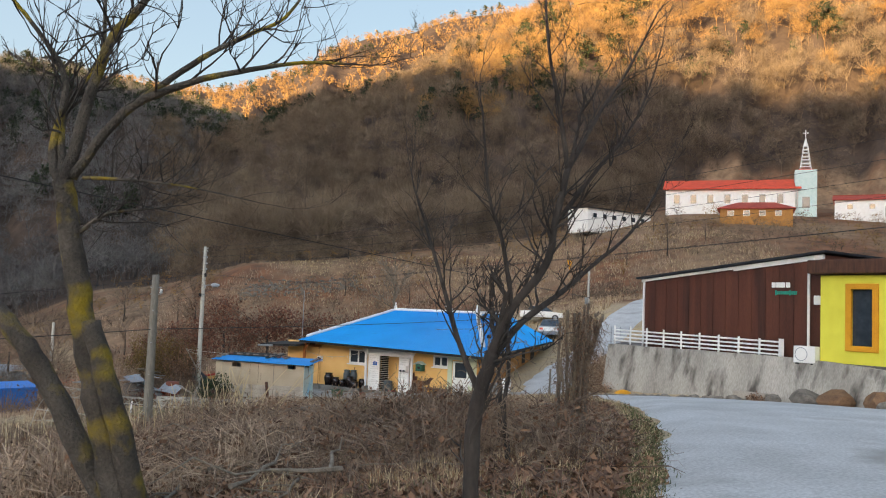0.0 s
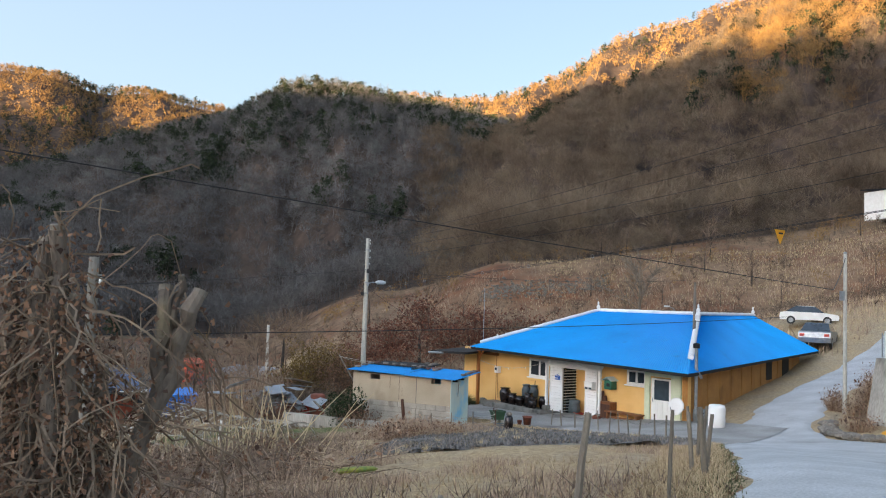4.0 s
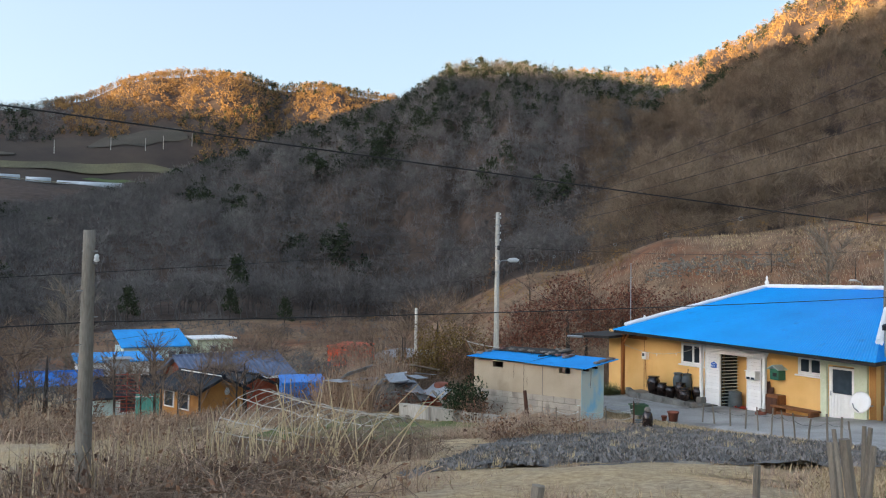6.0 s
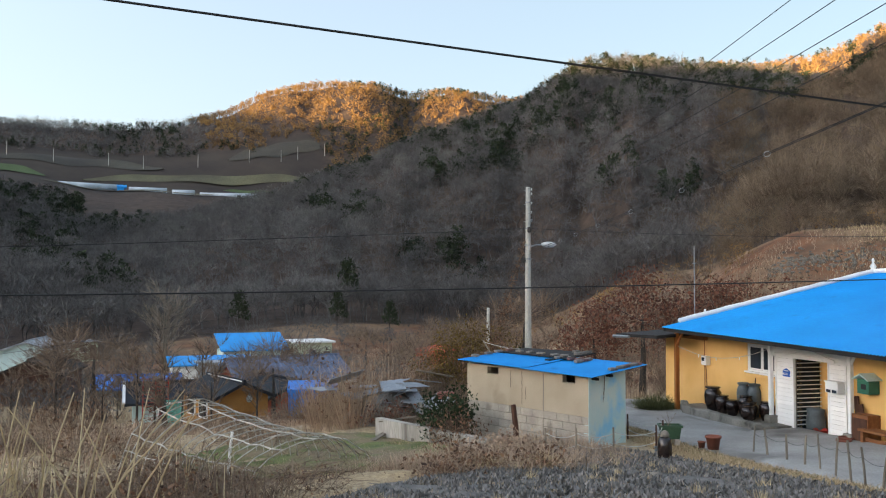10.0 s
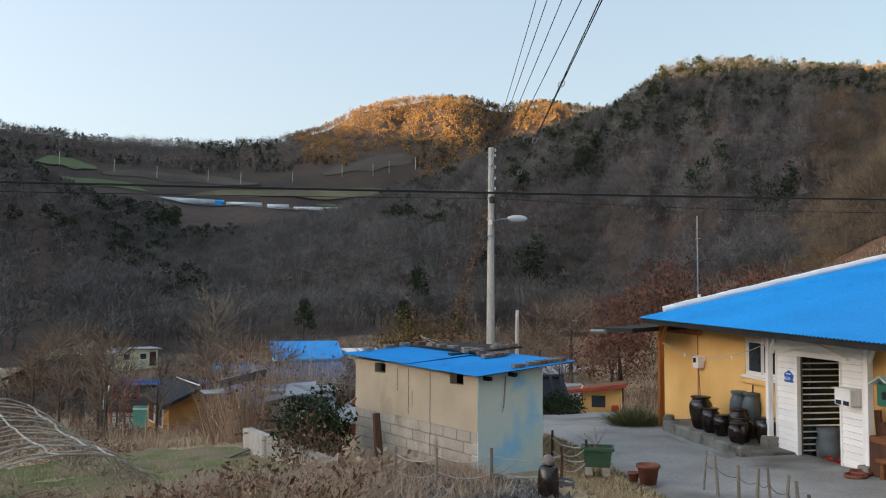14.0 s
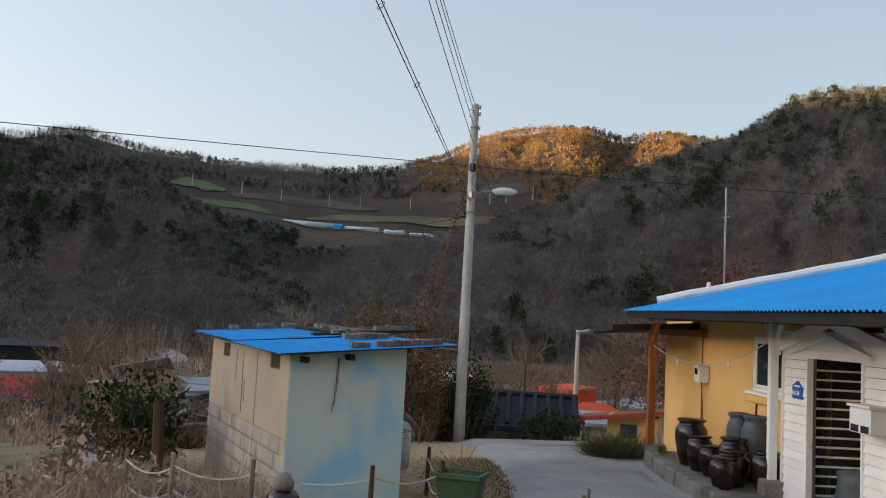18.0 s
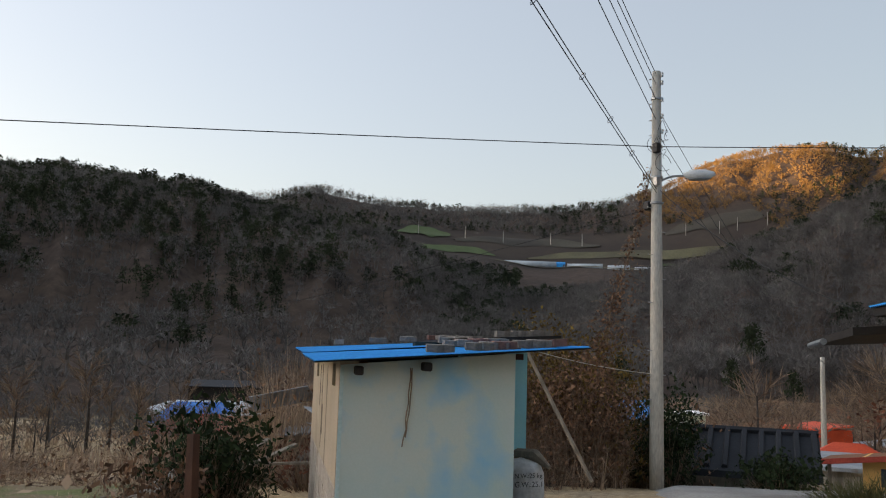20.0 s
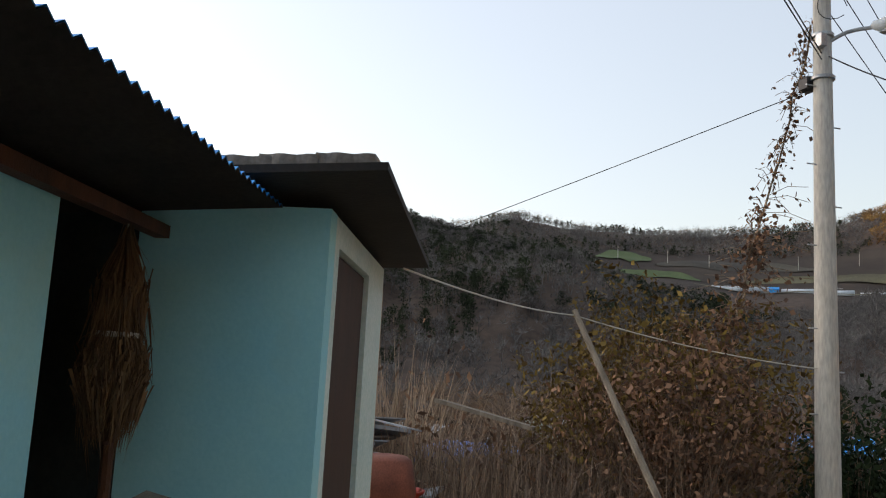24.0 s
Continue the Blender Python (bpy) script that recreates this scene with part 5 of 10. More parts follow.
def build_railing():
    a, b = Vector((11.75, 28.45, TERRACE_Z - 0.06)), Vector((15.42, 21.0, TERRACE_Z - 0.4))
    ln = (b - a).length
    r = thing("railing", a, "white-painted horizontal rail fence along the top of the wall", "fence")
    d = (b - a) / ln
    zoff = [0.0, 0.16, 0.32, 0.48]
    for z in zoff:
        p0, p1 = Vector((0, 0, 0.22 + z)), d * ln + Vector((0, 0, 0.34 + z + 0.1))
        part("rail", Build().tube([p0, p1], 0.036, 6), M["white"], r)
    for k in range(10):
        t = k / 9
        p = d * ln * t
        part("post", Build().box((p.x, p.y, p.z + 0.42 + 0.1 * t), (0.06, 0.06, 0.95), bevel=0.008), M["white"], r)
    part("end_post", Build().box((d.x * ln, d.y * ln, d.z * ln + 0.5), (0.14, 0.14, 1.1), bevel=0.01), M["white"], r)


build_railing()


def build_hall():
    a, b = (12.73, 27.47), (16.35, 19.75)
    h = thing("hall", (a[0], a[1], TERRACE_Z), "long low hall clad in dark brown boards", "building")
    d = Vector((b[0] - a[0], b[1] - a[1], 0))
    ln = d.length
    rz = math.degrees(math.atan2(d.y, d.x))
    m = Matrix.Rotation(radians(rz), 4, "Z")
    body = Build()
    z0, z1, z2 = -0.3, 2.95, 3.85
    pts = [(0, 0.06, z0), (ln, 0.06, z0), (ln, 7, z0), (0, 7, z0), (0, 0.06, z1), (ln, 0.06, z2), (ln, 7, z2), (0, 7, z1)]
    body.add([m @ Vector(p) for p in pts], [(3, 2, 1, 0), (4, 5, 6, 7), (0, 1, 5, 4), (1, 2, 6, 5), (2, 3, 7, 6), (3, 0, 4, 7)])
    part("wall", body, M["brownsteel"], h)
    n = 28
    for i in range(n):
        x0, x1 = ln * i / n, ln * (i + 1) / n
        t0, t1 = z1 + (z2 - z1) * i / n, z1 + (z2 - z1) * (i + 1) / n
        o = 0.0 if i % 2 else 0.014
        bd = Build()
        pts = [(x0 + .006, o, z0), (x1 - .006, o, z0), (x1 - .006, 0.05, z0), (x0 + .006, 0.05, z0), (x0 + .006, o, t0 - .02), (x1 - .006, o, t1 - .02), (x1 - .006, 0.05, t1 - .02), (x0 + .006, 0.05, t0 - .02)]
        bd.add([m @ Vector(p) for p in pts], [(3, 2, 1, 0), (4, 5, 6, 7), (0, 1, 5, 4), (1, 2, 6, 5), (2, 3, 7, 6), (3, 0, 4, 7)])
        part("panel", bd, M["brownsteel"], h)
    fa = Build()
    for x0, x1, w in ((-0.1, ln * 0.55, 0.09), (ln * 0.55, ln, 0.16)):
        t0, t1 = z1 + (z2 - z1) * x0 / ln, z1 + (z2 - z1) * x1 / ln
        pts = [(x0, -.1, t0 - w), (x1, -.1, t1 - w), (x1, .05, t1 - w), (x0, .05, t0 - w), (x0, -.1, t0 + .02), (x1, -.1, t1 + .02), (x1, .05, t1 + .02), (x0, .05, t0 + .02)]
        fa.add([m @ Vector(p) for p in pts], [(3, 2, 1, 0), (4, 5, 6, 7), (0, 1, 5, 4), (1, 2, 6, 5), (2, 3, 7, 6), (3, 0, 4, 7)])
    part("fascia", fa, M["white"], h, "white roof edge board")
    rf = Build()
    pts = [(-.25, -.3, z1 + .0), (ln + .2, -.3, z2 + .05), (ln + .2, 7.3, z2 + .05), (-.25, 7.3, z1)]
    rf.slab([m @ Vector((x, y, z + .1)) for x, y, z in pts], 0.08)
    part("roof", rf, M["slate"], h, "thin dark roof sheet")
    part("corner_trim", Build().box((0, 0, 0), (0.08, 0.1, z1 + .3), m=m @ Matrix.Translation((-.02, 0, (z1 - .3) / 2))), M["white"], h, "white corner trim")
    dp = [(ln - .35, -.16, z2 - .1), (ln - .35, -.16, z2 - .35), (ln - .55, -.1, z2 - .7), (ln - .55, -.1, 0.2)]
    part("downpipe", Build().tube([m @ Vector(p) for p in dp], 0.05, 8), M["white"], h, "white rain pipe")
    part("outlet_box", Build().box((0, 0, 0), (0.3, 0.14, 0.34), bevel=0.01, m=m @ Matrix.Translation((ln - .15, -.12, 2.15))), M["white"], h)
    # sign: pale plate and teal lettering
    sg = new("sign")
    sg.parent = h
    for k, (x, w) in enumerate(((-2.05, .16), (-1.86, .16), (-1.67, .2), (-1.44, .16))):
        part("letter", Build().box((0, 0, 0), (w, 0.03, 0.2), bevel=0.008, m=m @ Matrix.Translation((ln + x, -.03, 2.72))), M["white"], sg, "white cut-out lettering block")
    for k in range(11):
        x = -1.95 + k * 0.085
        part("letter", Build().box((0, 0, 0), (0.055, 0.025, 0.13 + 0.06 * (k in (0, 7, 11))), m=m @ Matrix.Translation((ln + x, -.03, 2.42))), M["teal"], sg, "teal lettering")
    ac = thing("air_conditioner", tuple(Vector((*a, TERRACE_Z)) + m @ Vector((ln - .35, -.55, -.22))), "white outdoor air-conditioning unit at the end of the railing", "air conditioner", rz)
    part("casing", Build().box((0, 0, 0.35), (0.85, 0.32, 0.62), bevel=0.02), M["white"], ac)
    part("fan_grille", Build().tube([(-.12 + .24 * math.cos(t), -.168, .36 + .24 * math.sin(t)) for t in [i * .45 for i in range(15)]], 0.012, 5, False), M["galv"], ac)
    for x in (-.3, .3):
        part("foot", Build().box((x, 0, 0.02), (0.08, 0.36, 0.05)), M["black"], ac)
    # yellow house next to it
    y = thing("yellow_house", tuple(Vector((*a, TERRACE_Z)) + m @ Vector((ln + .12, -.45, 0))), "bright yellow plastered house with an amber-framed window", "house", rz)
    wall_with_holes(y, "wall", 0.0, 7.0, 0.0, 0.2, -0.45, 3.05, [(1.15, 1.95, 0.55, 2.55)], M["yellow"], "bright yellow painted wall")
    part("wall", Build().box((3.5, 5.2, 1.25), (7.0, 0.2, 3.4)), M["yellow"], y)
    part("wall", Build().box((0.1, 2.7, 1.25), (0.2, 4.8, 3.4)), M["yellow"], y)
    part("plinth", Build().box((3.5, -0.02, -0.28), (7.0, 0.05, 0.36)), M["soil"], y)
    fr = Build()
    for cx in (1.07, 2.03):
        fr.box((cx, -.02, 1.55), (0.2, 0.12, 2.4), bevel=0.015)
    for cz in (0.45, 2.65):
        fr.box((1.55, -.02, cz), (0.76, 0.116, 0.2), bevel=0.015)
    part("window_frame", fr, M["amber"], y, "amber wooden window frame")
    part("pane", Build().box((1.55, 0.1, 1.55), (0.8, 0.02, 2.0)), M["glass_dark"], y, "window pane with a pale blind")
    part("blind", Build().box((1.55, 0.16, 1.9), (0.76, 0.015, 1.1)), M["trimwhite"], y)
    part("roof", Build().box((3.5, 2.6, 3.35), (7.6, 6.0, 0.5), bevel=0.03), M["darkwood"], y, "dark flat roof band")


build_hall()


# ---- woods on the hills ----
def bare_tree(seed, limbs, twigs, height=9.0, width=0.07):
    """A leafless tree of thin slivers: trunk, limbs and a haze of twigs."""
    rng = np.random.default_rng(seed)
    v, t = [], []

    def sliver(p, q, w):
        d = q - p
        s = np.cross(d, rng.normal(size=3))
        s = s / (np.linalg.norm(s) + 1e-9) * w
        k = len(v)
        v.extend([p - s, p + s, q])
        t.append((k, k + 1, k + 2))

    top = np.array([rng.normal() * .4, rng.normal() * .4, height])
    for a in range(3):
        sliver(np.array([.0, .0, -.5]), top * .95, width * 1.3)
    for i in range(limbs):
        h = rng.uniform(.25, .8)
        p = top * h
        a, up = rng.uniform(0, 2 * np.pi), rng.uniform(.5, 1.2)
        ln = height * rng.uniform(.28, .48) * (1.15 - h * .6)
        q = p + ln * np.array([np.cos(a) * np.cos(up), np.sin(a) * np.cos(up), np.sin(up)])
        sliver(p, q, width * .8)
        for _ in range(twigs):
            s = rng.uniform(.2, 1)
            b = p + (q - p) * s
            a2, up2 = a + rng.normal() * .9, rng.uniform(.2, 1.35)
            l2 = height * rng.uniform(.08, .2)
            sliver(b, b + l2 * np.array([np.cos(a2) * np.cos(up2), np.sin(a2) * np.cos(up2), np.sin(up2)]), width * .62)
    return np.array(v), np.array(t)


def crown_tree(seed, twigs, height, spread, width, limbs=7, foot=.34):
    """A leafless broad-crowned tree: trunk, limbs to several lobes, and a haze of fine twigs round each lobe."""
    rng = np.random.default_rng(seed)
    v, t = [], []

    def sliver(p, q, w):
        s = np.cross(q - p, rng.normal(size=3))
        s = s / (np.linalg.norm(s) + 1e-9) * w
        k = len(v)
        v.extend([p - s, p + s, q])
        t.append((k, k + 1, k + 2))

    fork = np.array([rng.normal() * .05, rng.normal() * .05, foot + .08]) * height
    for _ in range(2):
        sliver(np.array([0, 0, -.6]), fork * 1.5, width * 2.2)
    lobes = []
    for i in range(limbs):
        a, up = 2.4 * i + rng.normal() * .3, np.clip(.15 + .95 * i / limbs + rng.normal() * .1, .05, 1.35)
        c = np.array([np.cos(a) * np.cos(up) * spread * .62, np.sin(a) * np.cos(up) * spread * .62, height * (foot + .16) + np.sin(up) * height * (.76 - foot) * .78])
        lobes.append((c, spread * rng.uniform(.36, .5), height * rng.uniform(.13, .19)))
        sliver(fork * rng.uniform(.8, 1.2), c, width * 1.2)
    for i in range(twigs):
        c, rx, rz = lobes[i % limbs]
        u = rng.normal(size=3)
        u /= np.linalg.norm(u)
        u[2] = abs(u[2]) * 1.0 - .25 * (rng.random() < .35)
        e = np.array([rx, rx, rz])
        p = c + u * e * rng.uniform(.1, .7)
        sliver(p, c + u * e * rng.uniform(.85, 1.2) + np.array([0, 0, rz * .35]) + rng.normal(size=3) * rx * .16, width * rng.uniform(.6, 1.1))
    return np.array(v), np.array(t)


def pine_tree(seed, tufts, height=9.0, clumps=9, leaf=.05):
    """A red pine: a bare stem below, and rounded cushions of needle tufts above."""
    rng = np.random.default_rng(seed)
    v, t = [], []

    def tri(a, b, c):
        k = len(v)
        v.extend([a, b, c])
        t.append((k, k + 1, k + 2))

    for a in (0, 2.1):
        tri(np.array([.13 * np.cos(a), .13 * np.sin(a), -.5]), np.array([-.13 * np.cos(a), -.13 * np.sin(a), -.5]), np.array([0, 0, height * .9]))
    for i in range(clumps):
        f = (i + .5) / clumps
        h = .36 + .56 * f
        a = 2.4 * i + rng.normal() * .4
        rad = height * .24 * (1 - f) ** .7 * rng.uniform(.6, 1.1)
        c = np.array([rad * np.cos(a), rad * np.sin(a), height * h])
        e = height * np.array([.15, .15, .075]) * rng.uniform(.75, 1.2) * (1.1 - .35 * f)
        for _ in range(tufts):
            u = rng.normal(size=3)
            u /= np.linalg.norm(u)
            p = c + u * e * rng.uniform(.55, 1.05)
            d1, d2 = rng.normal(size=3), rng.normal(size=3)
            s = height * leaf
            tri(p + d1 * s * .7, p + d2 * s * .7, p + u * s * .9 - (d1 + d2) * s * .25)
    return np.array(v), np.array(t)


def scatter(rng, n, az0, az1, r0, r1, keep):
    """Random places on the hills, even over the ground, between two bearings and distances."""
    r = np.sqrt(rng.uniform(r0 ** 2, r1 ** 2, n))
    a = np.radians(rng.uniform(az0, az1, n))
    x, y = HUB[0] - r * np.sin(a), HUB[1] + r * np.cos(a)
    ok = keep(np.degrees(a), r, x, y)
    return x[ok], y[ok]


def plant(name, templates, xs, ys, rng, smin, smax, material, label, squash=0.25, sink=0.3):
    """All the trees of one wood as one mesh."""
    z = land(xs, ys) - sink
    zr = np.hypot(xs - HUB[0], ys - HUB[1])
    z = z + smooth((zr - 120) / 120) * 2.2 * wobble(xs, ys, 23, 2)
    pick = rng.integers(0, len(templates), len(xs))
    vs, ts, k = [], [], 0
    for i, (tv, tt) in enumerate(templates):
        w = np.where(pick == i)[0]
        if not len(w):
            continue
        a, s = rng.uniform(0, 2 * np.pi, len(w)), rng.uniform(smin, smax, len(w))
        wid = s * rng.uniform(1 - squash, 1 + squash, len(w))
        ca, sa = np.cos(a) * wid, np.sin(a) * wid
        px = tv[None, :, 0] * ca[:, None] - tv[None, :, 1] * sa[:, None] + xs[w, None]
        py = tv[None, :, 0] * sa[:, None] + tv[None, :, 1] * ca[:, None] + ys[w, None]
        pz = tv[None, :, 2] * s[:, None] + z[w, None]
        vs.append(np.stack([px, py, pz], -1).reshape(-1, 3))
        off = k + np.arange(len(w))[:, None, None] * len(tv)
        ts.append((tt[None] + off).reshape(-1, 3))
        k += len(w) * len(tv)
    me = fast_mesh(name, np.concatenate(vs), np.concatenate(ts), material)
    return tagged(new(name, me), label, "woods", kind="stuff")


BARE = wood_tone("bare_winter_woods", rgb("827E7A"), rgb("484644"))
BARE_WARM = wood_tone("oak_woods_with_dead_leaves", rgb("8E7E6A"), rgb("463A30"))
# russet oak tone, warmed further to hold the gold of sunlit slopes
OAK_SUNNED = wood_tone("sunned_oak_woods", rgb("A88652"), rgb("665240"))
GOLD = wood_tone("larch_woods", rgb("B08A48"), rgb("86683C"))
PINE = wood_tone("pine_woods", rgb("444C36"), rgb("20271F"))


def tree_line(az):
    return np.interp(az, [-180, -60, -30, -23, -17, -11, -3, 3, 7, 12, 25, 38, 60, 100, 180], [120, 168, 171, 145, 132, 122, 113, 111, 106, 136, 152, 150, 135, 105, 100])


def in_fields(az, r):
    """The open terraces on the far shelf."""
    return (az > 37.5) & (az < 63) & (r < 748 + 10 * np.sin(az * 1.3) + 6 * np.sin(az * 3.1))


def build_woods():
    rng = np.random.default_rng(11)
    near = [crown_tree(s, 520, 10.5, 4.2, .034, 11, .2) for s in range(7)]
    under = [crown_tree(s + 50, 130, 4.5, 2.6, .03, 7, .06) for s in range(4)]
    mid = [crown_tree(s + 20, 170, 10.5, 4.6, .07, 8, .2) for s in range(5)]
    left = [crown_tree(s + 30, 100, 10.0, 4.4, .13, 6, .25) for s in range(4)]
    far = [crown_tree(s + 40, 34, 10.0, 5.0, .36, 5, .15) for s in range(4)]
    pines = [pine_tree(s, 17, 9.5, 8) for s in range(4)]
    pinefar = [pine_tree(s + 9, 7, 10.0, 6, .085) for s in range(3)]
    # near slope
    x, y = scatter(rng, 1500, -46, 11, 104, 292, lambda a, r, x, y: r > tree_line(a))
    # the sunlit upper slope gets the sun-warmed tone, the rest BARE_WARM
    high = smooth((-8 - np.degrees(np.arctan2(-(x - HUB[0]), y - HUB[1]))) / 8) * smooth((np.hypot(x - HUB[0], y - HUB[1]) - 185) / 50) > rng.random(len(x))
    plant("woods_slope", near, x[~high], y[~high], rng, .85, 1.3, BARE_WARM, "bare grey-brown winter woods on the near slope")
    plant("woods_slope", near, x[high], y[high], rng, .85, 1.25, OAK_SUNNED, "oak woods on the upper near slope, warm sunlight put into their russet")
    x, y = scatter(rng, 2600, -40, 11, 104, 190, lambda a, r, x, y: (r > tree_line(a) - 4) & (r < tree_line(a) + 26))
    plant("undergrowth", under, x, y, rng, .5, 1.1, BARE_WARM, "brown brush and saplings at the foot of the woods", sink=.1)
    x, y = scatter(rng, 1100, -46, 10.5, 205, 296, lambda a, r, x, y: wobble(x, y, 24, 4) + 0.35 * (r > 268) - .45 * (a > -8) > 0.12)
    plant("woods_pine", pines, x, y, rng, .7, 1.15, PINE, "dark green pines along the top of the near slope")
    # dark ridge across the valley
    x, y = scatter(rng, 3300, 3, 59, 145, 384, lambda a, r, x, y: (r > tree_line(a)) & ~((a < 8) & (r < 280)))
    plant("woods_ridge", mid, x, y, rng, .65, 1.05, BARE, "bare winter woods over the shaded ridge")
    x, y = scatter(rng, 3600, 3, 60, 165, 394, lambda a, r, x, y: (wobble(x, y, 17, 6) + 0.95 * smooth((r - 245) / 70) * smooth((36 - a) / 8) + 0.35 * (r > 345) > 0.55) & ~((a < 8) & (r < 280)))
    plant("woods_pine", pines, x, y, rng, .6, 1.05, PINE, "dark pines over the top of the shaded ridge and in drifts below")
    # left hill
    x, y = scatter(rng, 2300, 54, 112, 130, 520, lambda a, r, x, y: r > tree_line(a))
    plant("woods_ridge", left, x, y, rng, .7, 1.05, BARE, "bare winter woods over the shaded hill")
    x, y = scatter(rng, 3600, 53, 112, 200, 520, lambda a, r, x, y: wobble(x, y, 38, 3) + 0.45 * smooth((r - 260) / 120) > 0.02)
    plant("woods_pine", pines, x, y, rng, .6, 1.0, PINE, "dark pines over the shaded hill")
    # far hills
    x, y = scatter(rng, 8200, 20, 96, 695, 893, lambda a, r, x, y: ~in_fields(a, r))
    east = np.degrees(np.arctan2(-(x - HUB[0]), y - HUB[1])) < 45 + 3 * wobble(x, y, 40, 2)
    plant("woods_far", far, x[east], y[east], rng, .55, .9, OAK_SUNNED, "far oak woods at the head of the valley, warm sunlight in their russet", sink=1.5)
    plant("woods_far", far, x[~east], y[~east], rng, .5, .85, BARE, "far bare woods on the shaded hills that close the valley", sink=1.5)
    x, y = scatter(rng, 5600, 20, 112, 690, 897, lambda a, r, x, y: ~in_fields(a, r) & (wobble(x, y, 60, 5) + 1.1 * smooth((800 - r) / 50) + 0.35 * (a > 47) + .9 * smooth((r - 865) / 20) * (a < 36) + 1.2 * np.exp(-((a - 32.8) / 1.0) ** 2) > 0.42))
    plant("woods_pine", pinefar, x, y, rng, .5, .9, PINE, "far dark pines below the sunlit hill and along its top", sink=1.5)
    x, y = scatter(rng, 3600, -48, 26, 420, 1000, lambda a, r, x, y: r > 430)
    plant("woods_far", far, x, y, rng, .8, 1.25, OAK_SUNNED, "far oak woods on the high mountain, warm sunlight in their russet", sink=1.5)
    x, y = scatter(rng, 1900, -48, 22, 430, 992, lambda a, r, x, y: wobble(x, y, 55, 8) > 0.22)
    plant("woods_pine", pinefar, x, y, rng, .8, 1.3, PINE, "far pines on the high mountain")
    x, y = scatter(rng, 620, 21, 46, 878, 893, lambda a, r, x, y: r > 0)
    plant("woods_far", far, x, y, rng, .4, .62, OAK_SUNNED, "close-set far trees along the top of the sunlit hill", sink=1.5)
    x, y = scatter(rng, 90, 75, 87, 494, 506, lambda a, r, x, y: wobble(x, y, 11, 1) > -.3)
    plant("woods_pine", pines, x, y, rng, 1.0, 1.35, PINE, "row of tall pines standing clear on the near skyline", sink=.2)
    # single trees along the skyline, standing free against the sky
    comb = [bare_tree(s + 80, 7, 4, 10.0, .09) for s in range(4)]
    x, y = scatter(rng, 800, 45, 72, 880, 900, lambda a, r, x, y: wobble(x, y, 26, 2) > -.35)
    plant("woods_far", comb, x, y, rng, .6, 1.0, BARE_WARM, "thin row of bare trees along the skyline")
    scrub = [crown_tree(s + 60, 60, 9.0, 4.6, .10, 6, .08) for s in range(4)]
    x, y = scatter(rng, 3000, -45, 30, 46, 135, lambda a, r, x, y: (r < tree_line(a) + 8) & (off_road(x, y) > 1.5) & (wobble(x, y, 9, 3) > -0.1) & ~((np.abs(x + 1) < 11) & (y < 50)))
    plant("scrub", scrub, x, y, rng, .1, .24, BARE_WARM, "leafless brown scrub over the open slope", sink=.1)
    x, y = scatter(rng, 1500, -45, 28, 84, 150, lambda a, r, x, y: (r < tree_line(a) + 8) & (off_road(x, y) > 2.5) & (wobble(x, y, 6, 11) > .3))
    plant("scrub", scrub, x, y, rng, .16, .34, OAK_SUNNED, "tawny thickets scattered over the open slope", sink=.1)
    x, y = scatter(rng, 3000, 26, 92, 44, 150, lambda a, r, x, y: wobble(x, y, 7, 5) > -0.1)
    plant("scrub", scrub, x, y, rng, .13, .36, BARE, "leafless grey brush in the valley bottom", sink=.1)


build_woods()


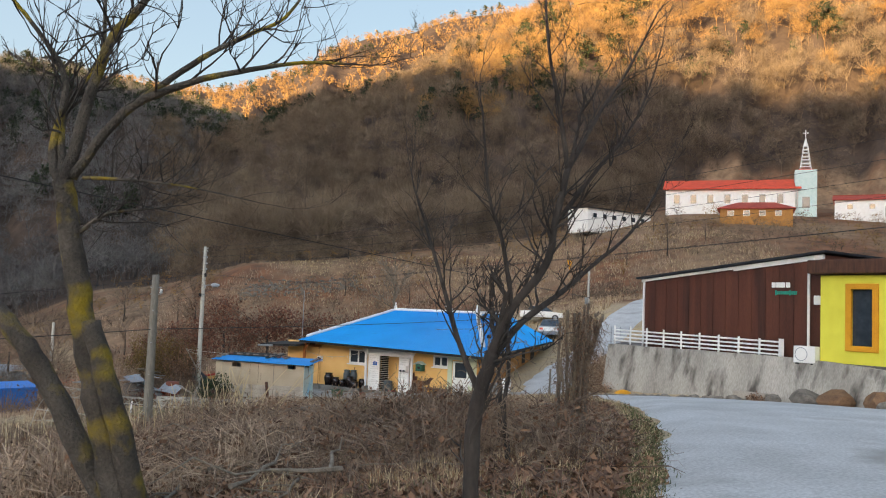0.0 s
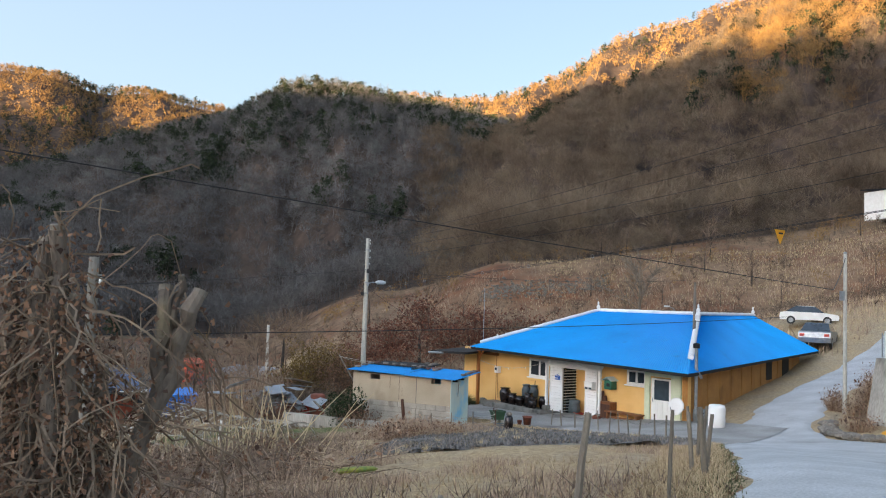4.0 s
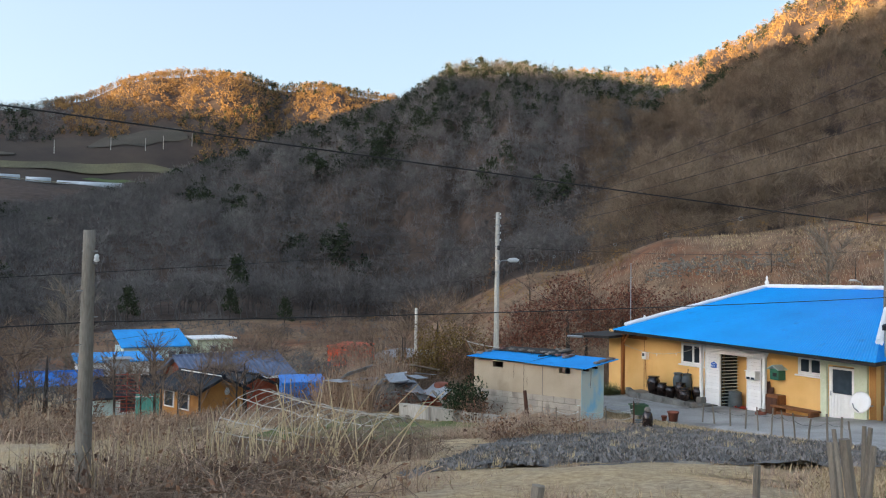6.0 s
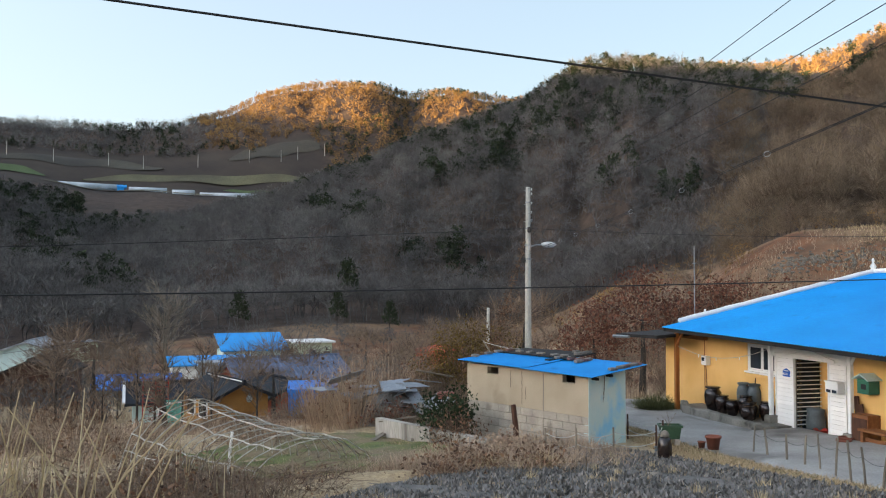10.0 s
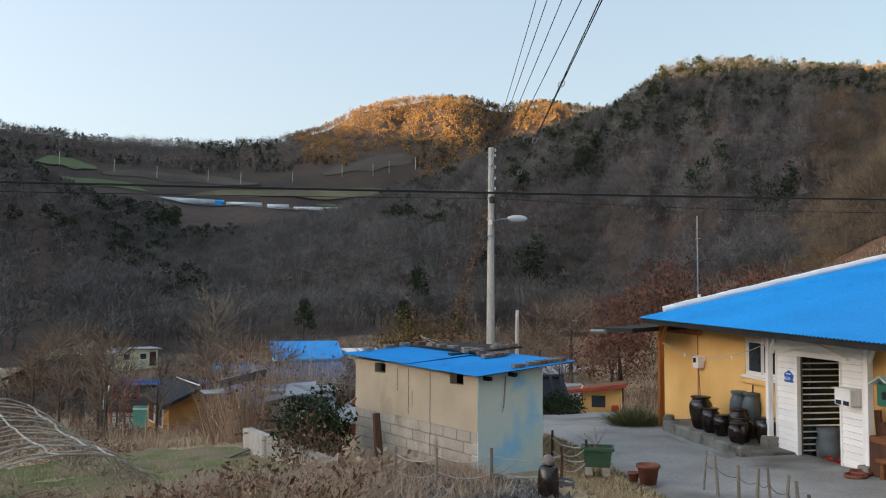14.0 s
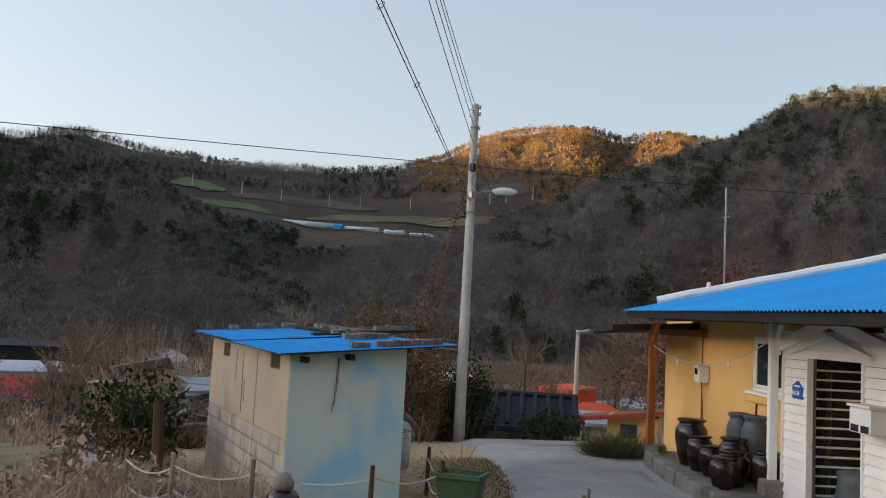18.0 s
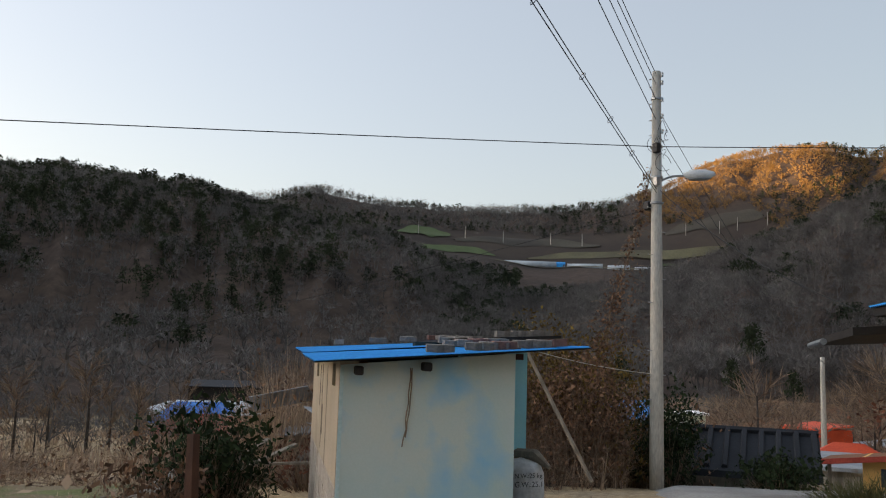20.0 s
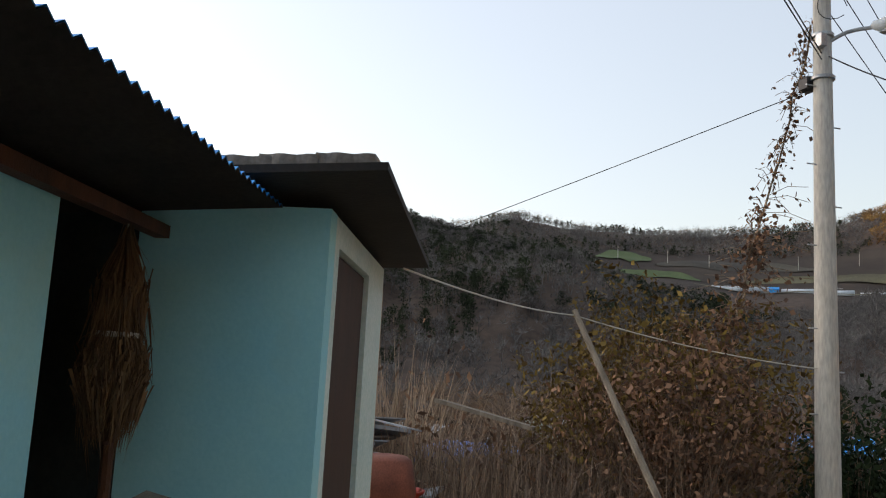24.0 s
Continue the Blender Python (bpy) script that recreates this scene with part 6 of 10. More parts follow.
# ---- standing trees near the road ----
def limb_tree(name, at, limbs, r_trunk, label, bark, seed, twig_n, twig_len, keep_clear=None):
    """A tree from its main limbs (polylines with a start radius); branches and twigs are grown along them."""
    rng = random.Random(seed)
    t = thing(name, at, label, "tree")
    o = Vector(at)
    trunk, crown = Build(), Build()

    def soft(pts, n):
        """A rounded polyline through the points."""
        p = [Vector(q) for q in pts]
        out = []
        for i in range(len(p) - 1):
            a, b, c, d = p[max(i - 1, 0)], p[i], p[i + 1], p[min(i + 2, len(p) - 1)]
            for k in range(n):
                u = k / n
                out.append(0.5 * ((2 * b) + (c - a) * u + (2 * a - 5 * b + 4 * c - d) * u * u + (3 * b - a - 3 * c + d) * u ** 3))
        return out + [p[-1]]

    def twig(p, d, ln, r, depth):
        pts = [p]
        q, dd = p.copy(), d.normalized()
        n = 5
        for _ in range(n):
            dd = (dd + Vector((rng.gauss(0, .16), rng.gauss(0, .16), rng.gauss(.07, .12)))).normalized()
            q = q + dd * ln / n
            pts.append(q.copy())
        crown.tube(pts, [r * (1 - .82 * i / n) for i in range(n + 1)], 4 if depth < 2 else 3, False)
        if depth < 3:
            for _ in range((4, 4, 3)[depth]):
                i = rng.randint(1, n)
                side = Vector((rng.gauss(0, 1), rng.gauss(0, 1), rng.gauss(.35, .6))).normalized()
                twig(pts[i], (dd * .9 + side * .85), ln * rng.uniform(.35, .65), r * .55, depth + 1)

    for pts, r0, r1 in limbs:
        q = soft([Vector(p) - o for p in pts], 6)
        n = len(q)
        rad = [r0 + (r1 - r0) * i / (n - 1) for i in range(n)]
        rad = [x * (1 + .10 * noise.noise((i * .8, seed, r0 * 50))) for i, x in enumerate(rad)]
        trunk.tube([p + Vector((noise.noise((i * .7, seed, 1)), noise.noise((i * .7, seed, 7)), 0)) * r0 * .25 for i, p in enumerate(q)], rad, 10 if r0 > .05 else 7)
        if r0 < 0.09:
            for _ in range(twig_n):
                i = rng.randint(n // 4, n - 1)
                d = (q[min(i + 1, n - 1)] - q[max(i - 1, 0)]).normalized()
                side = Vector((rng.gauss(0, 1), rng.gauss(0, 1), rng.gauss(.4, .6))).normalized()
                twig(q[i], d * .8 + side, twig_len * rng.uniform(.5, 1.2), min(rad[i] * .5, .016), 1 if rng.random() < .6 else 2)
            twig(q[-1], q[-1] - q[-2], twig_len, rad[-1] * .9, 0)
    part("trunk", trunk, bark, t, "", True)
    part("crown", crown, M["bark"], t, "bare thin twigs")
    return t


za = lz(-4.75, -0.3) - 0.1
limb_tree("tree", (-4.75, -0.3, za), [
    ([(-4.6, -.3, za - .2), (-4.88, -.25, .35), (-5.1, -.15, 1.14), (-5.28, -.1, 1.95), (-5.39, -.13, 2.57)], 0.139, 0.090),
    ([(-4.42, -.3, za - .2), (-4.79, -.35, .55), (-5.05, -.25, 1.3)], 0.115, 0.082),
    ([(-4.66, -.2, za - .1), (-5.44, .05, .72), (-5.86, .15, 1.26), (-6.25, .3, 1.71), (-6.6, .5, 2.6)], 0.115, 0.057),
    ([(-5.39, -.13, 2.5), (-5.08, -.2, 3.79), (-4.74, -.3, 4.28), (-4.5, -.3, 5.1)], 0.058, 0.020),
    ([(-5.31, -.14, 2.6), (-4.85, -.35, 3.2), (-4.32, -.5, 3.46), (-3.85, -.6, 3.59), (-3.3, -.6, 3.72), (-2.84, -.7, 3.72)], 0.048, 0.010),
    ([(-4.74, -.35, 3.3), (-4.22, -.3, 3.76), (-3.81, -.2, 4.06), (-3.48, -.1, 4.3), (-3.2, 0, 4.8)], 0.034, 0.010),
    ([(-5.39, -.13, 2.5), (-5.53, 0, 2.83), (-5.51, .2, 3.52), (-5.75, .3, 3.97), (-6.3, .4, 4.6)], 0.051, 0.014),
    ([(-5.21, -.16, 2.1), (-4.95, -.3, 2.27), (-4.53, -.4, 2.33)], 0.024, 0.008),
    ([(-5.21, -.16, 2.6), (-4.75, -.5, 2.56), (-4.27, -.7, 2.51), (-3.6, -.9, 2.38)], 0.020, 0.004),
    ([(-5.4, -.12, 2.6), (-5.5, .2, 3.29), (-5.24, .4, 3.94), (-5.33, .5, 5.0)], 0.041, 0.014)],
    .17, "leaning grey tree with yellow lichen on a forked trunk", M["lichenbark"], 4, 16, 0.7)
zb = lz(-1.9, -2.0) - 0.1
limb_tree("tree", (-1.9, -2.0, zb), [
    ([(-1.91, -2.0, zb - .2), (-1.92, -2.0, .56), (-1.88, -2.02, .9), (-1.8, -2.04, 1.22)], 0.065, 0.051),
    ([(-1.8, -2.04, 1.18), (-1.56, -2.0, 1.46), (-1.23, -1.9, 1.69), (-.9, -1.75, 1.94), (-.5, -1.6, 2.26), (-.2, -1.5, 2.7)], 0.031, 0.008),
    ([(-1.84, -2.03, 1.12), (-1.67, -2.1, 1.56), (-1.45, -2.2, 1.89), (-1.4, -2.25, 2.22), (-1.33, -2.3, 2.62)], 0.037, 0.024),
    ([(-1.33, -2.3, 2.6), (-1.45, -2.4, 3.07), (-1.54, -2.4, 3.51), (-1.58, -2.3, 4.3)], 0.020, 0.007),
    ([(-1.33, -2.3, 2.6), (-1.05, -2.2, 3.09), (-.8, -2.1, 3.45), (-.5, -2.0, 4.0)], 0.019, 0.006),
    ([(-1.4, -2.25, 2.2), (-1.0, -2.1, 2.69), (-.75, -2.0, 2.97), (-.54, -1.9, 3.33), (-.4, -1.9, 3.8)], 0.019, 0.005),
    ([(-1.88, -2.02, .9), (-2.04, -1.9, 1.31), (-2.2, -1.8, 1.87), (-2.4, -1.7, 2.5)], 0.027, 0.008),
    ([(-1.67, -2.1, 1.56), (-1.79, -2.2, 2.05), (-1.93, -2.3, 2.39), (-2.0, -2.3, 3.0)], 0.020, 0.007)],
    .1, "slender bare tree with ascending limbs beside the road", M["bark"], 9, 14, 0.55)


def cut_stems(at, stems, seed, label, leaves):
    """Thick pollarded stems, each given by its foot, bends and sawn tip, hung with dead creepers."""
    rng = random.Random(seed)
    t = thing("vine_covered_stump", at, label, "shrub")
    vine, leaf = Build(), Build()
    for r, shaggy, *bends in stems:
        line = [Vector(p) for p in bends]
        pts = []
        for p, q in zip(line, line[1:]):
            pts += [p.lerp(q, i / 6) + Vector((rng.gauss(0, .008), rng.gauss(0, .008), 0)) for i in range(6)]
        pts.append(line[-1])
        n = len(pts)
        part("stem", Build().tube(pts, [r * (1.25 - .4 * i / n) * rng.uniform(.86, 1.2) for i in range(n)], 9), M["greystem"], t, "grey knobbly cut-back stem")
        part("sawn_end", Build().tube([pts[-1] - Vector((0, 0, .004)), pts[-1] + (pts[-1] - pts[-2]).normalized() * .012], r * .8, 9), M["greywood"], t, "pale sawn end")
        for _ in range(int(48 * shaggy)):
            p = pts[rng.randrange(n // 4, n)]
            cr, go = [p], Vector((rng.gauss(0, .03), rng.gauss(0, .03), rng.gauss(-.01, .03)))
            for _ in range(8):
                go = go * .75 + Vector((rng.gauss(0, .017), rng.gauss(0, .017), rng.gauss(-.008, .016)))
                cr.append(cr[-1] + go)
            vine.tube(cr, rng.uniform(.0015, .0035), 3, False)
        for _ in range(int(leaves * shaggy)):
            p = pts[rng.randrange(n // 4, n)] + Vector((rng.gauss(0, .075), rng.gauss(0, .075), rng.gauss(-.06, .06)))
            s = rng.uniform(.006, .02)
            u, v = Vector((rng.gauss(0, 1), rng.gauss(0, 1), rng.gauss(0, 1))).normalized() * s, Vector((rng.gauss(0, 1), rng.gauss(0, 1), -1)).normalized() * s
            leaf.add([p - u * .5, p + v * .7, p + u * .5, p - v * .3 + u * .2], [(0, 1, 2), (0, 2, 3)])
    part("creeper", vine, M["vine"], t, "dry brown creepers")
    part("foliage", leaf, M["deadleaf"], t, "small curled dead leaves")


def vine_stump(at, stems, h, seed, label, leafy=True):
    """Cut-back stems wrapped in dead creepers."""
    rng = random.Random(seed)
    t = thing("vine_covered_stump", at, label, "shrub")
    wood, vine = Build(), Build()
    leaf = Build()
    for k in range(stems):
        a, lean = rng.uniform(0, 6.3), rng.uniform(.05, .32)
        hh = h * rng.uniform(.65, 1.05)
        b = Vector((rng.uniform(-.26, .26), rng.uniform(-.26, .26), -.15))
        d = Vector((math.cos(a) * lean, math.sin(a) * lean, 1)).normalized()
        pts = [b + d * hh * i / 7 + Vector((rng.gauss(0, .02), rng.gauss(0, .02), 0)) for i in range(8)]
        wood.tube(pts, [(.03 - .0015 * i) * rng.uniform(.85, 1.25) for i in range(8)], 8)
        for _ in range(60):
            z0 = rng.uniform(.05, .98)
            p = b + d * hh * z0
            cr, go = [p], Vector((rng.gauss(0, .04), rng.gauss(0, .04), rng.gauss(-.01, .05)))
            for _ in range(9):
                go = go * .8 + Vector((rng.gauss(0, .022), rng.gauss(0, .022), rng.gauss(-.006, .022)))
                cr.append(cr[-1] + go)
            vine.tube(cr, rng.uniform(.003, .006), 3, False)
        if leafy:
            for _ in range(380):
                p = b + d * hh * rng.uniform(.05, 1.0) + Vector((rng.gauss(0, .13), rng.gauss(0, .13), rng.gauss(0, .08)))
                s = rng.uniform(.016, .04)
                u, v = Vector((rng.gauss(0, 1), rng.gauss(0, 1), rng.gauss(0, 1))).normalized() * s, Vector((rng.gauss(0, 1), rng.gauss(0, 1), -1)).normalized() * s
                leaf.add([p - u * .5, p + v * .7, p + u * .5, p - v * .3 + u * .2], [(0, 1, 2, 3)])
    part("stem_mass", wood, M["bark"], t, "grey cut-back stems")
    part("creeper", vine, M["vine"], t)
    if leafy:
        part("foliage", leaf, M["deadleaf"], t, "curled dead brown leaves")
    return t


M["greystem"] = mat("grey_brown_bark", rgb("86796A"), rgb("564C42"), 0.95, 12, 60, 0.9, stretch=(1, 1, .4), bumpdist=0.01, stain=rgb("A89878"), stain_scale=6)
M["vine"] = mat("dry_vine", rgb("92806A"), rgb("665444"), 0.95, 6, 40, 0.3)
M["deadleaf"] = island_mat("dead_leaf", rgb("96745A"), rgb("4C3C34"))
M["rustleaf"] = island_mat("rust_leaf", rgb("865A46"), rgb("503830"))
M["ochreleaf"] = island_mat("yellowing_leaf", rgb("7E6A36"), rgb("4A3822"))
M["evergreen"] = island_mat("evergreen_leaf", rgb("3A472C"), rgb("222B1C"))
M["drygrass"] = island_mat("dry_grass", rgb("D0BA94"), rgb("8C7658"))
M["redgrass"] = island_mat("rust_grass", rgb("C2AA8E"), rgb("8A7464"))
M["palestem"] = island_mat("pale_stem", rgb("D8C6A2"), rgb("A8946E"))
M["darkstem"] = island_mat("dark_stem", rgb("96826E"), rgb("5C4E44"))
M["poplar"] = island_mat("poplar_twig", rgb("9A8E7E"), rgb("6C645A"))
M["clod"] = island_mat("clod", rgb("8E8A85"), rgb("54514D"))
M["sedge"] = island_mat("sedge", rgb("70704A"), rgb("434A30"))
M["greengrass"] = island_mat("green_grass", rgb("7E8650"), rgb("55603A"))

vine_stump((-1.0, 0.4, lz(-1.0, 0.4)), 1, 1.9, 3, "dead post of a trunk with creepers", False)
vine_stump((-0.9, 1.4, lz(-0.9, 1.4)), 1, 2.4, 5, "dead dark trunk stub wrapped in creepers")
cut_stems((.5, 2.25, -.1), [
    (.021, 1.2, (.0, -.1, 0), (.02, -.07, 1.1), (.04, -.11, 1.77)), (.02, 1.3, (-.06, -.05, 0), (-.03, -.07, 1.1), (-.01, -.08, 1.74)),
    (.024, 1.5, (-.12, .0, 0), (-.1, -.03, 1.0), (-.13, -.04, 1.63)), (.022, 1.4, (-.02, .03, 0), (-.05, .0, 1.1), (-.06, -.04, 1.64)),
    (.018, 1.6, (.06, -.04, 0), (.05, -.03, 1.0), (.08, -.08, 1.6)), (.022, 1.5, (-.2, .02, 0), (-.2, .0, 1.0), (-.22, -.03, 1.66)),
    (.018, 1.4, (.04, .06, 0), (.09, .02, .9), (.12, .0, 1.42)), (.02, 1.2, (-.3, .0, 0), (-.3, .03, 1.5))],
    8, "cut-back trunks buried in dead creepers at the roadside", 1100)
cut_stems((.4, 2.2, -.1), [
    (.025, .5, (0, -.03, 0), (.1, .05, .6), (.22, .11, 1.11), (.34, .16, 1.36), (.42, .16, 1.62)), (.024, .45, (.02, .05, 0), (.14, .1, .7), (.24, .14, 1.12), (.32, .17, 1.38), (.32, .17, 1.63)),
    (.012, .3, (.32, .17, 1.38), (.34, .18, 1.5), (.36, .18, 1.66))],
    12, "forked cut-back trunk with a few dead creepers", 260)
vine_stump((-0.75, 4.4, lz(-0.75, 4.4)), 6, .75, 13, "low cut-back stems buried in dead creepers")
vine_stump((-1.5, 5.2, lz(-1.5, 5.2)), 4, .8, 14, "low thicket of dead creepers")


# ---- grass, litter and weeds ----
def blades(name, x, y, rng, hmin, hmax, width, material, label, lean=0.45, category="grass", lift=0.0):
    n = len(x)
    z = land(x, y) - 0.03 + lift
    h = rng.uniform(hmin, hmax, n)
    a = rng.uniform(0, 2 * np.pi, n)
    ln = np.abs(rng.normal(0, lean, n)) * h
    w = width * rng.uniform(.6, 1.3, n)
    b = a + rng.normal(np.pi / 2, .5, n)
    base = np.stack([x, y, z], 1)
    side = np.stack([np.cos(b) * w, np.sin(b) * w, 0 * w], 1)
    tip = base + np.stack([np.cos(a) * ln, np.sin(a) * ln, h], 1)
    v = np.stack([base - side, base + side, tip], 1).reshape(-1, 3)
    return tagged(new(name, fast_mesh(name, v, np.arange(n * 3).reshape(-1, 3), material)), label, category, kind="stuff")


def area(rng, n, x0, x1, y0, y1, clear=0.15, keep=None, clump=None):
    x, y = rng.uniform(x0, x1, n), rng.uniform(y0, y1, n)
    if clump:
        k = len(x) // clump[0]
        cx, cy = rng.uniform(x0, x1, k), rng.uniform(y0, y1, k)
        i = rng.integers(0, k, n)
        x, y = cx[i] + rng.normal(0, clump[1], n), cy[i] + rng.normal(0, clump[1], n)
    ok = off_road(x, y) > clear
    hx, hy = (x - HOUSE[0] - (y - HOUSE[1])) * .7071, (x - HOUSE[0] + y - HOUSE[1]) * .7071
    ok &= ~((hx > -6.2) & (hx < 8) & (hy > -.2) & (hy < 18))
    a = radians(SHED_RZ)
    sx, sy = (x - SHED[0]) * math.cos(a) + (y - SHED[1]) * math.sin(a), -(x - SHED[0]) * math.sin(a) + (y - SHED[1]) * math.cos(a)
    ok &= ~((sx > -4.4) & (sx < .15) & (sy > -.12) & (sy < 2.4))
    ok &= ~((x > 11) & (y > 8) & (y < 45) & (x < 35))
    if keep is not None:
        ok &= keep(x, y)
    return x[ok], y[ok]


def in_soil(x, y):
    """The grey dug garden beside the lane."""
    return (y > 16.5 + 0.25 * x) & (y < 30.5 - 0.85 * (x + 1.5)) & (x > -2.6 - 0.1 * (y - 20))


def in_green(x, y):
    return (np.hypot((x + 8.2) / 4.2, (y - 28.2) / 3.1) < 1)


def bank(x, y):
    """How far the leaf-strewn roadside bank reaches: 1 under the trees, 0 in the open field."""
    return smooth((8.5 - y + .6 * wobble(x, y, 1.7, 3)) / 5) * smooth((x + 13) / 4)


def build_cover():
    rng = np.random.default_rng(21)
    dry = lambda x, y: ~in_soil(x, y) & ~in_green(x, y)
    x, y = area(rng, 60000, -13, 6.5, -13, 26, .1, lambda x, y: dry(x, y) & (bank(x, y) < .55))
    blades("dry_grass", x, y, rng, .03, .14, .008, M["drygrass"], "short dry straw-coloured grass over the field", 1.3)
    x, y = area(rng, 60000, -12, 6, 2, 26, .15, dry, (160, .22))
    blades("dry_grass", x, y, rng, .04, .16, .007, M["redgrass"], "tufts of dry straw-coloured grass", .8)
    x, y = area(rng, 15000, -9, 2.4, -6, 10, .1, lambda x, y: (x < -3.0 + .25 * y) & (y > .5), (90, .3))
    blades("dry_brush", x, y, rng, .12, .6, .006, M["redgrass"], "tan dead weeds standing behind the roadside trees", .8)
    x, y = area(rng, 7000, -3.4, .6, 0, 7.5, .5, None, (70, .3))
    blades("dry_brush", x, y, rng, .1, .4, .006, M["darkstem"], "dark red-brown dead weeds beside the road", 1.1)
    x, y = area(rng, 18000, -9, 3, -12, 10, .1, None, (60, .25))
    blades("dry_brush", x, y, rng, .08, .3, .008, M["darkstem"], "dark dead weeds and twigs in the roadside scrub", .9)
    x, y = area(rng, 9000, -5, 2, -9, 4, .1, lambda x, y: bank(x, y) > .4, (45, .09))
    blades("dry_grass", x, y, rng, .05, .22, .006, M["drygrass"], "scattered straw tufts in the leaf litter", .8, "grass", .05)
    x, y = area(rng, 5000, -4, 2, -7, 4, .1, lambda x, y: bank(x, y) > .4, (60, .2))
    blades("green_weeds", x, y, rng, .02, .1, .012, M["sedge"], "dull green weeds among the litter", .9, "weeds", .05)
    on_bank = lambda x, y: bank(x, y) > .3
    x, y = area(rng, 110000, -10, 3, -12, 10, .0, on_bank)
    blades("leaf_litter", x, y, rng, .01, .07, .045, M["deadleaf"], "curled fallen leaves on the roadside bank", 2.5, "leaf litter", .075)
    x, y = area(rng, 5000, -14, -3.6, 7, 23, .5, dry, (45, .3))
    blades("weeds", x, y, rng, .2, .9, .009, M["darkstem"], "dark dead weeds on the bank", .6, "weeds")
    x, y = area(rng, 330, -13, -4.6, 11, 22.5, .5, dry, (5, .4))
    blades("reeds", x, y, rng, .7, 1.5, .022, M["palestem"], "tall pale dry stalks standing on the bank", .16, "reeds")
    x, y = area(rng, 30000, -3.6, 5.2, 14.5, 30, .1, in_soil)
    blades("clods", x, y, rng, .02, .09, .035, M["clod"], "broken grey clods of dug soil", .8, "soil", .1)
    x, y = area(rng, 26000, -3.6, 5.2, 14.5, 30, .1, in_soil, (26, .12))
    blades("stubble", x, y, rng, .03, .2, .007, M["drygrass"], "sparse stubble in the dug garden")
    x, y = area(rng, 3000, -3.6, 5.2, 15.5, 30, .2, in_soil, (55, .045))
    blades("corn_stubble", x, y, rng, .06, .24, .009, M["palestem"], "pale cut corn stubs standing in the dug garden", .4, "stubble", .05)
    x, y = area(rng, 45000, -15, -4, 24.5, 32, .1, in_green, (60, .3))
    blades("green_grass", x, y, rng, .04, .15, .010, M["greengrass"], "patchy green winter crop in the lower garden")
    x, y = area(rng, 16000, -15, -4, 24.5, 32, .1, in_green, (60, .35))
    blades("dry_grass", x, y, rng, .04, .2, .008, M["drygrass"], "straw-coloured tufts in the lower garden", 1.1)
    x, y = area(rng, 20000, -26, -11.5, 26, 42, .2, lambda x, y: ~in_green(x, y), (70, .35))
    blades("rust_grass", x, y, rng, .08, .34, .014, M["redgrass"], "rust-brown dead grass on the lower terraces", .4)
    x, y = area(rng, 13000, -14, -8.2, 35.2, 41, .3, None, (40, .35))
    blades("weeds", x, y, rng, .3, 1.5, .008, M["darkstem"], "dense tall dead weeds behind the shed", .3, "weeds")
    x, y = area(rng, 9000, -14, -7.6, 35.0, 42, .3, None, (40, .35))
    blades("weeds", x, y, rng, .2, .9, .009, M["redgrass"], "dense rust-brown dead weeds behind the shed", .4, "weeds")
    x, y = area(rng, 12000, -5.5, -0.6, 25.5, 30.6, .1, lambda x, y: (x + y < 28.2) | (x < -2.6), (120, .28))
    blades("straw_heap", x, y, rng, .05, .45, .009, M["redgrass"], "heaps of cut dry weeds by the shed", 1.2)
    x, y = area(rng, 80000, -75, 60, 28, 112, .5, lambda x, y: (y > 42) | (x < -16), (40, .8))
    blades("dry_grass", x, y, rng, .2, .8, .03, M["redgrass"], "rough dry grass over the lower fields", .5)
    x, y = area(rng, 24000, -4, 60, 48, 125, .6, None, (50, 1.2))
    blades("dry_grass", x, y, rng, .1, .5, .05, M["drygrass"], "long dry grass over the open slope", .6)


    def verge(n, lo, hi):
        """Points along the outer edge of the road and the lane."""
        out = []
        for edge, inner, y0, y1, share in ((ROAD_L, ROAD_R, -12, 24, .7), (LANE_L, LANE_R, 25, 36, .3)):
            p, q = resample(edge, 400), resample(inner, 400)
            d = (p - q) / np.linalg.norm(p - q, axis=1)[:, None]
            i = rng.choice(np.nonzero((p[:, 1] > y0) & (p[:, 1] < y1))[0], int(n * share))
            out.append(p[i] + d[i] * rng.uniform(lo, hi, len(i))[:, None] + rng.normal(0, .06, (len(i), 2)))
        v = np.concatenate(out)
        return v[:, 0], v[:, 1]

    x, y = verge(60000, .02, 1.0)
    thin = rng.random(len(x)) > .8 * bank(x, y)
    x, y = x[thin], y[thin]
    blades("verge_grass", x, y, rng, .03, .13, .007, M["drygrass"], "matted dry grass along the edge of the road", 1.1)
    x, y = verge(26000, -.1, .5)
    blades("verge_grass", x, y, rng, .015, .075, .008, M["sedge"], "dull green weeds along the edge of the road", 1.0)
    x, y = verge(9000, -.1, 1.2)
    blades("leaf_litter", x, y, rng, .01, .05, .035, M["deadleaf"], "curled fallen leaves along the edge of the road", 2.5, "leaf litter")


build_cover()


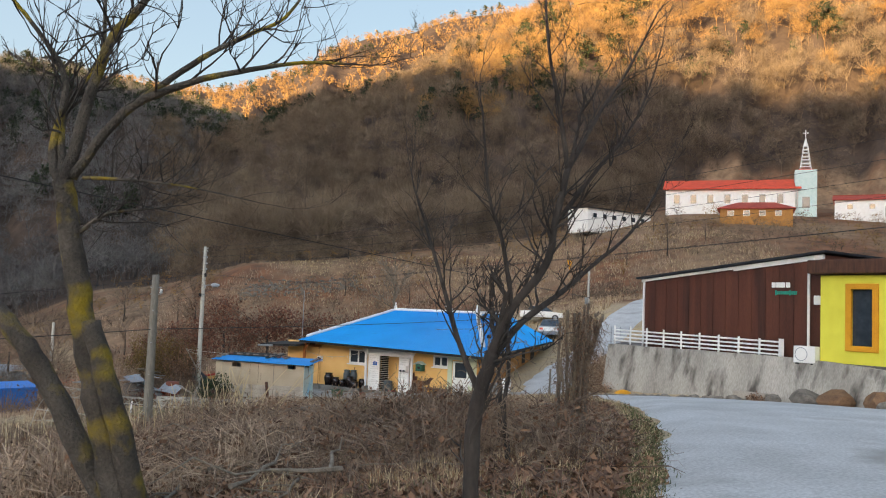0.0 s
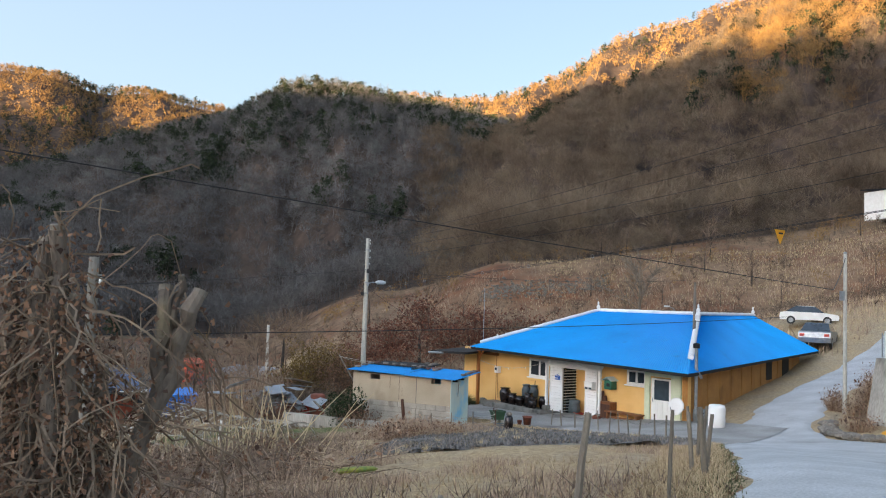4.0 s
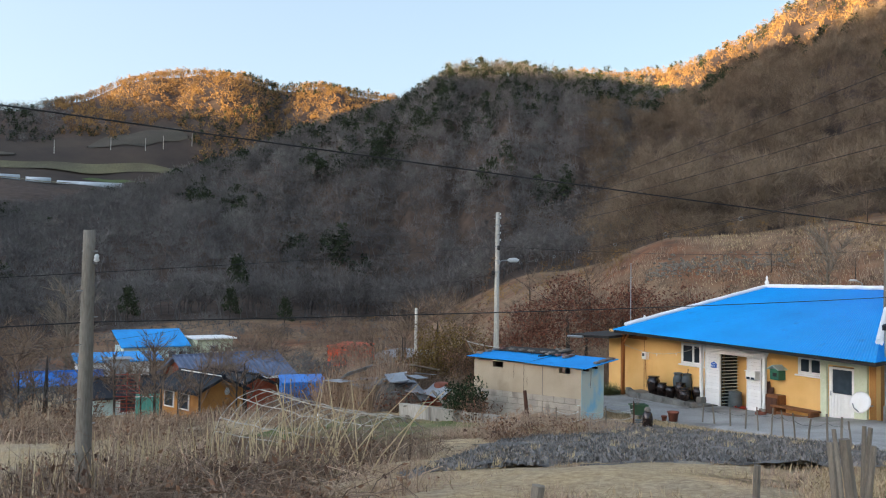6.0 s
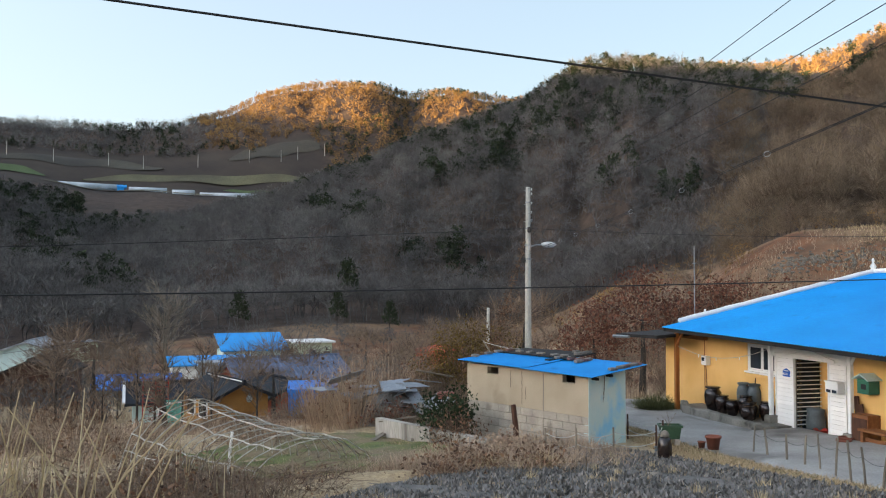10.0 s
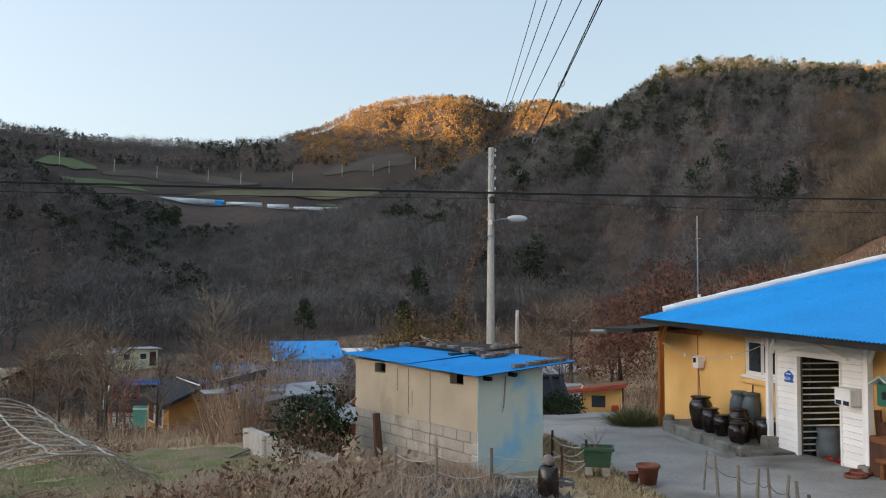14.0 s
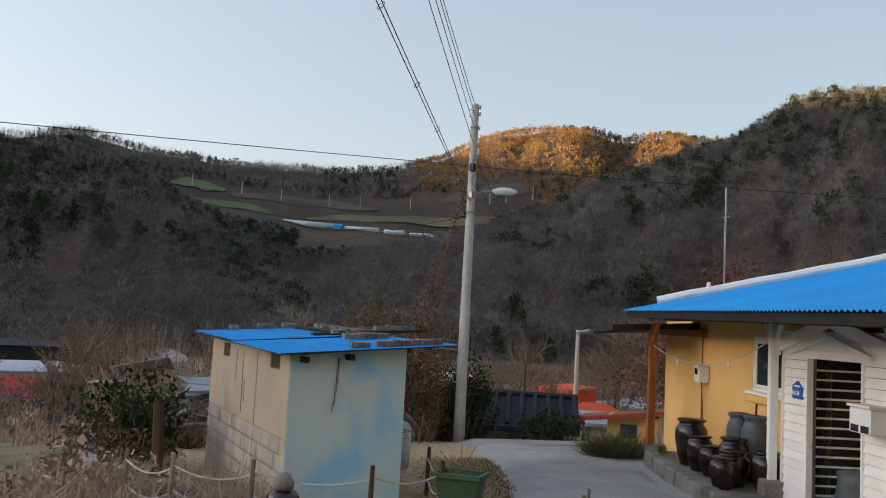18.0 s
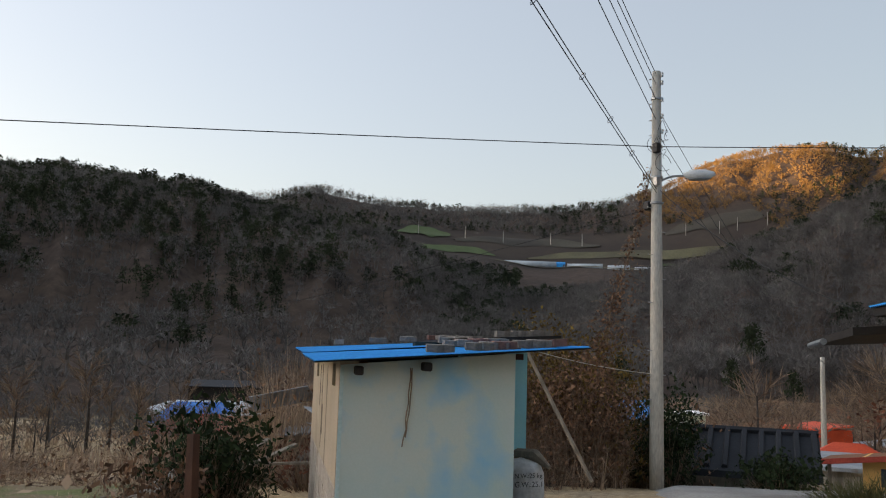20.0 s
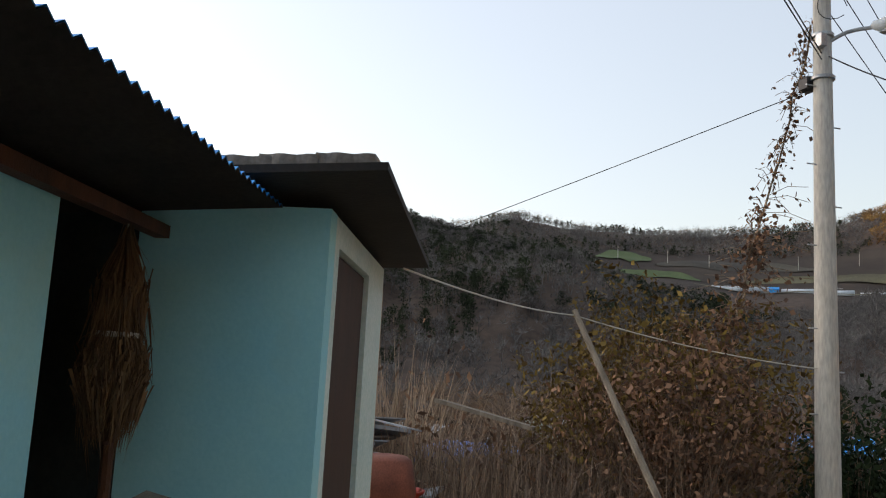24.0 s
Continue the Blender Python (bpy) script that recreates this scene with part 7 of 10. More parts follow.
def patch(name, keep, x0, x1, y0, y1, step, material, label, lift=0.02, rough=0.05):
    """A thin sheet of other soil laid on the ground where keep() holds."""
    nx, ny = int((x1 - x0) / step), int((y1 - y0) / step)
    gx, gy = np.meshgrid(x0 + np.arange(nx + 1) * step, y0 + np.arange(ny + 1) * step, indexing="ij")
    z = land(gx, gy) + lift + rough * wobble(gx, gy, .35, 3) + rough * wobble(gx, gy, .9, 5)
    cx, cy = gx[:-1, :-1] + step / 2, gy[:-1, :-1] + step / 2
    jx, jy = cx + .5 * wobble(cx, cy, .7, 2), cy + .5 * wobble(cx, cy, .8, 4)
    ok = keep(jx, jy) & (off_road(cx.ravel(), cy.ravel()).reshape(cx.shape) > .05)
    i, j = np.nonzero(ok)
    k = i * (ny + 1) + j
    t = np.concatenate([np.stack([k, k + ny + 1, k + ny + 2], 1), np.stack([k, k + ny + 2, k + 1], 1)])
    me = fast_mesh(name, np.stack([gx, gy, z], -1).reshape(-1, 3), t, material)
    me.polygons.foreach_set("use_smooth", [True] * len(me.polygons))
    return tagged(new(name, me), label, "ground", kind="structure")


patch("garden_soil", in_soil, -5, 6, 15, 32, .14, M["soil"], "grey dug garden soil with stubble", .06, .06)
M["leafmould"] = mat("leaf_mould", rgb("94785F"), rgb("6C5646"), 0.95, 1.6, 26, 0.9, bumpdist=0.05, stain=rgb("584838"), stain_scale=2.5, stain_at=0.55)
patch("leaf_mould", lambda x, y: bank(x, y) > .45, -12, 2.5, -14, 9, .3, M["leafmould"], "brown leaf mould and rotted stalks under the roadside trees", .035, .03)
patch("garden_green", in_green, -15, -4, 24.5, 32, .25, M["verge"], "lower garden with green and bare patches", .09)


# ---- bushes ----
def bush(at, r, h, stems, leaves, stem_mat, leaf_mat, label, seed, leaf=.05, name="bush", droop=0.0, open_top=0.5):
    rng = np.random.default_rng(seed)
    t = thing(name, (at[0], at[1], lz(*at) - .05), label, "bush")
    if stems:
        a, rad = rng.uniform(0, 6.28, stems), r * np.sqrt(rng.uniform(0, 1, stems))
        base = np.stack([np.cos(a) * rad * .45, np.sin(a) * rad * .45, 0 * a], 1)
        hh = h * rng.uniform(.45, 1.12, stems) * (1 - open_top * (rad / r) ** 2)
        mid = base + np.stack([np.cos(a) * rad * .35 + rng.normal(0, .06, stems), np.sin(a) * rad * .35 + rng.normal(0, .06, stems), hh * .6], 1)
        tip = base + np.stack([np.cos(a) * rad * .7 + rng.normal(0, .12, stems), np.sin(a) * rad * .7 + rng.normal(0, .12, stems), hh], 1)
        s = rng.normal(size=(stems, 3)) * np.array([1, 1, .1])
        s = s / np.linalg.norm(s, axis=1)[:, None] * rng.uniform(.005, .011, stems)[:, None]
        v = np.stack([base - s, base + s, mid + s * .7, mid - s * .7, tip], 1).reshape(-1, 3)
        k = np.arange(stems) * 5
        tr = np.concatenate([np.stack([k, k + 1, k + 2], 1), np.stack([k, k + 2, k + 3], 1), np.stack([k + 3, k + 2, k + 4], 1)])
        part("stem_mass", fast_mesh("stem_mass", v, tr, stem_mat), None, t)
    if leaves:
        u = rng.normal(size=(leaves, 3))
        u /= np.linalg.norm(u, axis=1)[:, None]
        q = rng.uniform(0, 1, leaves) ** .45
        lump = 1 + .28 * np.sin(u[:, 0] * 5 + seed) * np.cos(u[:, 1] * 4 + seed * 2) + .2 * np.sin(u[:, 2] * 7 + u[:, 0] * 6)
        c = u * q[:, None] * lump[:, None] * np.array([r, r, h * .52]) + np.array([0, 0, h * .5])
        c[:, 2] = np.abs(c[:, 2]) - droop * (c[:, 0] ** 2 + c[:, 1] ** 2)
        d1 = rng.normal(size=(leaves, 3)) * leaf * .6
        d2 = rng.normal(size=(leaves, 3)) * leaf * .6 + np.array([0, 0, -leaf * .5])
        v = np.stack([c, c + d1, c + d1 * .6 + d2, c + d2 * .8 - d1 * .3], 1).reshape(-1, 3)
        k = np.arange(leaves) * 4
        tr = np.concatenate([np.stack([k, k + 1, k + 2], 1), np.stack([k, k + 2, k + 3], 1)])
        part("foliage", fast_mesh("foliage", v, tr, leaf_mat), None, t)
    return t


bush((-9.7, 38.4), 1.75, 3.1, 1100, 19000, M["darkstem"], M["ochreleaf"], "dense creeper bush with yellowing and brown leaves by the pole", 1, .044)
bush((-8.7, 38.1), 1.2, 2.4, 700, 12000, M["darkstem"], M["deadleaf"], "brown-leaved creeper bush by the pole", 2, .042)
bush((-11.2, 38.2), 1.4, 2.0, 700, 1400, M["darkstem"], M["deadleaf"], "dead grey bramble thicket beside the pole", 3, .06)
bush((-8.8, 40.6), .85, 2.0, 150, 5200, M["darkstem"], M["evergreen"], "dark evergreen shrub behind the pole", 4, .05)
bush((-6.4, 41.0), .7, .75, 150, 1800, M["darkstem"], M["evergreen"], "low dark clipped hedge at the lane side", 5, .06)
bush((-6.1, 30.55), .8, 1.4, 420, 3600, M["darkstem"], M["evergreen"], "dark evergreen shrub against the shed", 6, .052)
bush((-5.4, 29.7), .7, .95, 200, 700, M["darkstem"], M["deadleaf"], "dead brush heaped beside the shed", 7, .05)
bush((-2.7, 38.1), .85, .62, 1600, 0, M["sedge"], M["sedge"], "clump of drooping green grass at the house corner", 8)
bush((-10.5, 40.8), 2.0, 2.4, 900, 1600, M["darkstem"], M["deadleaf"], "tall mound of dead brown vines", 9, .07)
bush((-13.5, 41.5), 2.2, 2.2, 900, 1200, M["darkstem"], M["rustleaf"], "mound of dead vines and brambles", 10, .07)
bush((-3.4, 28.7), 1.0, .6, 500, 700, M["redgrass"], M["redgrass"], "heap of dry weeds in front of the shed", 11, .06)
bush((-9.5, 33.2), 1.0, .9, 400, 500, M["darkstem"], M["rustleaf"], "low dead bush beside the tin heap", 13, .05)
bush((-4.2, 46.8), 1.6, 2.6, 500, 900, M["darkstem"], M["deadleaf"], "bare shrub beside the lower lane", 14, .06)


def rust_oak(x, y, h, spread, leaves, seed, label):
    """An oak that keeps its dead leaves: trunk, bare limbs and clumps of rust-coloured leaves."""
    rng = np.random.default_rng(seed)
    t = thing("oak_tree", (x, y, lz(x, y) - .1), label, "tree", 37.0 * seed)
    part("trunk", Build().tube([(0, 0, -.4), (.1, .05, h * .3), (.05, .12, h * .62)], [.03 * h, .022 * h, .008 * h], 7), M["bark"], t, smooth=True)
    v, tr = crown_tree(seed, 420, h, spread, .022, 11, .16)
    part("limb_mass", fast_mesh("limb_mass", v, tr, M["darkstem"]), None, t)
    clumps = 34
    a, up = rng.uniform(0, 6.283, clumps), rng.uniform(-.1, 1.4, clumps)
    q = rng.uniform(.45, 1, clumps)
    c = np.stack([np.cos(a) * np.cos(up) * spread * q, np.sin(a) * np.cos(up) * spread * q, h * .42 + np.sin(up) * h * .52 * q], 1)
    i = rng.integers(0, clumps, leaves)
    p = c[i] + rng.normal(size=(leaves, 3)) * np.array([.17, .17, .1]) * spread
    d1, d2 = rng.normal(size=(leaves, 3)) * .055, rng.normal(size=(leaves, 3)) * .055
    w = np.stack([p, p + d1, p + d1 * .6 + d2, p + d2 * .8 - d1 * .3], 1).reshape(-1, 3)
    k = np.arange(leaves) * 4
    part("foliage", fast_mesh("foliage", w, np.concatenate([np.stack([k, k + 1, k + 2], 1), np.stack([k, k + 2, k + 3], 1)]), M["rustleaf"]), None, t, "dead rust-coloured leaves")


for k, (x, y, h, r, n) in enumerate(((-7.2, 52, 6.6, 2.9, 5200), (-4.2, 53.5, 6.2, 2.7, 4200), (-10.4, 54.5, 5.2, 2.3, 3000), (-1.2, 56, 5.6, 2.6, 2600), (-7.0, 57.5, 6.0, 2.6, 2600), (-12.6, 58.5, 4.4, 2.0, 1600), (2.2, 60, 5.0, 2.4, 1800))):
    rust_oak(x, y, h, r, n, 30 + k, "oak keeping its rust-brown dead leaves on the bank behind the house")
for k in range(46):
    rr = random.Random(200 + k)
    x, y = rr.uniform(-46, -9), rr.uniform(33, 78)
    if off_road(np.array([x]), np.array([y]))[0] < 1.2 or math.hypot(x + 9, y - 49) < 3.2:
        continue
    h = rr.uniform(.9, 2.3)
    bush((x, y), h * rr.uniform(.6, 1.0), h, 260, rr.choice((0, 200, 420)), rr.choice((M["darkstem"], M["redgrass"], M["darkstem"])), M["deadleaf"], "leafless winter shrub on the terraces above the village", 60 + k, .07)


def bramble(at, r, h, sticks, leaves, stick_mat, leaf_mat, label, seed, leaf=.05):
    """A low tangle of arching dead canes and caught leaves."""
    rng = np.random.default_rng(seed)
    t = thing("bramble", (at[0], at[1], lz(*at) - .06), label, "bramble")
    a, q = rng.uniform(0, 6.283, sticks), np.sqrt(rng.uniform(0, 1, sticks))
    p = np.stack([np.cos(a) * q * r, np.sin(a) * q * r, np.zeros(sticks)], 1)
    b, ln, up = rng.uniform(0, 6.283, sticks), r * rng.uniform(.4, 1.15, sticks), h * rng.uniform(.25, 1.15, sticks) * (1.05 - .7 * q * q)
    run = np.stack([np.cos(b), np.sin(b), np.zeros(sticks)], 1) * ln[:, None]
    lift = np.stack([0 * up, 0 * up, up], 1)
    k0, k1, k2, k3 = p, p + run * .3 + lift * .8, p + run * .7 + lift, p + run * 1.05 + lift * rng.uniform(.1, .9, sticks)[:, None]
    s = rng.normal(size=(sticks, 3))
    s = s / np.linalg.norm(s, axis=1)[:, None] * rng.uniform(.003, .008, sticks)[:, None]
    v = np.stack([k0 - s, k0 + s, k1 - s, k1 + s, k2 - s * .7, k2 + s * .7, k3], 1).reshape(-1, 3)
    k = np.arange(sticks) * 7
    tr = np.concatenate([np.stack([k + i, k + j, k + m], 1) for i, j, m in ((0, 1, 3), (0, 3, 2), (2, 3, 5), (2, 5, 4), (4, 5, 6))])
    part("cane_mass", fast_mesh("cane_mass", v, tr, stick_mat), None, t)
    if leaves:
        a, q = rng.uniform(0, 6.283, leaves), np.sqrt(rng.uniform(0, 1, leaves))
        c = np.stack([np.cos(a) * q * r * 1.1, np.sin(a) * q * r * 1.1, rng.uniform(0, 1, leaves) ** 1.3 * h * (1.05 - .7 * q * q)], 1)
        d1, d2 = rng.normal(size=(leaves, 3)) * leaf * .6, rng.normal(size=(leaves, 3)) * leaf * .6
        v = np.stack([c, c + d1, c + d1 * .6 + d2, c + d2 * .8 - d1 * .3], 1).reshape(-1, 3)
        k = np.arange(leaves) * 4
        part("foliage", fast_mesh("foliage", v, np.concatenate([np.stack([k, k + 1, k + 2], 1), np.stack([k, k + 2, k + 3], 1)]), leaf_mat), None, t)


def brambles():
    rng = random.Random(41)
    for x0, x1, y0, y1, count, h0, h1, label in ((-6.5, -.4, 1.0, 8, 30, .2, .5, "low tangle of dead brambles in the roadside scrub"), (-8.5, -1.5, 2, 14, 34, .3, .8, "tangle of dead brambles on the bank"),
                                                 (-13, -4.2, 12, 23, 46, .4, 1.15, "mound of dark dead brambles on the bank"), (-13, -5.5, 21, 27.5, 16, .3, .7, "low dead brambles round the hoop frame")):
        for _ in range(count):
            x, y = rng.uniform(x0, x1), rng.uniform(y0, y1)
            if off_road(np.array([x]), np.array([y]))[0] < .5 or (in_soil(np.array([x]), np.array([y]))[0] and y > 14) or in_green(np.array([x]), np.array([y]))[0]:
                continue
            h = rng.uniform(h0, h1)
            bramble((x, y), rng.uniform(.6, 1.3), h, rng.randint(160, 300), rng.choice((60, 160, 320)), rng.choice((M["darkstem"], M["darkstem"], M["redgrass"])), M["deadleaf"], label, rng.randrange(9999))


brambles()
rl = random.Random(91)
for k in range(44):
    x, y = rl.uniform(-27, -10.5), rl.uniform(26.5, 43)
    if in_green(np.array([x]), np.array([y]))[0] or off_road(np.array([x]), np.array([y]))[0] < .8:
        continue
    bramble((x, y), rl.uniform(.7, 1.4), rl.uniform(.35, .95), rl.randint(150, 260), rl.choice((80, 200, 300)), rl.choice((M["darkstem"], M["redgrass"])), M["deadleaf"], "lumpy dead brush on the lower terrace", 900 + k, .06)
rk = random.Random(57)
for k in range(16):
    bramble((rk.uniform(-2.5, .0), rk.uniform(.4, 6.2)), rk.uniform(.5, .9), rk.uniform(.4, .85), 340, 420, M["darkstem"], M["deadleaf"], "dark mound of dead brambles and caught leaves beside the road", 400 + k, .045)
for k in range(14):
    bramble((rk.uniform(-7.5, -3.6), rk.uniform(.5, 6.5)), rk.uniform(.5, 1.0), rk.uniform(.4, .8), 300, 120, M["redgrass"], M["deadleaf"], "tan tangle of dead weeds behind the roadside trees", 430 + k, .04)


def fallen_branch(x, y, turn, length, r, seed):
    """A grey branch lying on the litter, with its side twigs."""
    rng = random.Random(seed)
    t = thing("fallen_branch", (x, y, lz(x, y) + .03), "grey fallen branch lying on the leaf litter", "branch", turn, "fallen branches on the bank")
    pts, p, d = [], Vector((-length / 2, 0, r)), Vector((1, 0, 0))
    for _ in range(9):
        pts.append(p.copy())
        d = (d + Vector((0, rng.gauss(0, .16), 0))).normalized()
        p = p + d * length / 8 + Vector((0, 0, rng.uniform(-.008, .016)))
    part("limb", Build().tube(pts, [r * (1 - .75 * i / 8) for i in range(9)], 7), M["greywood"], t, smooth=True)
    for _ in range(rng.randint(2, 4)):
        i = rng.randint(2, 7)
        s, l = rng.choice((-1, 1)), length * rng.uniform(.15, .35)
        q = pts[i]
        part("side_twig", Build().tube([q, q + Vector((l * .5, s * l * .3, l * .12)), q + Vector((l, s * l * .7, l * rng.uniform(-.02, .4)))], [r * .5, r * .35, r * .12], 5), M["greywood"], t)


for k in range(24):
    x, y = rk.uniform(-4.4, -.3), rk.uniform(-4.6, 1.5)
    if off_road(np.array([x]), np.array([y]))[0] > .7:
        fallen_branch(x, y, rk.uniform(0, 360), rk.uniform(.6, 1.6), rk.uniform(.009, .026), 500 + k)
for k, (x, y, h) in enumerate(((-10.8, 32.9, 2.4), (-11.3, 33.7, 2.8), (-11.9, 34.6, 2.6), (-12.3, 33.4, 2.3), (-11.2, 35.4, 2.7), (-12.6, 35.4, 2.2), (-10.2, 35.6, 2.0), (-13.2, 34.3, 1.8), (-13.0, 37.6, 2.2), (-12.0, 38.6, 2.4))):
    bush((x, y), h * .42, h, 230, 120, M["redgrass"], M["deadleaf"], "tall pale bare shrub above the village", 320 + k, .06, open_top=.3)
for k, (x, y, h) in enumerate(((-9.6, 36.4, 1.3), (-10.6, 36.9, 1.6), (-9.0, 37.0, 1.1), (-11.6, 37.0, 1.7), (-8.4, 36.9, .8))):
    bramble((x, y), 1.0, h, 420, 420, M["darkstem"], M["deadleaf"], "tangle of dead weeds and brambles behind the shed", 360 + k, .055)


def vine_on_wire():
    t = thing("climbing_vine", (-8.9, 38.75, -1.6), "dead creeper climbing a wire beside the pole", "vine")
    rng = random.Random(31)
    a, b = Vector((0, 0, 0)), Vector((1.2, .4, 4.0))
    part("stem", Build().tube([a.lerp(b, i / 16) + Vector((rng.gauss(0, .03), rng.gauss(0, .03), 0)) for i in range(17)], .012, 5), M["vine"], t)
    tw, lf = Build(), Build()
    for k in range(230):
        u = rng.random() ** 1.9
        p = a.lerp(b, u)
        spread = .4 * (1 - u) ** 1.3 + .07
        q = p + Vector((rng.gauss(0, spread), rng.gauss(0, spread), rng.gauss(0, .12)))
        tw.tube([p, p.lerp(q, .5) + Vector((0, 0, .06)), q], .004, 3, False)
        for _ in range(9 if u < .5 else 4):
            c = p.lerp(q, rng.random()) + Vector((rng.gauss(0, .04), rng.gauss(0, .04), rng.gauss(0, .04)))
            s = rng.uniform(.02, .05)
            d = Vector((rng.gauss(0, 1), rng.gauss(0, 1), rng.gauss(0, 1))).normalized() * s
            e = Vector((rng.gauss(0, 1), rng.gauss(0, 1), rng.gauss(-1, .5))).normalized() * s
            lf.add([c, c + d, c + d + e, c + e * 1.2], [(0, 1, 2, 3)])
    part("tendril_mass", tw, M["vine"], t)["kind"] = "stuff"
    part("foliage", lf, M["deadleaf"], t)


vine_on_wire()


# ---- single trees farther off ----
def grove():
    kinds = []
    for s, (h, limbs, tw, w) in enumerate(((7, 22, 16, .05), (6, 20, 14, .045), (9, 26, 16, .055), (5, 18, 14, .04))):
        v, t = bare_tree(70 + s, limbs, tw, h, w)
        kinds.append((fast_mesh("crown", v, t, M["darkstem"]), Build().tube([(0, 0, -.5), (0.05, 0.02, h * .3), (0, 0, h * .75)], [.16 * h / 8, .11 * h / 8, .04 * h / 8], 7).mesh("trunk", M["bark"], True)))
    pale = bare_tree(90, 26, 18, 12, .07)
    kinds.append((fast_mesh("crown", pale[0], pale[1], M["poplar"]), Build().tube([(0, 0, -.5), (0, 0, 4), (0, 0, 11)], [.16, .12, .03], 7).mesh("trunk", M["greywood"], True)))

    for seed, (h, spread, n, w) in enumerate(((9.0, 4.6, 1500, .022), (7.0, 4.0, 1100, .022))):
        v, t = crown_tree(140 + seed, n, h, spread, w, 14, .2)
        kinds.append((fast_mesh("crown", v, t, M["darkstem"]), Build().tube([(0, 0, -.5), (0.05, 0.02, h * .2), (.1, 0, h * .55)], [.2 * h / 8, .16 * h / 8, .06 * h / 8], 8).mesh("trunk", M["bark"], True)))

    def put(x, y, k, s, rz, label, group=""):
        t = thing("tree", (x, y, lz(x, y) - .1), label, "tree", rz, group)
        t.scale = (s, s, s)
        part("trunk", kinds[k][1], None, t)
        part("crown", kinds[k][0], None, t)

    put(-24.5, 76.7, 5, 1.0, 20, "large bare spreading tree above the village")
    put(-29, 80, 6, 1.0, 120, "bare spreading tree above the village")
    put(-48.7, 105.6, 6, .95, 70, "old bare fruit tree at the field edge")
    put(-72, 81, 4, 1.0, 10, "tall pale bare poplar behind the village")
    put(-75, 84, 4, .8, 130, "pale bare poplar behind the village")
    put(9, 86, 4, .75, 60, "pale bare tree on the open slope")
    rng = random.Random(77)
    for k in range(34):
        x, y = rng.uniform(-62, -12), rng.uniform(40, 108)
        if abs(x + 9) < 5 and abs(y - 49) < 6:
            continue
        put(x, y, rng.choice((0, 1, 2, 3, 6)), rng.uniform(.45, .95), rng.uniform(0, 360), "bare winter tree among the village houses", "bare trees in the valley")
    for k in range(26):
        x, y = rng.uniform(-58, -22), rng.uniform(30, 52)
        put(x, y, rng.choice((0, 1, 3, 3)), rng.uniform(.4, .75), rng.uniform(0, 360), "bare winter tree on the lower terrace", "bare trees in the valley")
    for k in range(34):
        x, y = rng.uniform(-12, 56), rng.uniform(66, 132)
        put(x, y, rng.choice((0, 1, 3, 3)), rng.uniform(.35, .8), rng.uniform(0, 360), "thin bare tree on the open slope", "bare trees on the slope")
    pm = pine_tree(55, 60, 9, 14, .03)
    cone = fast_mesh("crown", pm[0], pm[1], PINE)
    for x, y, s in ((-93, 146, 1.35), (-82, 128, .8), (-70, 126, .7), (-97, 120, .9), (21, 33.5, .35)):
        t = thing("conifer", (x, y, lz(x, y) - .1), "dark green conifer standing alone", "tree")
        t.scale = (s * .8, s * .8, s)
        part("crown", cone, None, t)
        part("trunk", Build().tube([(0, 0, -.5), (0, 0, 7)], [.16, .04], 6), M["bark"], t)


grove()


# ---- dry canes left standing on the bank, and the heaps of pulled weeds ----
def cane_clump(at, count, h, lean, label, seed):
    """Pale dead stalks rising from one foot, each a cane of its own."""
    rng = random.Random(seed)
    t = thing("dry_canes", (at[0], at[1], lz(*at) - .08), label, "dead stalks", 0, "dry canes on the bank")
    for _ in range(count):
        x, y, hh = rng.gauss(0, .45), rng.gauss(0, .35), h * rng.uniform(.55, 1.1)
        dx, dy = rng.gauss(0, lean), rng.gauss(0, lean)
        pts = [(x + dx * hh * (i / 4) ** 1.3, y + dy * hh * (i / 4) ** 1.3, hh * i / 4) for i in range(5)]
        part("cane", Build().tube(pts, [.014, .013, .012, .01, .007], 5), M["palestem"], t)


for k, (x, y, n, h, lean) in enumerate(((-4.7, 17.4, 16, 1.75, .3), (-4.2, 18.3, 13, 1.6, .35), (-5.6, 17.2, 12, 1.5, .2), (-6.6, 16.8, 10, 1.35, .1), (-7.4, 16.2, 10, 1.3, .08),
                                        (-8.3, 17.6, 10, 1.4, .08), (-7.0, 18.6, 9, 1.4, .1), (-9.4, 18.8, 9, 1.4, .1), (-6.0, 14.6, 8, 1.1, .12))):
    cane_clump((x, y), n, h, lean, "pale dead stalks standing in the brambles", 700 + k)
for k, (x, y, r, h, m) in enumerate(((-3.6, 26.6, .9, .65, "redgrass"), (-2.2, 27.0, .7, .5, "redgrass"), (-2.6, 25.9, .6, .4, "drygrass"), (-1.6, 26.2, .6, .42, "drygrass"), (-3.0, 24.9, .8, .45, "redgrass"))):
    bush((x, y), r, h, 650, 420, M[m], M["deadleaf"], "heap of pulled dry weeds beside the dug soil", 740 + k, .05)
for k, (x, y, r, h) in enumerate(((-4.6, 14.9, 1.0, .75), (-5.4, 15.6, 1.1, .8), (-3.9, 16.2, .9, .75), (-6.6, 15.3, 1.0, .6))):
    bramble((x, y), r, h, 420, 700, M["darkstem"], M["deadleaf"], "mound of dark dead brambles on the bank", 760 + k, .045)


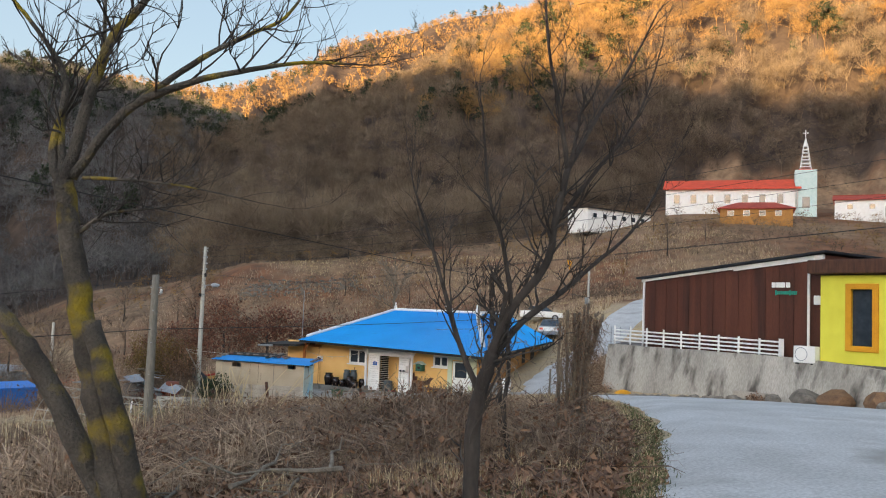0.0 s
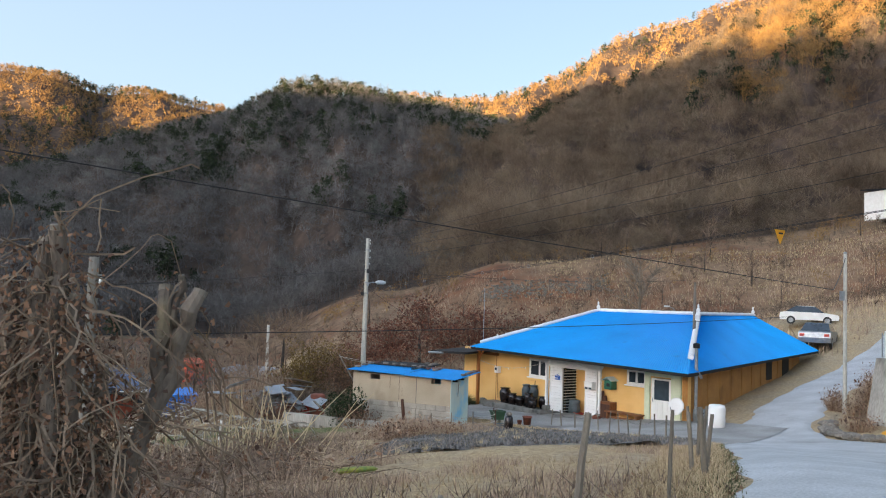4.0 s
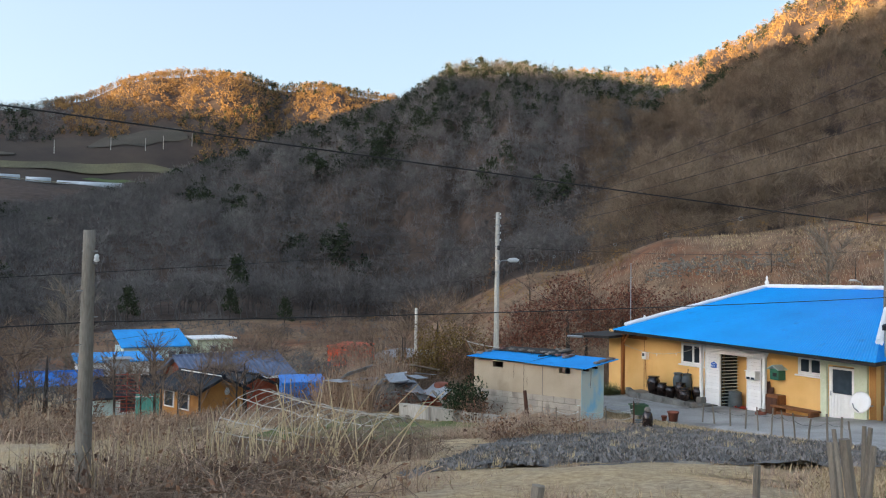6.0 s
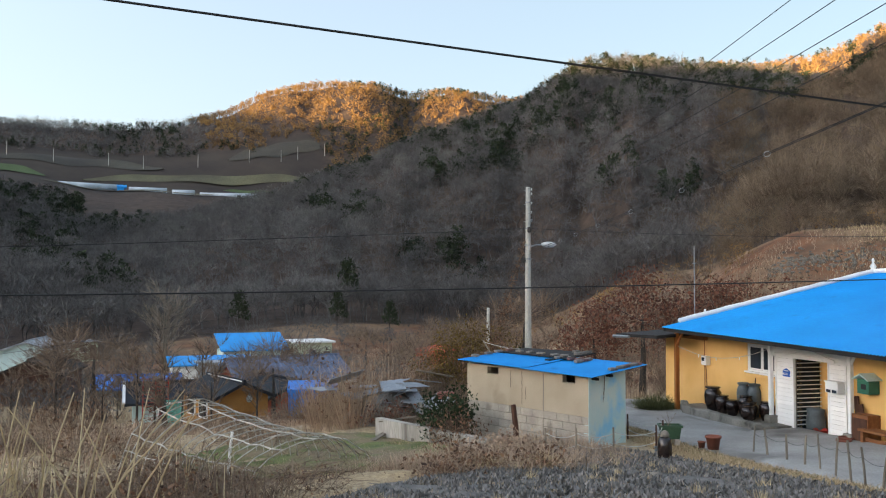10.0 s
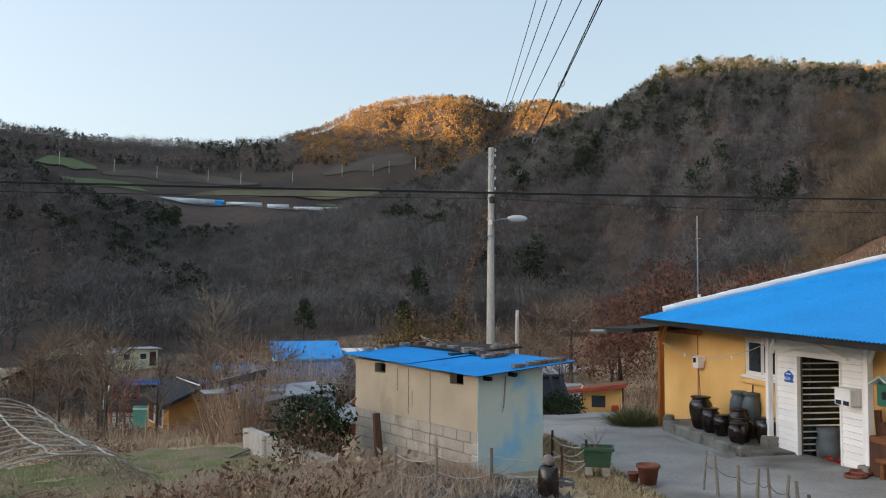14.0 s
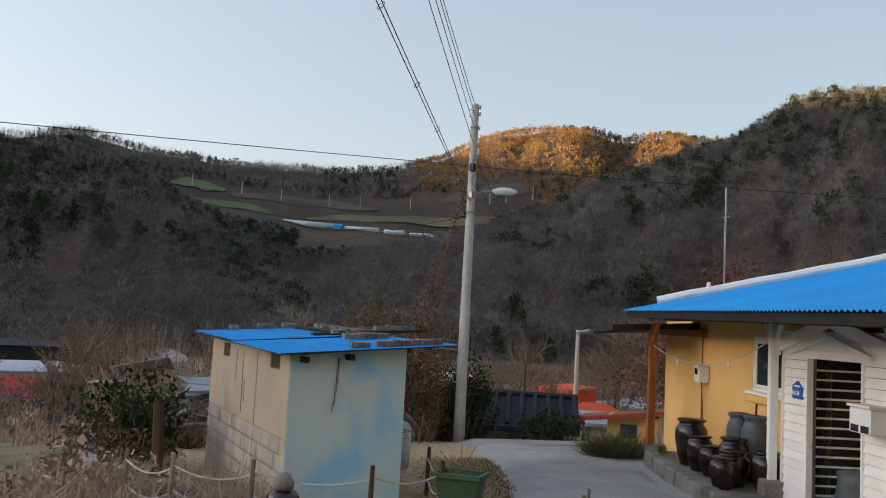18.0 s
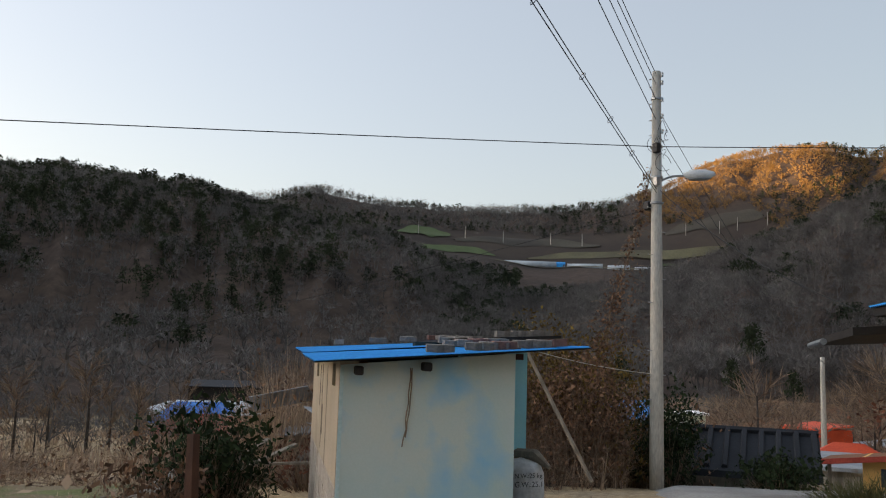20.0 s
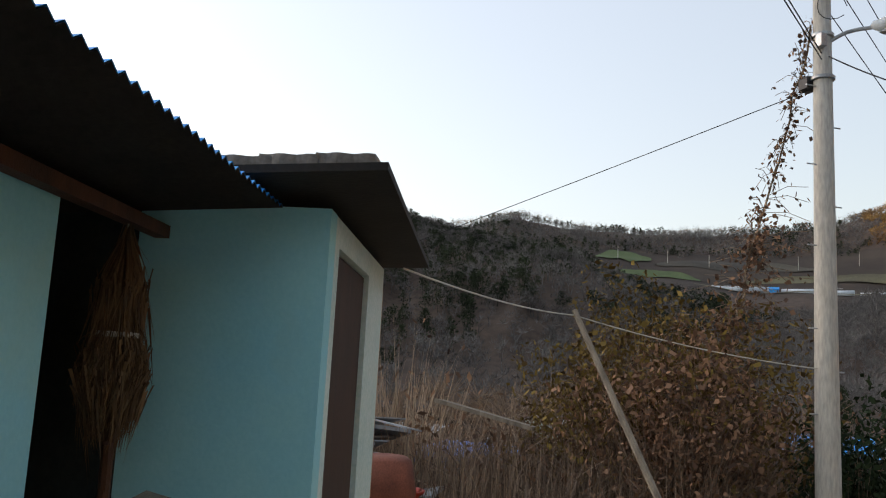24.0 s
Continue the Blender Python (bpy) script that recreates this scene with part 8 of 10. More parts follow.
# ---- village ----
def cottage(name, at, rz, lx, ly, wh, rh, wall, roof, label, roof_label, kind="gable", over=.4, windows=2, deep=1.2, door=True, z=None):
    """A small house: walls, a pitched or flat roof, windows and a door on its front (local -y)."""
    base = lz(*at) if z is None else z
    c = thing(name, (*at, base), label, "house", rz)
    part("wall", Build().box((0, 0, wh / 2 - deep / 2), (lx, ly, wh + deep)), wall, c)
    x, y = lx / 2 + over, ly / 2 + over
    r = Build()
    if kind == "gable":
        pts = [(-x, -y, wh - .1), (x, -y, wh - .1), (x, 0, wh + rh), (-x, 0, wh + rh), (-x, y, wh - .1), (x, y, wh - .1)]
        r.add(pts + [(p[0], p[1], p[2] - .14) for p in pts], [(0, 1, 2, 3), (3, 2, 5, 4), (7, 6, 9, 8), (8, 9, 10, 11), (0, 6, 7, 1), (4, 5, 11, 10), (1, 7, 8, 2), (2, 8, 11, 5), (0, 3, 9, 6), (3, 4, 10, 9)])
        g = Build()
        for s in (-1, 1):
            g.add([(s * lx / 2, -ly / 2, wh - .05), (s * lx / 2, ly / 2, wh - .05), (s * lx / 2, 0, wh + rh * .86), (s * (lx / 2 - .1), -ly / 2, wh - .05), (s * (lx / 2 - .1), ly / 2, wh - .05), (s * (lx / 2 - .1), 0, wh + rh * .86)], [(0, 1, 2), (5, 4, 3), (0, 3, 4, 1), (1, 4, 5, 2), (2, 5, 3, 0)])
            part("gable", g, wall, c)
            g = Build()
        part("ridge", Build().tube([(-x, 0, wh + rh + .03), (x, 0, wh + rh + .03)], .09, 6), roof, c)
    elif kind == "hip":
        k = min(lx, ly) / 2 * .9
        pts = [(-x, -y, wh - .1), (x, -y, wh - .1), (x, y, wh - .1), (-x, y, wh - .1), (-x + k + over, 0, wh + rh), (x - k - over, 0, wh + rh)]
        r.add(pts + [(p[0], p[1], p[2] - .14) for p in pts[:4]], [(0, 1, 5, 4), (1, 2, 5), (2, 3, 4, 5), (3, 0, 4), (0, 6, 7, 1), (1, 7, 8, 2), (2, 8, 9, 3), (3, 9, 6, 0), (9, 8, 7, 6)])
    elif kind == "shed":
        r.slab([(-x, -y, wh + .05), (x, -y, wh + .05), (x, y, wh + rh), (-x, y, wh + rh)], .12)
    else:
        r.box((0, 0, wh + rh / 2), (lx + over * 2, ly + over * 2, rh), bevel=.04)
    part("roof", r, roof, c, roof_label)
    for i in range(windows):
        wx = (i + .7) / (windows + .6) * lx - lx / 2
        w = new("window")
        w.parent = c
        part("window_frame", Build().box((wx, -ly / 2 - .01, wh * .58), (1.0, .08, .9), bevel=.01), M["white"], w)
        part("pane", Build().box((wx, -ly / 2 - .055, wh * .58), (.84, .02, .74)), M["glass_dark"], w)
    if door:
        part("door", Build().box((lx / 2 - .7, -ly / 2 - .02, .9), (.85, .08, 1.9), bevel=.01), M["darkwood"], c)
    return c


def ribs(parent, x, y0, z0, y1, z1, count, lx, material):
    """Standing seams down a roof slope."""
    for i in range(count):
        xx = -x + 2 * x * i / (count - 1)
        part("roof_rib", Build().tube([(xx, y0, z0 + .02), (xx, y1, z1 + .02)], .07, 5), material, parent)


o = cottage("cottage", (-24.6, 41.7), -23.0, 3.9, 2.6, 1.65, .6, M["ochre_side"], M["slate"], "small orange-plastered cottage with a black sheet roof", "black sheet roof", over=.28, windows=2, door=False, z=-5.97)
part("gourd", Build().lathe([(.02, -.2), (.12, -.14), (.17, 0), (.1, .12), (.03, .24)], (1.92, .35, 1.45), 12), M["lampwhite"], o, "white gourd hung at the gable", True)
part("verge_board", Build().box((.1, .0, 2.28), (4.0, .2, .05)), M["white"], o, "white ridge board")
def red_trellis():
    t = thing("trellis", (-29.7, 42.0, -6.3), "red-leaved creeper on a ladder-like trellis", "trellis", 30)
    for x in (-.65, 0, .65):
        part("upright", Build().tube([(x, 0, 0), (x, 0, 2.3)], .03, 6), M["redplastic"], t)
    for k in range(11):
        part("rung", Build().tube([(-.7, -.03, .2 + k * .2), (.7, -.03, .2 + k * .2)], .018, 5), M["redplastic"], t)
    rng = np.random.default_rng(3)
    c = np.stack([rng.normal(.1, .32, 900), rng.normal(0, .15, 900), rng.uniform(0, 2.2, 900)], 1)
    d, e = rng.normal(size=(900, 3)) * .05, rng.normal(size=(900, 3)) * .05
    part("foliage", fast_mesh("foliage", np.stack([c, c + d, c + e], 1).reshape(-1, 3), np.arange(2700).reshape(-1, 3), M["rustleaf"]), None, t)


red_trellis()
t = cottage("tiled_house", (-32.1, 54.9), 61, 7.2, 5.0, 2.2, 1.3, M["brick"], M["greytile"], "brick house under a blue-grey tiled roof", "blue-grey ribbed tile roof", windows=2, z=-7.55)
ribs(t, 3.9, -2.9, 2.1, 0, 3.5, 24, 9, M["greytile"])
part("eave_board", Build().box((0, -2.92, 2.0), (8.0, .05, .16)), M["white"], t, "white eave board")
cottage("tiled_wing", (-27.0, 48.4), -20, 4.0, 3.4, 1.7, .75, M["brick"], M["slate"], "low wing of the brick house under a dark roof", "dark tile roof", windows=1, door=False, z=-6.9)
w = cottage("white_house", (-33.6, 46.6), 50, 4.2, 3.4, 1.6, .8, M["trimwhite"], M["slate"], "small white gabled house beside the orange cottage", "dark roof with white verges", windows=1, door=False, z=-7.35)
for s in (-1, 1):
    tilt = math.degrees(math.atan2(.9, 2.1)) * -s
    part("verge_board", Build().box((0, 0, 0), (.16, 2.4, .09), m=Matrix.Translation((-2.55, s * 1.05, 2.02)) @ Matrix.Rotation(radians(tilt), 4, "X")), M["white"], w, "white verge board")
fe = thing("sheet_fence", (-28.6, 42.5, -6.3), "faded teal sheet fence beside the cottage", "fence", 40)
for k in range(5):
    part("sheet", Build().box((-.56 + .28 * k, .01 * (k % 2), .4), (.272, .025, 1.5)), M["tealpaint"], fe)
part("rail", Build().box((0, -.03, 1.0), (1.42, .04, .06)), M["white"], fe)
cottage("blue_roofed_house", (-72.9, 96.8), 54, 8.2, 5, 2.6, 2.0, M["trimwhite"], M["blueshed"], "white house with a big blue sheet roof", "bright blue sheet roof", "shed", windows=3, z=-10.6)
cottage("annex_house", (-67.6, 102.4), 54, 4.8, 5, 3.0, .25, M["cream"], M["white"], "flat-roofed pale annex beside the blue roof", "white flat roof", "flat", windows=1, z=-10.2)
cottage("blue_roofed_shed", (-64.6, 81.0), 50, 8.5, 4, 1.7, .7, M["white"], M["blueshed"], "low shed under bright blue sheeting", "bright blue sheeting", "shed", windows=0, z=-9.9)
cottage("grey_shed", (-61.0, 77.0), 50, 2.0, 2.0, 2.3, .1, M["tin"], M["tin"], "upright grey tank house beside the blue sheeting", "grey lid", "flat", windows=0, door=False, z=-9.9)
cottage("blue_roofed_shed", (-54.6, 62.3), 46, 6.5, 4, 1.1, .8, M["tin"], M["tarp"], "low shed under a faded blue tarpaulin", "faded blue tarpaulin", "gable", windows=0, door=False, z=-9.1)
cottage("tarpaulin_shelter", (-16.6, 38.3), 38, 1.9, 1.3, 1.05, .25, M["tarp"], M["tarp"], "small shelter wrapped in blue tarpaulin", "blue tarpaulin", "shed", over=.05, windows=0, door=False, z=-4.4)
cottage("orange_roofed_house", (-37.6, 85.6), -14, 4.0, 3.0, .95, .35, M["orange"], M["orange"], "low lean-to wrapped in orange tarpaulin", "bright orange tarpaulin", "shed", over=.08, windows=0, door=False, z=-6.85)
cottage("grey_shed", (-34, 91), -30, 6, 4, 2.0, .6, M["tin"], M["tin"], "grey tin shed beside the orange roof", "grey tin roof", "shed", windows=0, z=-9.2)
cottage("white_cabin", (-97.2, 87.6), 74, 5.8, 3.4, 2.2, .15, M["cream"], M["tin"], "weathered pale green cabin with small windows", "grey flat roof", "flat", windows=2, z=-9.7)
cottage("grey_house", (-74, 66), -50, 7, 5, 2.3, .9, M["trimwhite"], M["tin"], "grey-roofed house at the valley edge", "grey sheet roof", windows=2, z=-8.2)
cottage("thatched_shed", (-53, 52), -50, 7, 4, 1.9, 1.0, M["darkwood"], M["eave"], "open dark timber shed", "dark weathered roof", windows=0, z=-7.6)
cottage("red_roofed_house", (-76.3, 51.2), 72.7, 13, 6, 2.0, 1.6, M["trimwhite"], M["redtile"], "long house under a faded red roof", "faded red roof", "hip", windows=3, z=-11.1)
cottage("blue_roofed_house", (-86.6, 51.6), 72, 9, 5, 2.3, 1.8, M["cream"], M["tarp"], "low house under a blue sheet roof", "blue sheet roof", "hip", windows=2, z=-11.1)
cottage("long_barn", (-113, 66), 70, 17, 6, 2.6, .7, M["eave"], M["slate"], "long low barn with a black roof", "black sheet roof", "shed", windows=0, z=-9.2)
cottage("polytunnel", (-97.6, 58.8), 72, 19, 5, 1.2, .9, M["polytunnel"], M["polytunnel"], "long pale plastic growing tunnel", "pale film cover", "hip", windows=0, door=False, z=-9.7)


def ochre_hut():
    """A hut with one sloping roof that runs out over a post."""
    h = thing("ochre_hut", (-8.3, 47.15, -4.65), "tiny ochre hut with a red-brown roof running out over a post", "hut", 24)
    part("wall", Build().box((.35, .6, .1), (1.5, 1.2, 2.4)), M["ochre"], h)
    part("roof", Build().slab([(-1.35, -.35, 1.16), (1.25, -.35, 1.52), (1.25, 1.3, 1.52), (-1.35, 1.3, 1.16)], .07), M["brownwood"], h, "sloping red-brown roof")
    part("fascia", Build().slab([(-1.36, -.38, 1.19), (1.26, -.38, 1.55), (1.26, -.34, 1.55), (-1.36, -.34, 1.19)], .13), M["redtile"], h, "red-brown eave board")
    part("post", Build().tube([(-1.1, -.2, -1.0), (-1.1, -.2, 1.14)], .05, 7), M["greywood"], h)
    part("window", Build().box((.25, -.01, .85), (.5, .05, .42), bevel=.01), M["glass_dark"], h, "dark window")
    part("red_box", Build().box((.85, -.08, .55), (.26, .16, .36), bevel=.03), M["redplastic"], h, "red box on the wall")


ochre_hut()
g = cottage("tiled_outhouse", (-9.6, 43.4), 38, 3.0, 2.6, .9, .6, M["wallconc"], M["slate"], "low outhouse with a dark tiled roof below the lane", "dark tiled roof", windows=0, door=False, z=-4.25)
ribs(g, 1.8, -1.6, .85, 0, 1.53, 11, 4, M["slate"])
cottage("orange_roofed_house", (-16.4, 58.0), 33, 3.4, 2.6, 1.5, .8, M["brick"], M["orange"], "small house below the lane under an orange-red roof", "orange-red painted roof", "hip", over=.3, windows=1, z=-6.4)
cottage("grey_shed", (-13.3, 52.6), 35, 3.0, 2.2, 1.35, .25, M["wallconc"], M["tin"], "low shed with a grey fibre-cement roof", "grey corrugated roof", "shed", windows=0, door=False, z=-5.65)
cottage("white_cabin", (52.6, 131), 22, 15, 5, 2.9, .5, M["white"], M["slate"], "long white one-storey building on the slope", "grey roof", "shed", windows=6, door=False)


def build_church():
    x, y = 78.5, 136
    z = lz(x, y) - .3
    c = thing("church", (x, y, z), "white church with a long red roof and a lattice steeple", "church", -30)
    part("wall", Build().box((0, 0, 1.6), (23, 8, 5.4)), M["white"], c)
    r = Build()
    pts = [(-12, -4.6, 4.2), (12, -4.6, 4.2), (12, 0, 6.4), (-12, 0, 6.4), (-12, 4.6, 4.2), (12, 4.6, 4.2)]
    r.add(pts + [(p[0], p[1], p[2] - .2) for p in pts], [(0, 1, 2, 3), (3, 2, 5, 4), (7, 6, 9, 8), (8, 9, 10, 11), (0, 6, 7, 1), (4, 5, 11, 10), (1, 7, 8, 2), (2, 8, 11, 5), (0, 3, 9, 6), (3, 4, 10, 9)])
    part("roof", r, M["red"], c, "bright red roof")
    for i in range(7):
        part("window", Build().box((-9.5 + i * 3, -4.02, 2.3), (1.0, .1, 1.6)), M["glass_dark"], c)
    t = new("tower")
    t.parent = c
    part("tower_wall", Build().box((12.8, -2.2, 3.2), (3.6, 3.6, 8.6)), M["trimwhite"], t)
    part("tower_door", Build().box((12.8, -4.02, 1.6), (1.2, .1, 2.0)), M["glass_dark"], t)
    part("tower_band", Build().box((12.8, -2.2, 7.55), (2.4, 2.4, .3)), M["red"], t, "red band under the steeple")
    for sx in (-1, 1):
        for sy in (-1, 1):
            part("steeple_leg", Build().tube([(12.8 + sx * .9, -2.2 + sy * .9, 7.6), (12.8 + sx * .35, -2.2 + sy * .35, 12)], .09, 5), M["white"], t)
    for k in range(6):
        w = .9 - k * .1
        part("steeple_ring", Build().box((12.8, -2.2, 8.2 + k * .65), (w * 2, w * 2, .16)), M["white"], t)
    part("steeple_cap", Build().lathe([(.5, 12), (.3, 12.6), (.06, 13.6)], (12.8, -2.2, 0), 8), M["white"], t)
    part("cross", Build().box((12.8, -2.2, 14.2), (.12, .12, 1.6)).box((12.8, -2.2, 14.5), (.9, .11, .12)), M["white"], t)
    p = cottage("pavilion", (72, 116.5), -31, 11, 6, 2.2, 1.2, M["ochre_side"], M["redtile"], "timber pavilion with a maroon hip roof", "maroon roof", "hip", windows=4, door=False)


build_church()
cottage("white_house", (96, 122), -38, 9, 6, 3.2, 1.0, M["white"], M["redtile"], "white house behind the church", "red roof", windows=2)
cottage("white_house", (100, 108), -40, 9, 6, 3.6, .3, M["white"], M["tin"], "white flat-roofed house on the slope", "grey flat roof", "flat", windows=2)


def polytunnels():
    """Rows of growing tunnels on the far shelf."""
    for k, (az, r, l, tilt) in enumerate(((53.0, 652, 44, 10), (52.6, 640, 40, 10), (49.0, 640, 26, -4), (46.8, 646, 16, -4), (43.8, 642, 44, -4), (43.4, 650, 36, -4))):
        x, y = HUB[0] - r * math.sin(radians(az)), HUB[1] + r * math.cos(radians(az))
        t = thing("polytunnel", (x, y, lz(x, y)), "long pale plastic growing tunnel on the far shelf", "greenhouse", az + tilt, "far growing tunnels")
        part("cover", Build().tube([(-l / 2, 0, .6), (0, 0, .6), (l / 2, 0, .6)], 2.6, 12), M["polytunnel"], t, smooth=True)
    x, y = HUB[0] - 636 * math.sin(radians(50.6)), HUB[1] + 636 * math.cos(radians(50.6))
    cottage("blue_roofed_shed", (x, y), 50, 6, 5, 3, 1.2, M["blueshed"], M["blueshed"], "small blue shed between the far tunnels", "blue roof", windows=0)
    b = Build()
    for az, r in ((51.4, 715), (49.3, 712), (45.9, 716), (40.5, 712), (39.4, 714), (37.6, 716), (54.6, 712), (57.2, 716), (60.4, 720), (42.6, 718)):
        x, y = HUB[0] - r * math.sin(radians(az)), HUB[1] + r * math.cos(radians(az))
        p = thing("far_pole", (x, y, lz(x, y)), "thin utility pole on the far shelf", "utility pole", group="poles on the far shelf")
        part("shaft", Build().tube([(0, 0, 0), (0, 0, 11)], [.3, .2], 5), M["pole"], p)


polytunnels()


# ---- things round the house ----
def house_thing(name, s, w, z, label, category, rz=-45, group=""):
    return thing(name, house_pt(s, w, z), label, category, rz, group)


def jar(s, w, z, r, h, label, lid=True, material="jar"):
    j = house_thing("onggi_jar", s, w, z, label, "jar", group="jars in front of the house")
    prof = [(.58, 0), (.64, .02), (.8, .22), (.95, .5), (1.0, .68), (.95, .81), (.78, .91), (.7, .94), (.76, .97), (.77, 1.0)]
    part("body", Build().lathe([(r * a, h * b) for a, b in prof], (0, 0, 0), 22), M[material], j, smooth=True)
    if lid:
        part("lid", Build().lathe([(r * .78, h * .985), (r * .87, h * .99), (r * .88, h * 1.025), (r * .8, h * 1.04), (r * .3, h * 1.055), (r * .02, h * 1.06)], (0, 0, 0), 20), M[material], j, smooth=True)
    return j


LEDGE = .16
for s, w, r, h, l in ((-2.3, -.47, .25, .68, "tall glossy dark brown earthenware jar with lid"), (-1.78, -.5, .2, .5, "glossy brown earthenware jar with a flat lid"),
                      (-1.36, -.46, .19, .42, "rounded brown earthenware jar with lid"), (-1.0, -.28, .21, .58, "dark earthenware jar with a rounded lid"),
                      (-.62, -.42, .22, .46, "black earthenware jar with a wide flat lid"), (-.36, -.66, .18, .4, "small black earthenware jar with lid"), (-.3, -.1, .21, .5, "dark earthenware jar against the wall")):
    jar(s, w, LEDGE, r, h, l)
for s, w in ((-1.42, -.05), (-1.02, .02)):
    jar(s, w + .0, LEDGE, .19, .88 + .06 * w, "tall grey plastic barrel against the ochre wall", True, "jargrey")


def build_ledge():
    l = thing("jar_ledge", HOUSE, "low weathered concrete ledge in front of the house", "ledge", -45, kind="structure")
    pts = [(-3.75, -.55), (-3.2, -.85), (-1.5, -1.0), (.55, -.98), (.62, .1), (-3.75, .1)]
    part("slab", Build().slab([(x, y, LEDGE) for x, y in pts], .5), M["kerb"], l)
    rng = random.Random(2)
    for (x0, y0), (x1, y1) in zip(pts[:3], pts[1:4]):
        n = max(2, round(math.hypot(x1 - x0, y1 - y0) / .55))
        for i in range(n):
            a, b = i / n, (i + 1) / n
            cx, cy = x0 + (x1 - x0) * (a + b) / 2, y0 + (y1 - y0) * (a + b) / 2
            part("kerb_stone", Build().box((cx, cy, LEDGE - .04 + rng.uniform(-.02, .03)), (math.hypot(x1 - x0, y1 - y0) / n - .02, .22, .26), math.degrees(math.atan2(y1 - y0, x1 - x0)), .03), M["kerb"], l)
    ap = Build()
    ap.slab([(-4.4, -1.0, -.06), (-3.2, -1.35, -.04), (-1.3, -1.55, .02), (.9, -1.5, .06), (.9, -.9, .08), (-1.5, -.9, .06), (-3.4, -.75, .0)], .3)
    part("apron", ap, M["yard"], l, "sloped cement apron")
    part("step", Build().box((1.6, -.75, .02), (3.4, 1.3, .12), bevel=.02), M["yard"], l, "porch step slab")


build_ledge()


def wall_fittings():
    m = house_thing("electric_meter", -3.45, .04, 1.38, "white electric meter box on the ochre wall", "meter box")
    part("box", Build().box((0, 0, .14), (.26, .16, .28), bevel=.015), M["white"], m)
    part("window", Build().box((-.03, -.083, .18), (.13, .01, .11)), M["glass_dark"], m)
    part("conduit", Build().tube([(0, 0, 0), (0, .02, -.3), (0, .06, -1.1)], .012, 6), M["postwood"], m)
    b = house_thing("letter_box", 2.35, -.14, 1.24, "white metal letter box on the porch jamb", "letter box")
    part("body", Build().box((0, 0, .14), (.42, .2, .26), bevel=.015), M["white"], b)
    part("flap", Build().box((-.1, -.105, .06), (.14, .012, .07)), M["glass_dark"], b)
    part("flap", Build().box((.1, -.105, .06), (.14, .012, .07)), M["glass_dark"], b)
    part("roof", Build().box((0, -.01, .285), (.46, .24, .03), bevel=.008), M["white"], b)
    rope = Build()
    a, c = Vector(house_pt(-3.85, -.68, 1.95)), Vector(house_pt(-.12, -.14, 2.15))
    pts = [a.lerp(c, i / 20) - Vector((0, 0, .32 * 4 * (i / 20) * (1 - i / 20))) for i in range(21)]
    solid("washing_line", rope.tube(pts, .008, 5), M["rope"], "sagging white washing line under the eave", "rope")
    for i in (5, 9, 14):
        solid("clothes_peg", Build().box(pts[i] - Vector((0, 0, .04)), (.02, .02, .09), bevel=.003), M["white"], "pale clothes peg on the washing line", "peg", group="pegs on the line")
    fa = house_thing("tap", -.95, .0, 1.05, "small outdoor tap pipe above the barrels", "tap")
    part("pipe", Build().tube([(0, .1, 0), (0, 0, .02), (-.25, -.05, .0), (-.32, -.05, -.06)], .02, 7), M["darkwood"], fa)
    part("handle", Build().tube([(0, 0, .02), (.02, 0, .2)], .016, 6), M["darkwood"], fa)
    bn = house_thing("bench", 4.15, -.18, .05, "brown wooden bench in front of the window", "bench")
    part("seat", Build().box((0, 0, .5), (1.6, .42, .06), bevel=.01), M["brownwood"], bn)
    for x in (-.7, .7):
        part("leg", Build().box((x, 0, .23), (.08, .36, .46), bevel=.008), M["brownwood"], bn)
    part("rail", Build().box((0, -.1, .3), (1.3, .05, .08)), M["brownwood"], bn)
    sh = house_thing("shoe_cabinet", 3.25, -.05, .05, "small brown wooden cabinet beside the porch", "cabinet")
    part("body", Build().box((0, 0, .42), (.5, .36, .8), bevel=.01), M["brownwood"], sh)
    part("door", Build().box((0, -.19, .4), (.44, .02, .66), bevel=.005), M["darkwood"], sh)
    cab = house_thing("letter_house", 3.3, -.02, 1.3, "green wooden box with a pale pitched roof on the wall", "box")
    part("body", Build().box((0, 0, .22), (.36, .3, .34), bevel=.01), M["greenpaint"], cab)
    part("opening", Build().box((.02, -.153, .22), (.16, .008, .12)), M["black"], cab, "dark slot in the front")
    for side in (-1, 1):
        part("roof_board", Build().box((0, 0, 0), (.3, .44, .025), m=Matrix.Translation((side * .12, -.03, .45)) @ Matrix.Rotation(radians(side * 28), 4, "Y")), M["trimwhite"], cab, "pale roof board")
    br = house_thing("planks", 3.0, -.02, .05, "dark boards leaning on the wall", "board")
    part("board", Build().box((0, .05, .6), (.14, .04, 1.2), m=Matrix.Rotation(radians(-7), 4, "Y")), M["darkwood"], br)
    part("board", Build().box((.2, .03, .5), (.12, .04, 1.0), m=Matrix.Rotation(radians(-10), 4, "Y")), M["darkwood"], br)
    for s, w, z, l in ((2.95, -.35, .02, "terracotta flower pot with a dry plant"), (3.1, -.55, .0, "small terracotta flower pot")):
        p = house_thing("flower_pot", s, w, z, l, "pot", group="pots by the porch")
        part("pot", Build().lathe([(.1, 0), (.16, .24), (.175, .25), (.175, .29), (.15, .29), (.14, .26)], (0, 0, 0), 16), M["terracotta"], p, smooth=True)
    bag = house_thing("plastic_bag", .95, .45, .02, "pale clear plastic sack inside the porch", "bag")
